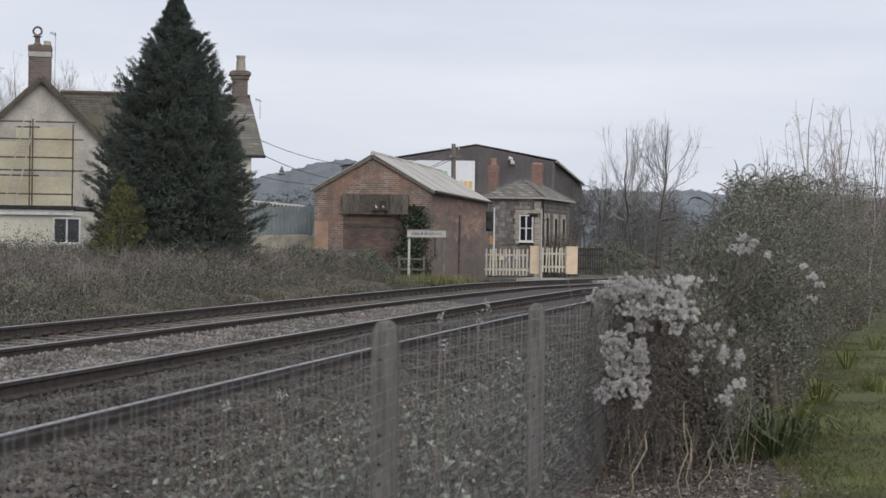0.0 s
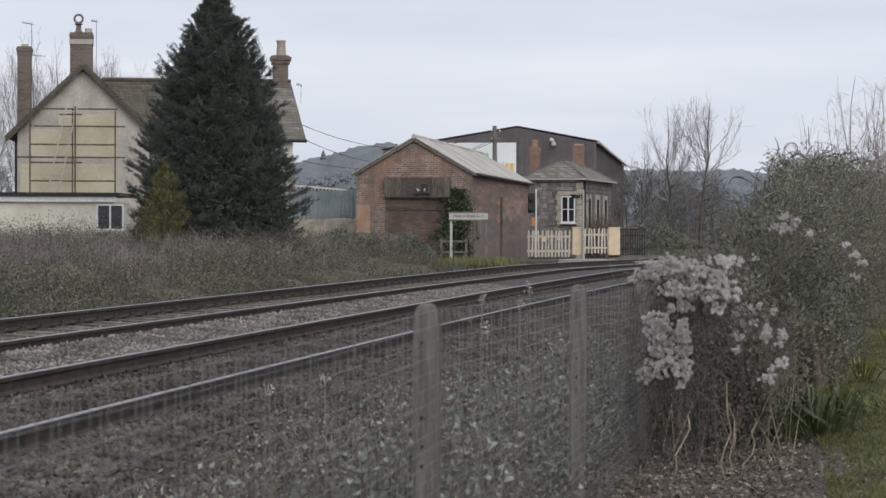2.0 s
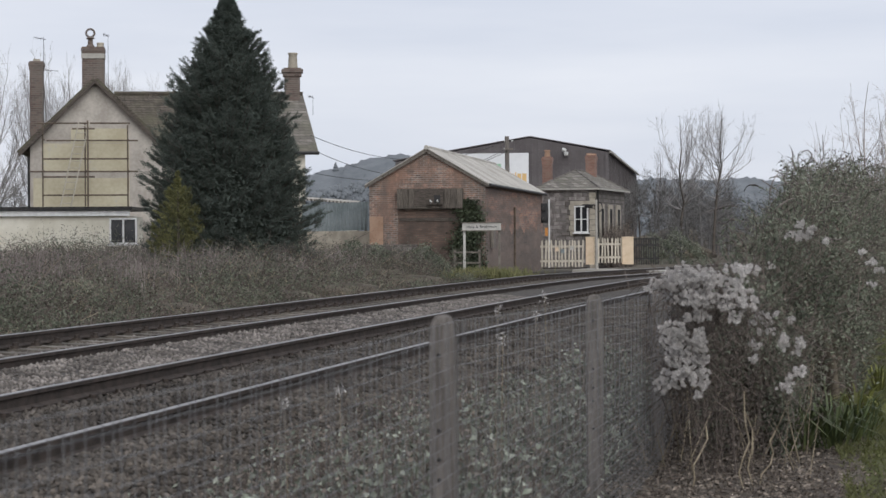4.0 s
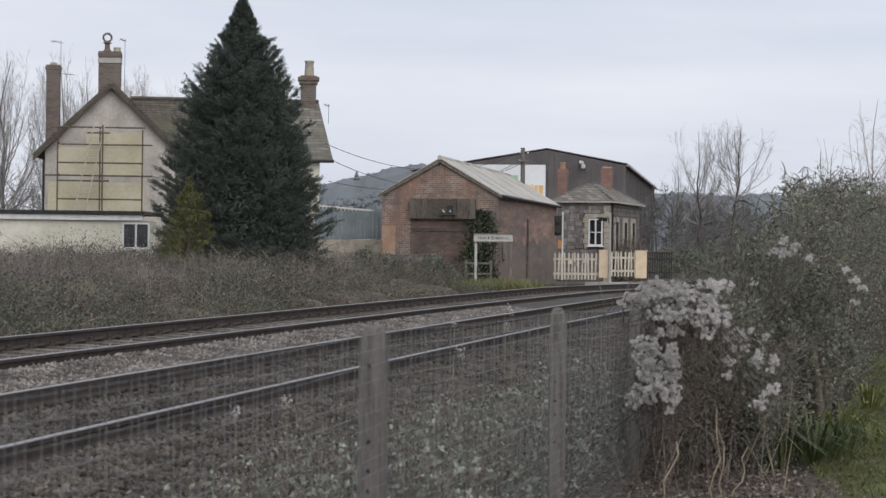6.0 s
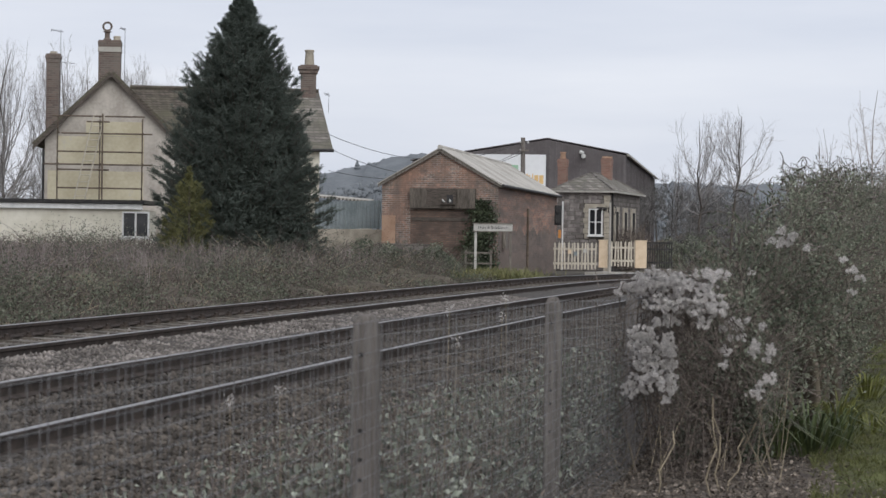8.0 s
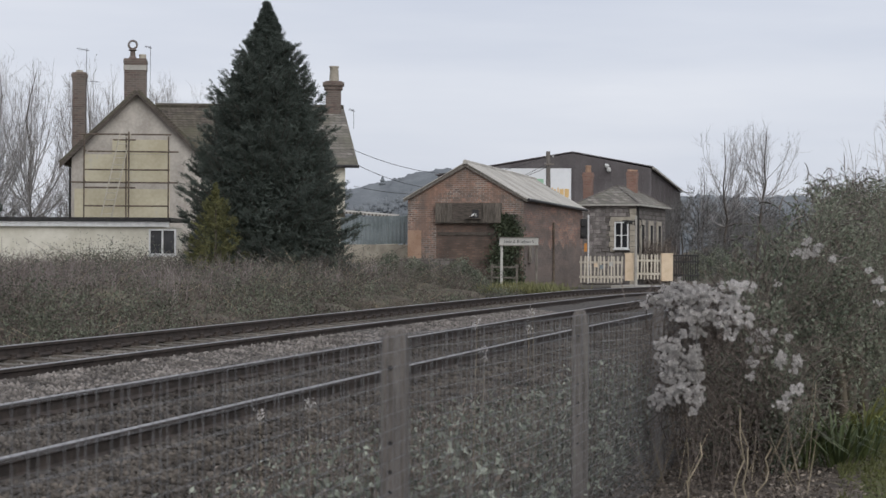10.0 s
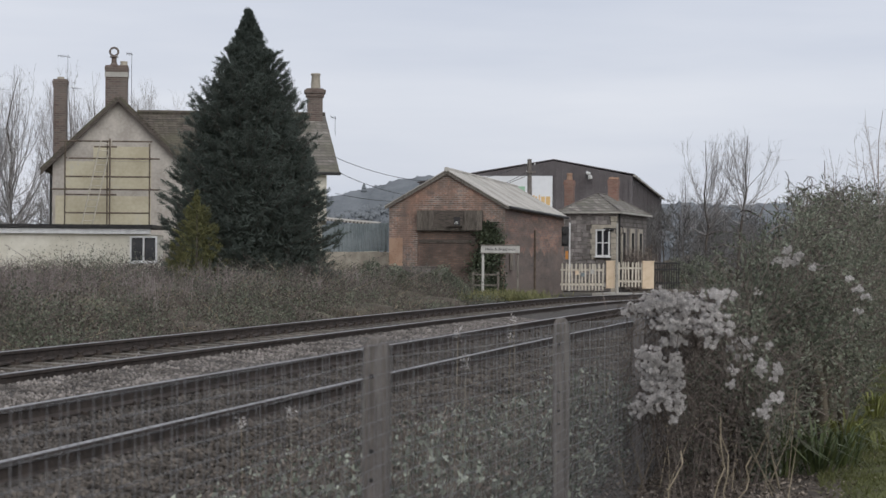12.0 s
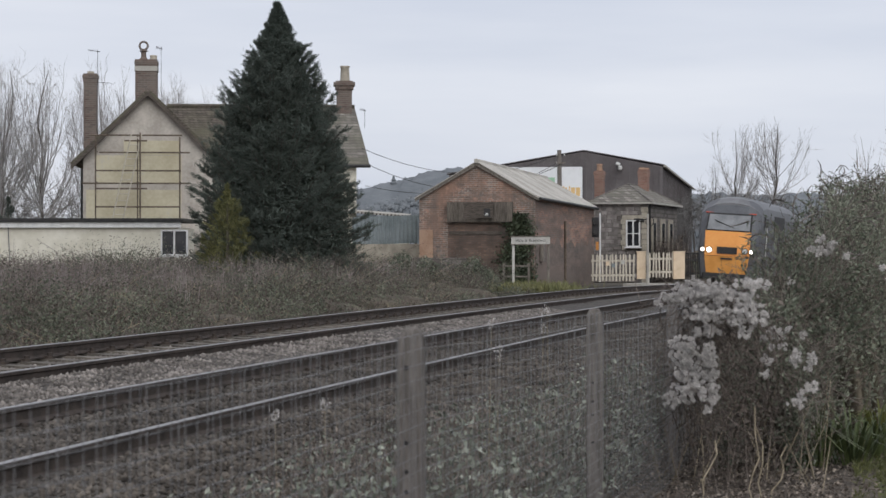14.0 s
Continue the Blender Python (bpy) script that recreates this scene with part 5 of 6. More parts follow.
for i, (x, y, hh) in enumerate(((15, 135, 4.6), (17, 148, 5.2), (13.5, 128, 4.2), (19.5, 160, 5.8), (22, 170, 6.2), (12.2, 118, 3.4), (38, 150, 5.2), (41, 160, 5.6), (36, 140, 4.8), (33, 128, 4.4))):
    bare_tree(x, y, -0.2, hh, 40 + i, MIDS, 0.7, 4, 0.09, 0.6, 0.12, 0.011, "wood_mid", (2, 4))
SAP = "slender birch sapling with pale fine drooping twigs"
fan_tree(9.26, 41, -0.3, 5.0, 0.75, 51, SAP, 0.35, 22, 9, 0.028, 0.0032, "twig_birch", "birch", 0.5)
fan_tree(10.23, 42, -0.3, 4.9, 0.8, 52, SAP, 0.35, 22, 9, 0.028, 0.0032, "twig_birch", "birch", 0.5)
fan_tree(10.95, 43, -0.3, 4.5, 0.7, 53, SAP, 0.35, 20, 9, 0.025, 0.0032, "twig_birch", "birch", 0.5)
fan_tree(7.87, 40, -0.3, 4.1, 0.3, 54, SAP, 0.5, 5, 4, 0.014, 0.0022, "twig_birch", "birch", 0.2)


def mound(name, pts, material, label, category, res=0.5, kind="stuff"):
    """A lumpy mass over (x, y, rx, ry, h) heaps."""
    g = Shape()
    for x, y, rx, ry, h in pts:
        rings = []
        for k in range(6):
            a = k / 5 * math.pi / 2
            ring = []
            for i in range(14):
                t = i * math.tau / 14
                r = math.cos(a) if k < 5 else 0.04
                q = 1 + 0.28 * noise.noise((x + 2 * math.cos(t), y + 2 * math.sin(t), k * 0.8))
                ring.append((x + rx * r * q * math.cos(t), y + ry * r * q * math.sin(t), -0.4 + (h + 0.4) * math.sin(a) * (0.85 + 0.3 * q - 0.3)))
            rings.append(ring)
        g.loft(rings)
    return solid(name, g, M[material], label, category, kind=kind, smooth=True)


def field_scrub():
    """Dead brown stems, brambles and a few green leaves between the line and the buildings."""
    rng = np.random.default_rng(70)
    n = 30000
    y = 18 + 58 * rng.random(n) ** 0.75
    x = rng.uniform(-0.27, 0.075, n) * y
    d = -x * math.cos(TURN) + y * math.sin(TURN)
    bent = np.where(y < STRAIGHT, 0.5 * BEND * y * y, -2.048 - 0.064 * (y - STRAIGHT))
    d = d - bent
    ok = (d > 12.35) & (y < 73.2) & ~((x > -2.5) & (y > 73)) & ~((x > 0.9) & (y > 66) & (rng.random(n) < 0.6))
    x, y, d = x[ok], y[ok], d[ok]
    m = len(x)
    lump = np.array([noise.noise((a * 0.35, b * 0.2, 9)) for a, b in zip(x, y)])
    bump = np.array([noise.noise((a * 0.9, b * 0.45, 3)) for a, b in zip(x, y)])
    h = np.interp(d, [12.3, 13.2, 15, 20], [0.15, 0.42, 0.6, 0.78]) * np.clip(0.95 + 1.5 * lump + 1.3 * bump, 0.3, 2.0) * rng.uniform(0.55, 1.15, m)
    h *= np.interp(x, [-6, -4, 0.6, 1.4], [1, 1.35, 1.3, 0.5]) ** (y > 62)
    base = np.stack([x, y, -0.3 + np.clip((d - 12) / 10, 0, 1) * 0.35], -1)
    lean = rng.normal(0, 0.5, (m, 3)) * [1, 1, 0]
    mid = base + np.stack([lean[:, 0] * h * 0.5, lean[:, 1] * h * 0.5, h * 0.6], -1)
    top = base + np.stack([lean[:, 0] * h * 1.4, lean[:, 1] * h * 1.4, h], -1)
    green = rng.random(m) < np.clip(np.interp(d, [12.3, 14.2, 17.5], [0.5, 0.32, 0.12]) + 0.7 * lump + 0.9 * bump, 0.02, 0.8)
    straw = ~green & (rng.random(m) < 0.1)
    dark = ~green & ~straw
    for sel, material, nm, lb in ((dark, "twig_dark", "scrub_stems", "dense dead brown scrub stems on the field"), (straw, "twig_straw", "dry_grass", "dry straw-coloured grass stems")):
        a, b, c = base[sel], mid[sel], top[sel]
        k = len(a)
        br_a = np.repeat(b, 3, 0) + (np.repeat(c, 3, 0) - np.repeat(b, 3, 0)) * rng.random((3 * k, 1))
        br_b = br_a + rng.normal(0, 0.15, (3 * k, 3)) + [0, 0, 0.05]
        heap(merged(sticks(a, b, 0.009, 0.007), sticks(b, c, 0.007, 0.004)), nm, M[material], None, lb, "scrub", "stuff")
        heap(needles(br_a, br_b - br_a, np.linalg.norm(br_b - br_a, axis=1), 0.011, rng), "scrub_twigs" if nm == "scrub_stems" else "grass_blades", M[material], None, "fine " + lb, "scrub", "stuff")
    for sel, per, material, nm, lb in ((green, 22, "leaf_scrub", "scrub_leaves", "greyish green weed leaves among the scrub"), (dark, 8, "leaf_russet", "withered_leaves", "withered brown leaves on the scrub")):
        a, c = base[sel], top[sel]
        k = len(a)
        u = rng.uniform(0.25, 1.05, (k, per, 1))
        p = a[:, None] + (c - a)[:, None] * u + rng.normal(0, 0.09, (k, per, 3))
        heap(leaves(p.reshape(-1, 3), rng.normal(0, 1, (k * per, 3)) + [0, 0, 0.3], rng.uniform(0.03, 0.075, k * per), rng.uniform(0.018, 0.045, k * per), rng), nm, M[material], None, lb, "scrub", "stuff")
    k = 5200
    ty = rng.uniform(34, 72.5, k)
    tx = rng.uniform(-0.26, 0.0, k) * ty
    far_side = np.array([clear_of_line(a, b) for a, b in zip(tx, ty)])
    patch = np.array([noise.noise((a * 0.5, b * 0.3, 6)) for a, b in zip(tx, ty)])
    ok = (far_side > 15.5) & (patch + 0.5 * rng.random(k) > 0.2)
    tx, ty = tx[ok], ty[ok]
    k = len(tx)
    ta = np.stack([tx, ty, np.full(k, 0.2)], -1)
    tb = ta + rng.normal(0, 0.14, (k, 3)) * [1, 1, 0] + np.stack([0 * tx, 0 * tx, rng.uniform(0.35, 1.0, k)], -1)
    te = np.repeat(ta + (tb - ta) * rng.uniform(0.5, 1, (k, 1)), 4, 0)
    tw = te + rng.normal(0, 0.13, te.shape) + [0, 0, 0.12]
    heap(merged(sticks(ta, tb, 0.009, 0.004), sticks(te, tw, 0.005, 0.003)), "tall_stems", M["twig_mauve"], None, "tall dead purplish weed stems above the scrub", "scrub", "stuff")
    k = 2600
    gx, gy = rng.normal(2.2, 0.75, k), rng.uniform(66.5, 71, k)
    heap(leaves(np.stack([gx, gy, np.full(k, 0.0)], -1), rng.normal(0, 0.45, (k, 3)) * [1, 1, 0] + [0, 0, 0.8], rng.uniform(0.15, 0.5, k), 0.03, rng), "rough_grass", M["blade_dry"], None, "yellowish rough grass round the station sign", "grass", "stuff")
    k = 9000
    bx, by = rng.uniform(-5.2, 1.1, k), rng.uniform(69.5, 72.6, k)
    bz = rng.random(k) ** 0.6 * (0.95 + 0.25 * np.sin(bx * 2.1) + 0.2 * np.sin(bx * 5.0 + by)) * np.interp(bx, [-5.2, -4.5, 0.3, 1.1], [0.5, 1, 1, 0.3])
    heap(leaves(np.stack([bx, by, bz], -1), rng.normal(0, 1, (k, 3)), rng.uniform(0.06, 0.13, k), rng.uniform(0.035, 0.08, k), rng), "bramble_leaves", M["leaf_dark"], None, "dull green bramble thicket before the brick shed", "scrub", "stuff")
    pts = []
    for i in range(210):
        yy = rng.uniform(24, 72)
        xx = rng.uniform(-0.27, 0.01) * yy
        dd = -xx * math.cos(TURN) + yy * math.sin(TURN) - aside(yy)
        if dd > 14.2:
            pts.append((xx, yy, rng.uniform(0.8, 2.0), rng.uniform(0.8, 2.0), min(0.95, (dd - 12) * 0.13) * rng.uniform(0.5, 1)))
    for xx, yy, hh in ((-2.4, 71.5, 0.85), (-1.5, 71.0, 0.9), (-0.7, 71.6, 0.9), (0.1, 71.2, 0.75), (-3.4, 72, 0.95), (-4.6, 72, 0.9), (0.7, 72.0, 0.6)):
        pts.append((xx, yy, 0.9, 0.9, hh))
    mound("scrub_mounds", pts, "field", "low matted brown bramble mounds", "scrub")


field_scrub()


def ivy():
    rng = np.random.default_rng(81)
    n = 5600
    hh = rng.random(n) ** 1.05
    x = 1.52 + rng.normal(0, 0.34, n) * (1 - 0.35 * hh) + 0.12 * hh + 0.1 * np.sin(hh * 11)
    z = 0.1 + 2.85 * hh
    y = -0.08 - rng.random(n) * 0.3 * (1 - 0.7 * hh)
    m = pose(0.30, 74.5, -0.1, 0, 0, -10.9)
    p = np.array([m @ Vector(q) for q in zip(np.clip(x, 0.3, 2.3), y, z)])
    t = thing("ivy", "dark glossy ivy climbing the shed corner", "ivy")
    heap(leaves(p, rng.normal(0, 1, (n, 3)) + [0, -0.6, -0.4], rng.uniform(0.06, 0.12, n), rng.uniform(0.05, 0.1, n), rng), "foliage", M["leaf_ivy"], t, kind="stuff")
    a = np.array([m @ Vector((1.5 + 0.15 * i, -0.04, 0.1)) for i in range(5)])
    b = np.array([m @ Vector((1.2 + 0.2 * i, -0.03, 2.2)) for i in range(5)])
    heap(sticks(a, b, 0.02, 0.01), "stem", M["bark"], t)


ivy()


HEDGE_S = [14.6, 16, 18, 20, 24, 30, 40, 58, 76]
HEDGE_MID = [0.68, 0.62, 0.3, 0.06, -0.08, -0.15, -0.85, -1.7, -3.2]
HEDGE_HALF = [0.26, 0.28, 0.36, 0.4, 0.48, 0.78, 1.6, 3.0, 5.0]
HEDGE_TOP = [0.75, 1.05, 1.45, 1.65, 1.8, 2.05, 2.45, 3.1, 3.9]


def hedge():
    """The bramble hedge along the path: dark core, stems, leaves and arching sprays."""
    rng = np.random.default_rng(90)
    pts = []
    for i in range(110):
        s = rng.uniform(16.5, 76)
        hf = float(np.interp(s, HEDGE_S, HEDGE_HALF))
        n = float(np.interp(s, HEDGE_S, HEDGE_MID)) + rng.uniform(-0.45, 0.45) * hf
        w = on_line(s, n, 0, True)
        pts.append((w.x, w.y, hf * 0.36, rng.uniform(0.5, 1.0), float(np.interp(s, HEDGE_S, HEDGE_TOP)) * rng.uniform(0.45, 0.62)))
    t = thing("bramble_hedge", "tall tangled bramble hedge with dark stems and dull leaves", "hedge")
    core = mound("core", pts, "field", "", "", kind="stuff")
    core.parent = t
    n_l = 112000
    s = 14.6 + 60 * rng.random(n_l) ** 1.7
    u = rng.uniform(0, math.pi, n_l)
    out = rng.uniform(0.72, 1.12, n_l)
    lump = np.array([noise.noise((a * 0.55, b * 0.9, 4)) for a, b in zip(s, u)])
    cx = np.interp(s, HEDGE_S, HEDGE_MID)
    half = np.interp(s, HEDGE_S, HEDGE_HALF)
    top = np.interp(s, HEDGE_S, HEDGE_TOP)
    n = cx + half * np.cos(u) * out * (1 + 0.3 * lump) 
    swell = np.array([noise.noise((a * 0.8, b * 1.2, 14)) + 0.6 * noise.noise((a * 2.3, b * 3.0, 19)) for a, b in zip(s, u)])
    z = -0.3 + (top + 0.3) * np.sin(u) ** 0.7 * out * (0.9 + 0.15 * lump + 0.28 * swell)
    p = lines(s, n, z) + rng.normal(0, 0.05, (n_l, 3))
    heap(leaves(p, rng.normal(0, 1, (n_l, 3)) + [0, 0, -0.2], rng.uniform(0.022, 0.062, n_l), rng.uniform(0.014, 0.036, n_l), rng), "foliage", M["leaf_dark"], t, "dull green and purplish bramble leaves", kind="stuff")
    k = 6500
    pick = rng.choice(n_l, k)
    q = lines(s[pick], n[pick] * 0.97, z[pick]) + rng.normal(0, 0.04, (k, 3))
    heap(leaves(q, rng.normal(0, 1, (k, 3)), rng.uniform(0.03, 0.08, k), rng.uniform(0.012, 0.035, k), rng), "dead_leaves", M["leaf_brown"], t, "withered brown leaves", kind="stuff")
    k = 9000
    pick = rng.choice(n_l, k)
    a = lines(s[pick] + rng.normal(0, 0.1, k), cx[pick] + (n[pick] - cx[pick]) * 0.9, z[pick] * 0.92 - 0.04)
    b = lines(s[pick], n[pick], z[pick]) + rng.normal(0, 0.22, (k, 3)) + [0, 0, 0.05]
    heap(sticks(a, b, rng.uniform(0.003, 0.008, k) * np.interp(s[pick], [15, 18], [0.45, 1]), 0.0015), "stem_tangle", M["twig_dark"], t, "thin dark tangled stems", kind="stuff")
    # long canes arching out of the top, with paired withered leaves
    ca, cb, lp, ld, sa, sb, sr = [], [], [], [], [], [], []
    for i in range(760):
        s0 = 15.5 + 46 * rng.random() ** 1.3
        tt = np.interp(s0, HEDGE_S, HEDGE_TOP)
        n0 = np.interp(s0, HEDGE_S, HEDGE_MID) + rng.uniform(-0.75, 0.75) * np.interp(s0, HEDGE_S, HEDGE_HALF)
        q = lines(np.array(s0), np.array(n0), np.array(tt * rng.uniform(0.7, 1.05)))
        dv = unit(np.array([rng.normal(0, 0.5), rng.normal(0, 0.5), 1.0]))
        for j in range(7):
            r = q + dv * rng.uniform(0.05, 0.085)
            ca.append(q)
            cb.append(r)
            for _ in range(3):
                lp.append(r + rng.normal(0, 0.012, 3))
                ld.append(dv * 0.6 + rng.normal(0, 0.6, 3) + [0, 0, -0.35 * (j / 7)])
            q = r
            dv = unit(dv + np.array([rng.normal(0, 0.18), rng.normal(0, 0.18), -0.05 - 0.03 * j]))
        if s0 > 17 and i % 2:
            bend = rng.normal(0, 0.22, 3)
            for j in range(5):
                r = q + dv * rng.uniform(0.03, 0.05)
                sa.append(q)
                sb.append(r)
                sr.append(0.009 - 0.0012 * j)
                q = r
                dv = unit(dv + bend + [0, 0, -0.06])
    heap(sticks(np.array(sa), np.array(sb), np.array(sr), np.array(sr) - 0.0012), "spike_tangle", M["leaf_cane"], t, "dark curved dry flower spikes", kind="stuff")
    heap(sticks(np.array(ca), np.array(cb), 0.0035, 0.0025), "cane_tangle", M["twig_dark"], t, "arching thorny canes", kind="stuff")
    heap(leaves(np.array(lp), np.array(ld), rng.uniform(0.03, 0.075, len(lp)), rng.uniform(0.008, 0.022, len(lp)), rng), "cane_leaves", M["leaf_dark"], t, "narrow dull green leaves on the canes", kind="stuff")
    # pale straight stems at the foot of the hedge
    k = 70
    s = rng.uniform(13.6, 16.5, k)
    n = rng.uniform(0.2, 1.35, k)
    a = lines(s, n, -0.3 + 0 * s)
    b = a + rng.normal(0, 0.18, (k, 3)) * [1, 1, 0] + np.stack([0 * s, 0 * s, rng.uniform(0.25, 0.8, k)], -1)
    heap(sticks(a, b, rng.uniform(0.003, 0.007, k), 0.002), "stalk_tangle", M["twig_straw"], t, "pale dry upright stalks", kind="stuff")


hedge()


def clematis():
    """Old seed heads, soft and white, on thin stems over the wire fence."""
    rng = np.random.default_rng(101)
    t = thing("wild_clematis", "wild clematis with fluffy greyish white seed heads", "climber")
    blobs = [(12.75, 1.16, 1.03, 0.118, 0.038, 26), (12.75, 1.00, 1.08, 0.128, 0.075, 75), (12.75, 0.87, 1.07, 0.096, 0.053, 45), (12.75, 0.92, 0.94, 0.128, 0.053, 60), (12.75, 0.91, 0.83, 0.053, 0.032, 16),
             (12.75, 0.99, 0.82, 0.026, 0.026, 7), (12.75, 0.68, 0.93, 0.117, 0.074, 60), (12.75, 0.65, 1.13, 0.106, 0.038, 24), (12.75, 0.70, 1.04, 0.085, 0.053, 20), (12.75, 0.69, 0.82, 0.042, 0.032, 10),
             (12.75, 1.08, 0.71, 0.085, 0.075, 50), (12.75, 1.04, 0.60, 0.096, 0.075, 55), (12.75, 0.92, 0.68, 0.043, 0.064, 22), (12.75, 1.00, 0.47, 0.128, 0.075, 70), (12.75, 0.91, 0.56, 0.047, 0.064, 26),
             (12.75, 1.13, 0.39, 0.075, 0.043, 20), (12.75, 0.89, 0.40, 0.032, 0.053, 12), (12.75, 0.93, 0.33, 0.026, 0.021, 5), (13.2, 0.54, 0.82, 0.026, 0.022, 5), (13.2, 0.49, 0.79, 0.035, 0.031, 9),
             (13.2, 0.58, 0.77, 0.026, 0.017, 5), (13.2, 0.43, 0.83, 0.017, 0.017, 3), (13.2, 0.54, 0.69, 0.017, 0.031, 5), (13.2, 0.58, 0.63, 0.039, 0.031, 9), (13.2, 0.58, 0.53, 0.022, 0.022, 4),
             (13.2, 0.47, 0.71, 0.026, 0.017, 4), (13.2, 0.38, 0.64, 0.03, 0.044, 10), (13.2, 0.33, 0.79, 0.017, 0.017, 3), (13.2, 0.28, 0.64, 0.03, 0.03, 8), (13.2, 0.30, 0.57, 0.022, 0.022, 4),
             (13.2, 0.28, 0.44, 0.039, 0.043, 13), (13.2, 0.38, 0.35, 0.048, 0.039, 12), (13.2, 0.34, 0.41, 0.022, 0.022, 4), (15.9, 0.26, 1.43, 0.037, 0.031, 9), (15.9, 0.31, 1.34, 0.058, 0.037, 13),
             (15.9, 0.22, 1.36, 0.047, 0.037, 12), (15.9, 0.17, 1.39, 0.031, 0.026, 6), (15.9, 0.06, 1.30, 0.026, 0.021, 4), (15.9, -0.22, 1.21, 0.026, 0.021, 4), (15.9, -0.29, 1.14, 0.057, 0.026, 9),
             (15.9, -0.34, 1.07, 0.036, 0.026, 6), (15.9, -0.29, 0.96, 0.031, 0.021, 4), (15.9, 0.50, 1.11, 0.026, 0.026, 5)]
    c = []
    for s, n, z, rn, rz, k in blobs:
        k = int(k * 2.0)
        d = unit(rng.normal(0, 1, (k, 3))) * rng.random((k, 1)) ** 0.5 * 1.3
        c.append(lines(s + d[:, 0] * max(0.06, rn), n + d[:, 1] * rn, z + d[:, 2] * rz))
    c = np.concatenate(c)
    h = 90
    size = np.repeat(rng.uniform(0.4, 0.95, len(c)), h)
    d = unit(rng.normal(0, 1, (len(c), h, 3)) + [0, 0, 0.15]).reshape(-1, 3)
    hair = needles(np.repeat(c, h, 0) + d * 0.003, d, rng.uniform(0.012, 0.026, len(d)) * size, 0.0052, rng)
    heap(hair, "seed_fluff", M["fluff"], t, "fluffy greyish white seed heads", kind="stuff")
    k = 420
    pick = rng.choice(len(c), k)
    a = c[pick] + [0.02, 0.1, 0]
    b = a + rng.normal(0, 0.09, (k, 3)) + [0.02, 0.12, -0.06]
    e = b + rng.normal(0, 0.12, (k, 3)) + [0.03, 0.14, -0.12]
    heap(merged(sticks(a, b, 0.002, 0.003), sticks(b, e, 0.003, 0.003)), "stem_tangle", M["twig_dark"], t, "thin brown twining stems", kind="stuff")
    k = 9500
    s = rng.uniform(13.3, 16.5, k)
    p = lines(s, rng.normal(0.82, 0.2, k), rng.uniform(-0.25, 0.9, k))
    heap(leaves(p, rng.normal(0, 1, (k, 3)), rng.uniform(0.018, 0.042, k), rng.uniform(0.009, 0.022, k), rng), "foliage", M["leaf_russet"], t, "withered leaves", kind="stuff")
    k = 150
    s = rng.uniform(13.1, 16, k)
    a = lines(s, rng.normal(0.85, 0.2, k), -0.3 + 0 * s)
    b = a + rng.normal(0, 0.16, (k, 3)) * [1, 1, 0] + np.stack([0 * s, 0 * s, rng.uniform(0.4, 1.1, k)], -1)
    for s0, n0, h0, lean in ((12.9, 0.66, 0.5, 0.05), (13.0, 0.585, 0.62, -0.04), (13.05, 0.53, 0.36, 0.1), (12.7, 0.98, 0.42, 0.12)):
        foot = on_line(s0, n0, -0.29, True)
        pts = [foot + Vector((lean * q + 0.025 * math.sin(9 * q + s0 * 7), 0.02 * math.cos(7 * q), h0 * q)) for q in (0, 0.2, 0.4, 0.6, 0.8, 1.0)]
        cane = Shape()
        for p, q in zip(pts, pts[1:]):
            cane.tube(p, q, 0.005, 0.0045, n=6)
        part("woody_cane", cane, M["twig_straw"], t, "pale bent bare cane")
    heap(sticks(a, b, rng.uniform(0.0015, 0.004, k), 0.0015), "woody_growth", M["twig_dark"], t, "brown woody stems", kind="stuff")


clematis()


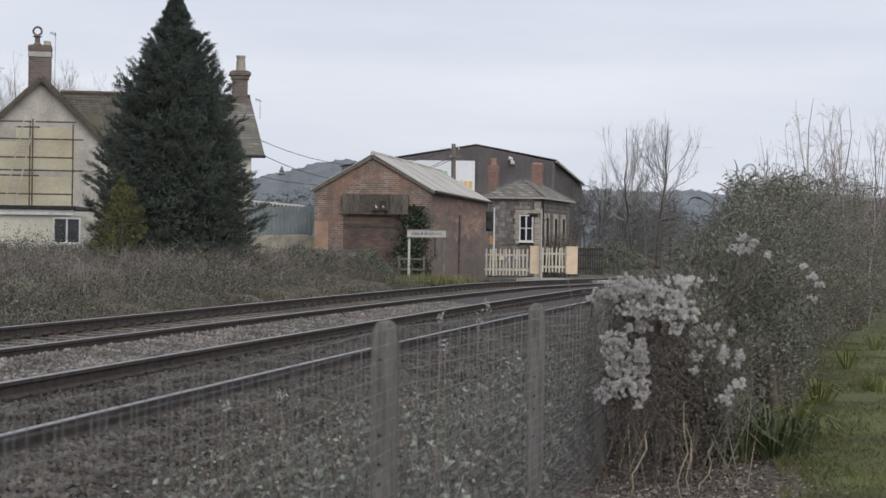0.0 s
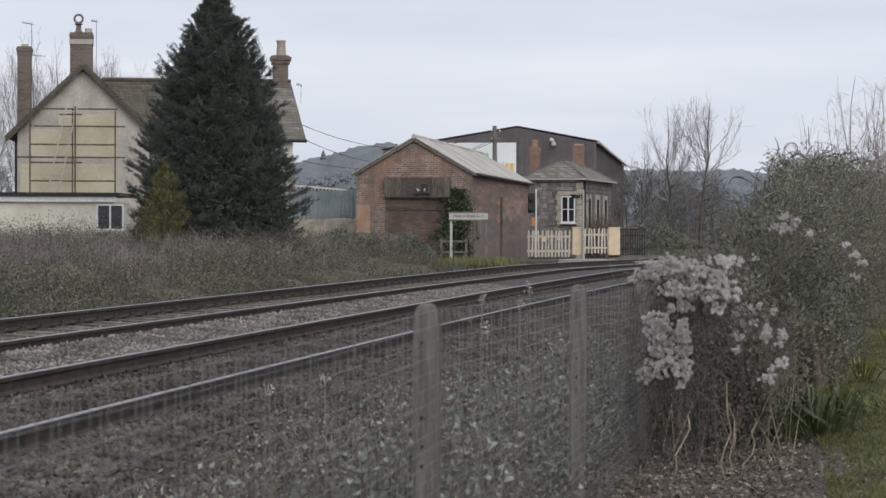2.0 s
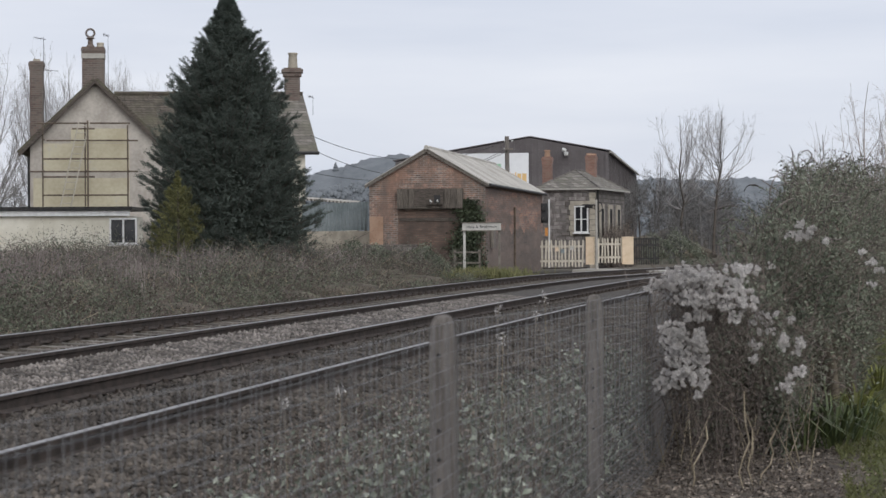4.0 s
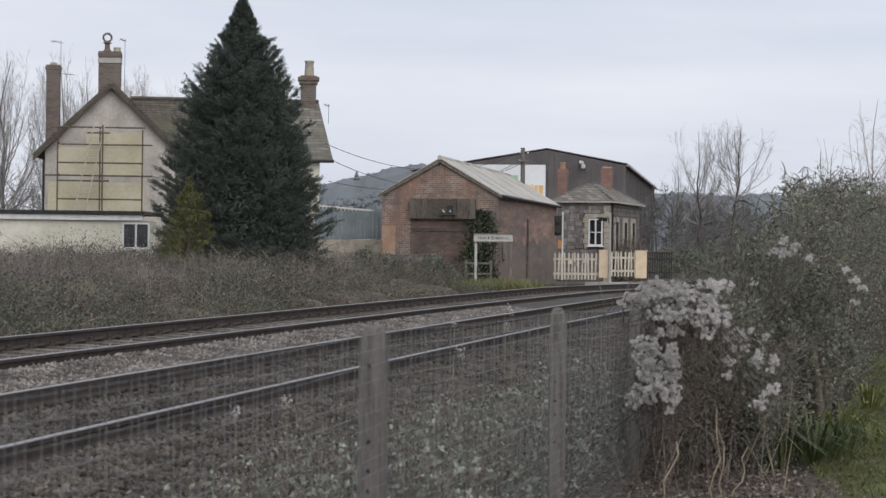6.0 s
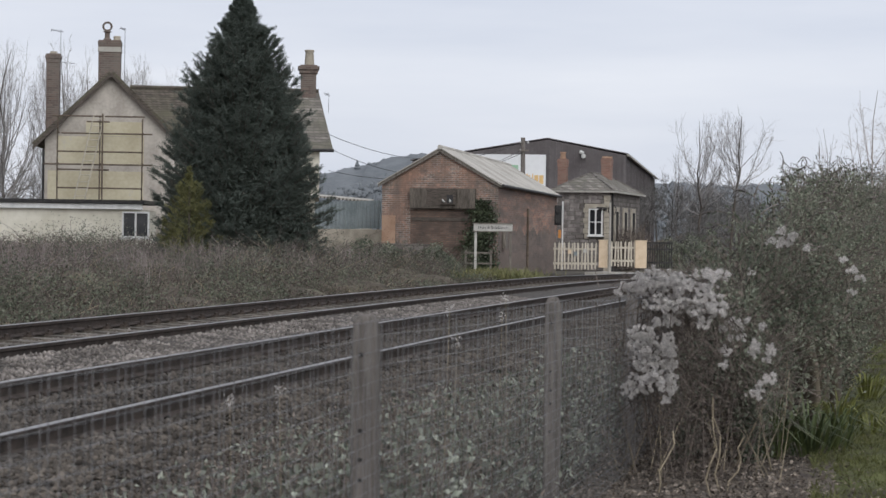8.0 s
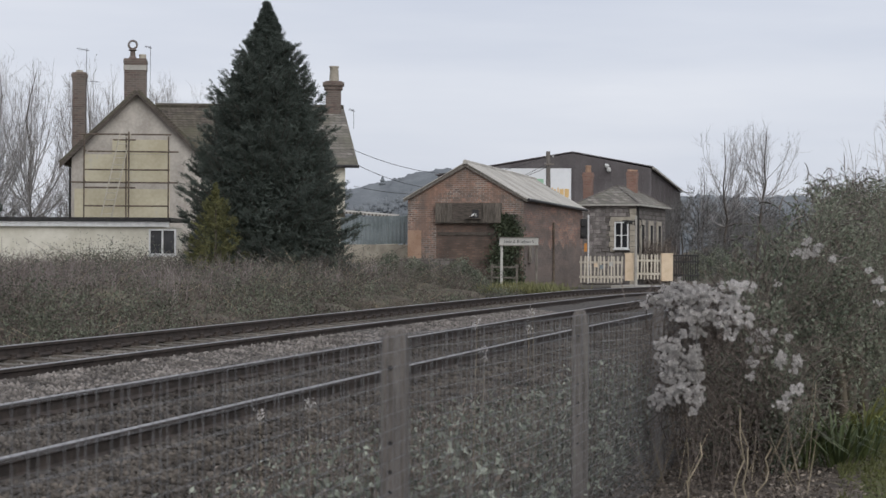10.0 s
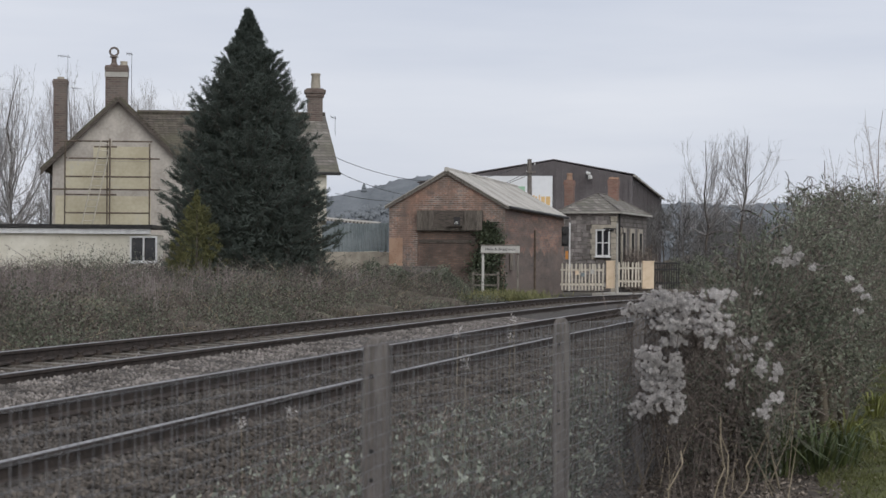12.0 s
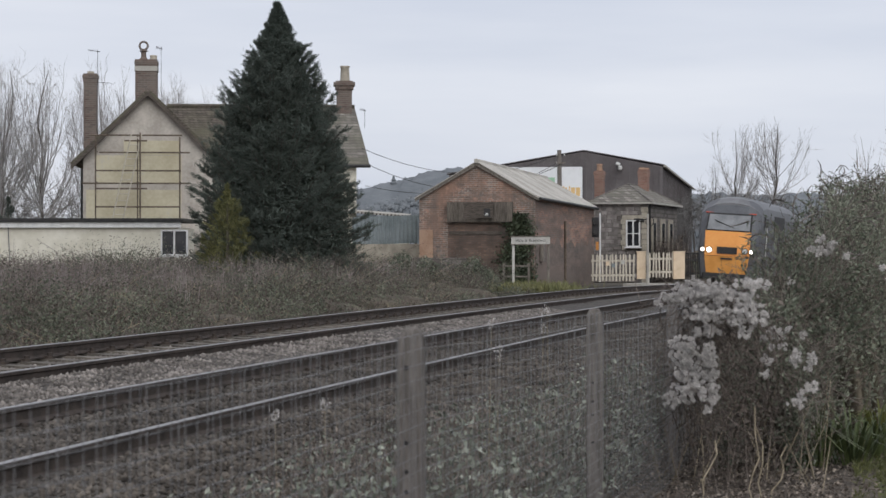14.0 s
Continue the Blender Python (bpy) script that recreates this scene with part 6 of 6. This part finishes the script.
def verge_weeds():
    """Grey-green weeds and brambles between the wire fence and the ballast."""
    rng = np.random.default_rng(111)
    clumps = 1500
    s = 6.4 + 11.8 * rng.random(clumps)
    n = 1.65 + 3.0 * rng.random(clumps) ** 1.7
    patchy = np.array([noise.noise((a * 0.8, b * 1.1, 8)) for a, b in zip(s, n)])
    ok = patchy > np.interp(n, [1.7, 2.3, 3.2, 4.6], [-0.7, -0.35, -0.12, 0.05])
    s, n = s[ok], n[ok]
    clumps = len(s)
    hh = np.interp(n, [1.6, 2.4, 3.4, 4.9], [0.8, 0.62, 0.36, 0.14]) * rng.uniform(0.55, 1.1, clumps)
    per = 60
    c = lines(s, n, -0.36 + 0 * s)
    sa, sb, lp = [], [], []
    for i in range(clumps):
        k = 7
        top = c[i] + np.stack([rng.normal(0, 0.16, k), rng.normal(0, 0.16, k), hh[i] * rng.uniform(0.6, 1.1, k)], -1)
        sa.append(np.repeat(c[i][None], k, 0) + rng.normal(0, 0.05, (k, 3)) * [1, 1, 0])
        sb.append(top)
        j = rng.integers(0, k, per)
        u = rng.uniform(0.2, 1.02, (per, 1))
        lp.append(sa[-1][j] + (top[j] - sa[-1][j]) * u + rng.normal(0, 0.035, (per, 3)))
    lp = np.concatenate(lp)
    m = len(lp)
    dry = rng.random(m) < np.clip(0.3 + 0.35 * np.repeat(n - 2.2, per), 0.22, 0.75)
    lq = lp[dry]
    heap(leaves(lq, rng.normal(0, 1, lq.shape), rng.uniform(0.02, 0.055, len(lq)), rng.uniform(0.008, 0.024, len(lq)), rng), "dead_weeds", M["leaf_brown"], None, "withered brown weed leaves along the fence", "weeds", "stuff")
    lp = lp[~dry]
    m = len(lp)
    heap(leaves(lp, rng.normal(0, 1, (m, 3)) + [0, 0, 0.2], rng.uniform(0.022, 0.06, m), rng.uniform(0.012, 0.036, m), rng), "verge_weeds", M["leaf_sage"], None, "grey-green weeds growing along the wire fence", "weeds", "stuff")
    heap(sticks(np.concatenate(sa), np.concatenate(sb), 0.003, 0.0015), "weed_stems", M["twig_dark"], None, "thin brown weed stems along the fence", "weeds", "stuff")
    # a few tall seeding stalks
    for i, (s0, n0, h0) in enumerate(((9.4, 1.75, 1.36), (10.9, 1.65, 1.38), (9.9, 1.8, 1.2), (8.2, 2.2, 1.05), (12.0, 1.9, 1.25), (8.8, 2.6, 0.95))):
        p = on_line(s0, n0, -0.35, True)
        t = thing("weed_stalk", "dry weed stalk with a fluffy seed tip", "weed", pose(p.x, p.y, p.z), "weed stalks")
        part("stem", Shape().tube((0, 0, 0), (0.03 * (-1) ** i, 0.02, h0), 0.002, 0.0012, n=5), M["twig_straw"], t)
        d = unit(rng.normal(0, 1, (26, 3)) + [0, 0, 0.6])
        q = np.repeat(np.array([[0.03 * (-1) ** i, 0.02, h0 - 0.03]]), 26, 0) + rng.normal(0, 0.01, (26, 3)) * [1, 1, 1.8]
        heap(leaves(q, d, 0.02, 0.005, rng), "seed_tip", M["fluff"], t, kind="stuff")


verge_weeds()


def lawn_plants():
    rng = np.random.default_rng(121)
    # tufts of long strap leaves at the foot of the hedge
    for s0, n0, k, L, material in ((15.1, 0.28, 50, 0.5, "blade_iris"), (15.3, 0.02, 60, 0.52, "blade_iris"), (15.8, -0.16, 40, 0.46, "blade_iris"), (17.6, -0.22, 45, 0.42, "blade_tuft"), (17.2, -0.5, 26, 0.26, "blade_tuft"),
                                   (20.8, -0.55, 40, 0.4, "blade_tuft"), (23.0, -1.3, 34, 0.3, "blade_tuft"), (27.5, -1.2, 34, 0.4, "blade_tuft"), (33.0, -2.0, 34, 0.42, "blade_tuft"), (21.0, -2.2, 24, 0.16, "blade_tuft"), (26.0, -2.5, 26, 0.2, "blade_tuft")):
        p = on_line(s0, n0, -0.265, True)
        t = thing("iris_clump" if material == "blade_iris" else "grass_tuft", "clump of long arching green strap leaves" if material == "blade_iris" else "tuft of long bright green grass", "plant", pose(p.x, p.y, p.z), "tufts along the hedge")
        az = rng.uniform(0, math.tau, k)
        r = rng.uniform(0, 0.16, k)
        base = np.stack([r * np.cos(az), r * np.sin(az), 0 * az], -1)
        out = rng.uniform(0.3, 1.2, k) * L
        ln = L * rng.uniform(0.6, 1.1, k)
        q1 = base + np.stack([np.cos(az) * out * 0.35, np.sin(az) * out * 0.35, ln * 0.62], -1)
        q2 = base + np.stack([np.cos(az) * out, np.sin(az) * out, ln * np.interp(out / L, [0.3, 1.2], [1.0, 0.3])], -1)
        side = np.stack([-np.sin(az), np.cos(az), 0 * az], -1) * 0.009
        v = np.stack([base - side, base + side, q1 + side, q1 - side, q2 + side * 0.15, q2 - side * 0.15], 1)
        f = np.array([[0, 1, 2, 3], [3, 2, 4, 5]])
        if material == "blade_iris":
            for b in v:
                heap((b, f), "blade", M[material], t)
        else:
            heap((v.reshape(-1, 3), (f[None] + 6 * np.arange(k)[:, None, None]).reshape(-1, 4)), "blade_tuft", M[material], t, kind="stuff")
    # short grass
    k = 85000
    s = 11 + 24 * rng.random(k) ** 1.2
    n = 0.0 - 6.4 * rng.random(k) ** 1.4
    ok = np.array([noise.noise((a * 0.7, b * 0.7, 2)) for a, b in zip(s, n)]) + 0.7 * rng.random(k) > 0.22
    s, n = s[ok], n[ok]
    k = len(s)
    p = lines(s, n, -0.25 + 0.05 * np.array([noise.noise((a * 0.8, b * 0.8, 1)) for a, b in zip(s, n)]))
    heap(needles(p, rng.normal(0, 0.6, (k, 3)) * [1, 1, 0] + [0, 0, 0.7], rng.uniform(0.025, 0.08, k), 0.009, rng), "grass", M["blade_green"], None, "short mossy green grass", "grass", "stuff")
    # fallen leaves and twigs on the path
    k = 30000
    s, n = 9.5 + 8 * rng.random(k) ** 1.3, rng.uniform(-1.6, 1.6, k)
    ok = rng.random(k) < np.interp(n, [-1.6, -0.3, 0.3], [0.04, 0.15, 1.0])
    s, n = s[ok], n[ok]
    k = len(s)
    p = lines(s, n, rng.uniform(-0.285, -0.25, k))
    heap(leaves(p, rng.normal(0, 1, (k, 3)) * [1, 1, 0.25], rng.uniform(0.014, 0.045, k), rng.uniform(0.008, 0.026, k), rng, 0.2), "fallen_leaves", M["leaf_litter"], None, "brown fallen leaves on the path", "leaf litter", "stuff")
    k = 420
    s, n = rng.uniform(10, 17, k), rng.uniform(-0.4, 1.5, k)
    a = lines(s, n, -0.262 + 0 * s)
    b = a + rng.normal(0, 0.16, (k, 3)) * [1, 1, 0.08]
    heap(sticks(a, b, 0.003, 0.002), "fallen_twigs", M["twig_dark"], None, "fallen twigs on the path", "leaf litter", "stuff")


lawn_plants()


def distance():
    """Wooded hills behind everything and the wood edges nearer by."""
    rng = np.random.default_rng(131)

    def ridge(name, y, xs, zs, material, label, lump, step):
        g = Shape()
        x0, x1 = xs[0], xs[-1]
        k = int((x1 - x0) / step)
        for i in range(k + 1):
            x = x0 + i * step
            z = float(np.interp(x, xs, zs)) + lump * (0.7 * noise.noise((x / 40, 0, 1)) + 0.35 * abs(noise.noise((x / 9, 3, 1))) + 0.5 * abs(noise.noise((x / 4, 7, 1))))
            for dy, kz in ((-140, 0), (-120, 0.12), (-105, 0.25), (-90, 0.38), (-75, 0.5), (-60, 0.62), (-45, 0.74), (-30, 0.84), (-15, 0.93), (0, 1.0), (60, 0.8)):
                g.v.append((x + 2 * noise.noise((x, dy, 5)), y + dy + 6 * noise.noise((x / 9, dy, 0)), -1 + (z + 1) * kz + (2.0 * abs(noise.noise((x / 17, dy / 21, 2))) if kz else 0)))
        for i in range(k):
            for j in range(10):
                a = i * 11 + j
                g.f.append((a, a + 11, a + 12, a + 1))
        solid(name, g, M[material], label, "hill", kind="structure", smooth=True)

    ridge("backdrop_hill", 1300, [-700, -200, -110, -90, -60, -30, 0, 60, 120, 220, 330, 420, 520, 700], [20, 22, 24, 38, 44, 53, 56, 50, 40, 38, 36, 38, 36, 34], "hill_wood_haze", "distant wooded hill, haze painted into its blue-grey colour", 6.0, 2.2)
    # round crowns on the hill
    k = 5500
    cx = rng.uniform(-120, 420, k)
    kd = rng.random(k)
    cz = np.interp(cx, [-120, -110, -90, -60, -30, 0, 60, 120, 220, 330, 420], [22, 24, 38, 44, 53, 56, 50, 40, 38, 36, 38]) * (0.25 + 0.75 * kd)
    c = np.stack([cx, 1170 + 130 * kd, cz], -1)
    gr = (1 + 5 ** 0.5) / 2
    ico = unit(np.array([[-1, gr, 0], [1, gr, 0], [-1, -gr, 0], [1, -gr, 0], [0, -1, gr], [0, 1, gr], [0, -1, -gr], [0, 1, -gr], [gr, 0, -1], [gr, 0, 1], [-gr, 0, -1], [-gr, 0, 1]]))
    fc = np.array([[0, 11, 5], [0, 5, 1], [0, 1, 7], [0, 7, 10], [0, 10, 11], [1, 5, 9], [5, 11, 4], [11, 10, 2], [10, 7, 6], [7, 1, 8], [3, 9, 4], [3, 4, 2], [3, 2, 6], [3, 6, 8], [3, 8, 9], [4, 9, 5], [2, 4, 11], [6, 2, 10], [8, 6, 7], [9, 8, 1]])
    rr = rng.uniform(0.7, 1.9, (k, 1, 1))
    v = c[:, None] + ico[None] * rr * rng.uniform(0.75, 1.2, (k, 12, 1)) * [1, 1, 1.15]
    heap((v.reshape(-1, 3), (fc[None] + 12 * np.arange(k)[:, None, None]).reshape(-1, 3)), "hill_trees", M["hill_tree_haze"], None, "tree crowns covering the distant hill, haze painted into their colour", "wood", "stuff")
    for i, (x, z, hh) in enumerate(((-49.0, 46, 10), (-73, 40, 8), (-70, 41, 7))):
        t = thing("hill_pine", "single dark pine standing above the distant hill", "tree", pose(x, 1290, z - 4), "hill pines")
        part("trunk", Shape().tube((0, 0, 0), (0, 0, hh * 0.6), 0.8, 0.5, n=8), M["hill_tree_haze"], t)
        part("crown", Shape().lathe((0, 0, hh * 0.25), [(0.5, 0), (2.7, hh * 0.1), (1.7, hh * 0.2), (2.4, hh * 0.27), (1.3, hh * 0.4), (1.8, hh * 0.46), (0.8, hh * 0.6), (1.0, hh * 0.64), (0.05, hh * 0.8)], 9), M["hill_tree_haze"], t)
    # crowns of the far wood, seen against the hill and the sky
    def wood(name, count, xr, yr, hr, label, material):
        cy, ch = rng.uniform(*yr, count), rng.uniform(*hr, count)
        cx = rng.uniform(*xr, count) * cy
        off = np.array([clear_of_line(a, b) for a, b in zip(cx, cy)])
        free = (off < 1.5) | (off > 13.5)
        cx, cy, ch = cx[free], cy[free], ch[free]
        count = len(cx)
        a = np.stack([cx, cy, 0 * cx - 0.5], -1)
        b = a + np.stack([rng.normal(0, 0.4, count), 0 * cx, ch], -1)
        sets = [sticks(a, b, 0.14, 0.03)]
        per = 46
        u = rng.uniform(0.15, 1.0, (count, per, 1))
        p = a[:, None] + (b - a)[:, None] * u
        q = p + rng.normal(0, 1, (count, per, 3)) * (ch[:, None, None] * 0.16) * [1, 1, 0.5] + (ch[:, None, None] * 0.1) * [0, 0, 1]
        sets.append(sticks(p.reshape(-1, 3), q.reshape(-1, 3), 0.028, 0.014))
        r = (p + (q - p) * rng.uniform(0.4, 1, (count, per, 1))).reshape(-1, 3)
        e = r + rng.normal(0, 0.45, r.shape) + [0, 0, 0.3]
        sets.append(sticks(r, e, 0.02, 0.012))
        g = r + (e - r) * rng.uniform(0.3, 1, (len(r), 1))
        sets.append(sticks(g, g + rng.normal(0, 0.4, r.shape) + [0, 0, 0.2], 0.017, 0.01))
        heap(merged(*sets), name, M[material], None, label, "wood", "stuff")

    wood("far_wood", 330, (0.128, 0.42), (165, 240), (4.2, 7.4), "bare grey winter wood beyond the crossing", "wood_mid")
    wood("far_wood", 90, (-0.42, -0.17), (150, 220), (4, 7), "bare grey winter wood behind the cottage", "wood_mid")
    wood("thicket", 150, (0.12, 0.3), (100, 150), (1.2, 2.9), "bare brown thicket beyond the crossing", "wood_mid")
    pts = []
    for i in range(90):
        y = rng.uniform(96, 240)
        x = rng.uniform(0.115, 0.3) * y
        off = clear_of_line(x, y)
        if off < -1.5 or off > 17:
            pts.append((x, y, rng.uniform(2, 4), rng.uniform(2, 5), rng.uniform(0.5, 1.3) * (1 + max(0, y - 140) / 50)))
    mound("thicket_mounds", pts, "field", "dark matted undergrowth beyond the crossing", "scrub")
    # green bush beside the line past the crossing
    free = [y for y in range(92, 150) if clear_of_line(0.132 * y, y) > 13.6 or clear_of_line(0.132 * y, y) < 0]
    if free:
        y0, n = free[0], 5200
        d = unit(rng.normal(0, 1, (n, 3)))
        lp = d * rng.uniform(0.75, 1.1, (n, 1)) * (1 + 0.22 * np.sin(3 * d[:, :1] * 3 + 2 * d[:, 2:] * 4)) * [2.3, 1.5, 1.7] + [0.131 * y0, y0, -0.1]
        lp = lp[lp[:, 2] > -0.35]
        bush = thing("shrub", "rounded dull green bush beside the line", "shrub")
        heap(leaves(lp, rng.normal(0, 1, lp.shape), rng.uniform(0.08, 0.2, len(lp)), rng.uniform(0.05, 0.11, len(lp)), rng), "foliage", M["leaf_dark"], bush, kind="stuff")
    pts = [(rng.uniform(-0.30, -0.2) * y, y, rng.uniform(2, 4), 3, rng.uniform(1.5, 3.2)) for y in rng.uniform(95, 150, 20)]
    mound("hedge_mounds", pts, "leaf_dark", "dark hedge behind the cottage", "hedge")


distance()
stones()


# ---- the train ----
def train():
    t = thing("locomotive", "grey diesel train power car with a yellow nose and lit headlamps", "train")
    W, H, FLOOR = 2.74, 3.86, 0.32

    def section(y, top, half, low, nose=0.0):
        pts = []
        for i in range(9):
            a = math.pi * i / 8
            k = 0.62
            x = half * (abs(math.cos(a)) ** k) * (1 if math.cos(a) >= 0 else -1)
            z = (top - 0.85) + 0.85 * abs(math.sin(a)) ** 0.75
            pts.append((x, y, z))
        return [(half * 0.90, y, low), (half, y, low + 0.9)] + pts + [(-half, y, low + 0.9), (-half * 0.90, y, low)]

    b = Shape()
    b.loft([section(0.02, 2.17, 1.18, FLOOR), section(0.25, 2.58, 1.28, FLOOR - 0.1), section(0.6, 3.1, 1.34, FLOOR - 0.1), section(0.95, 3.5, 1.37, FLOOR), section(1.6, 3.78, 1.38, FLOOR), section(2.6, 3.86, 1.37, FLOOR), section(17.6, 3.86, 1.37, FLOOR)])
    body = part("body", b, M["train_grey"], t, "dark grey painted body")
    rf = Shape()
    def arc(y, top, half):
        return [(half * 0.93 * math.cos(math.pi * i / 10), y, top - 0.62 + 0.65 * math.sin(math.pi * i / 10) ** 0.8) for i in range(11)]
    rf.loft([arc(0.98, 3.57, 1.3), arc(1.6, 3.78, 1.36), arc(2.6, 3.88, 1.37), arc(17.6, 3.88, 1.37)])
    part("roof", rf, M["train_roof"], body, "grey roof, lightened to paint in haze")
    part("stripe", Shape().slab([(-1.12, 0.68, 3.3), (1.12, 0.68, 3.3), (1.12, 0.72, 3.335), (-1.12, 0.72, 3.335)], 0.03), M["train_red"], body, "thin red stripe")
    fr = [(-1.0, 0.16, 2.5), (1.0, 0.16, 2.5), (0.97, 0.62, 3.3), (-0.97, 0.62, 3.3)]
    part("windscreen_surround", Shape().slab([Vector(p) + Vector((0, -0.10, 0)) for p in fr], 0.1), M["train_black"], body)
    ws = part("windscreen", Shape().slab([(-0.93, 0.03, 2.56), (0.93, 0.03, 2.56), (0.9, 0.48, 3.23), (-0.9, 0.48, 3.23)], 0.02), M["train_screen"], body, "grey reflecting windscreen")
    part("wiper", Shape().tube((0.35, 0.08, 2.6), (-0.65, 0.26, 2.98), 0.02, n=6), M["train_black"], ws)
    part("yellow_panel", Shape().slab([(-0.98, -0.08, 1.42), (0.98, -0.08, 1.42), (1.0, 0.02, 2.5), (-1.0, 0.02, 2.5)], 0.12), M["train_yellow"], body, "orange-yellow warning panel")
    part("lower_panel", Shape().slab([(-0.84, 0.0, 0.42), (0.84, 0.0, 0.42), (0.97, -0.1, 1.39), (-0.97, -0.1, 1.39)], 0.14), M["train_dirt"], body, "dirty orange-yellow lower nose")
    part("marker_panel", Shape().box((0.0, -0.1, 1.66), (0.88, 0.05, 0.3)), M["train_black"], body, "black number panel")
    part("coupler_door", Shape().box((0.0, -0.12, 1.3), (0.5, 0.04, 0.08)), M["train_black"], body)
    for x, m_, r in ((-0.78, "lamp_glow", 0.11), (-1.07, "lamp_glow", 0.08), (0.78, "insulator", 0.11), (1.07, "lamp_glow", 0.085)):
        hl = part("headlamp", Shape().tube((x, -0.06, 1.66), (x, -0.13, 1.66), r + 0.03, n=14), M["train_black"], body)
        part("lens", Shape().tube((x, -0.12, 1.66), (x, -0.145, 1.66), r, n=14), M[m_], hl, "headlamp lens")
    part("buffer_beam", Shape().box((0, 0.15, 0.35), (2.1, 0.4, 0.25), ch=0.08), M["train_black"], body)
    for sx in (-1, 1):
        part("side_door", Shape().box((sx * 1.375, 3.1, 2.0), (0.03, 0.7, 1.95), ch=0.0), M["train_black"], body)
        part("side_window", Shape().box((sx * 1.38, 2.0, 2.75), (0.03, 0.7, 0.6)), M["glass"], body)
        part("grille", Shape().box((sx * 1.38, 9.0, 2.6), (0.03, 5.0, 1.1)), M["train_black"], body)
        part("handrail", Shape().tube((sx * 1.42, 2.65, 1.3), (sx * 1.42, 2.65, 2.6), 0.025, n=6), M["white_paint"], body)
    for ch in body.children:
        if ch.name.split(".")[0] in ("stripe", "windscreen_surround", "windscreen", "yellow_panel", "lower_panel", "marker_panel", "coupler_door", "headlamp"):
            ch.matrix_basis = pose(0, 0, -0.18)
    for y in (2.8, 14.6):
        bg = part("bogie", Shape().box((0, y, 0.5), (2.2, 3.2, 0.35), ch=0.1), M["train_black"], t)
        for dy in (-1.3, 1.3):
            for x in (-0.75, 0.75):
                part("wheel", Shape().tube((x - 0.065, y + dy, 0.49), (x + 0.065, y + dy, 0.49), 0.49, n=20), M["rail_web"], bg)
    c = thing("carriage", "dark grey passenger carriage behind the power car", "train carriage")
    cb = Shape().loft([section(0.0, 3.8, 1.37, FLOOR + 0.3), section(22.6, 3.8, 1.37, FLOOR + 0.3)])
    cbody = part("body", cb, M["train_grey"], c)
    for sx in (-1, 1):
        for i in range(9):
            part("window", Shape().box((sx * 1.375, 2.2 + i * 2.25, 2.3), (0.03, 1.7, 0.75)), M["glass"], cbody)
    for y in (3.0, 19.6):
        bg = part("bogie", Shape().box((0, y, 0.5), (2.2, 3.0, 0.35), ch=0.1), M["train_black"], c)
        for dy in (-1.25, 1.25):
            for x in (-0.75, 0.75):
                part("wheel", Shape().tube((x - 0.065, y + dy, 0.46), (x + 0.065, y + dy, 0.46), 0.46, n=20), M["rail_web"], bg)
    return t, c


loco, coach = train()


def motions():
    times = [0, 1, 2, 3, 4, 5, 6, 7, 8, 9, 10, 11, 12, 12.5, 13, 13.25, 13.5, 13.75, 14]
    for ob, back in ((loco, 0.0), (coach, 18.0)):
        rows = []
        for t in times:
            s = NOSE + SPEED * (14.0 - t) + back
            p = on_line(s, 9.2975, 0.139 + cant(s) / 2 + dip(s))
            rows.append((t, pose(p.x, p.y, p.z, 0, LEAN, -math.degrees(heading(s)))))
        walk(ob, rows)
    # the second dove hops along the ledge and settles behind the first
    hops = ((0, 0.2, 0.0, 250), (8.6, 0.2, 0.0, 250), (9.2, 0.25, 0.06, 300), (9.8, 0.32, 0.0, 360), (10.3, 0.36, 0.06, 380), (10.7, 0.41, 0.0, 330), (14.0, 0.41, 0.0, 300))
    walk(second_dove, [(t, SHED @ pose(x, -0.315, 2.79 + up, 0, 0, turn)) for t, x, up, turn in hops])


NOSE, SPEED, LEAN = 87.3, 45.0, 3.6
motions()
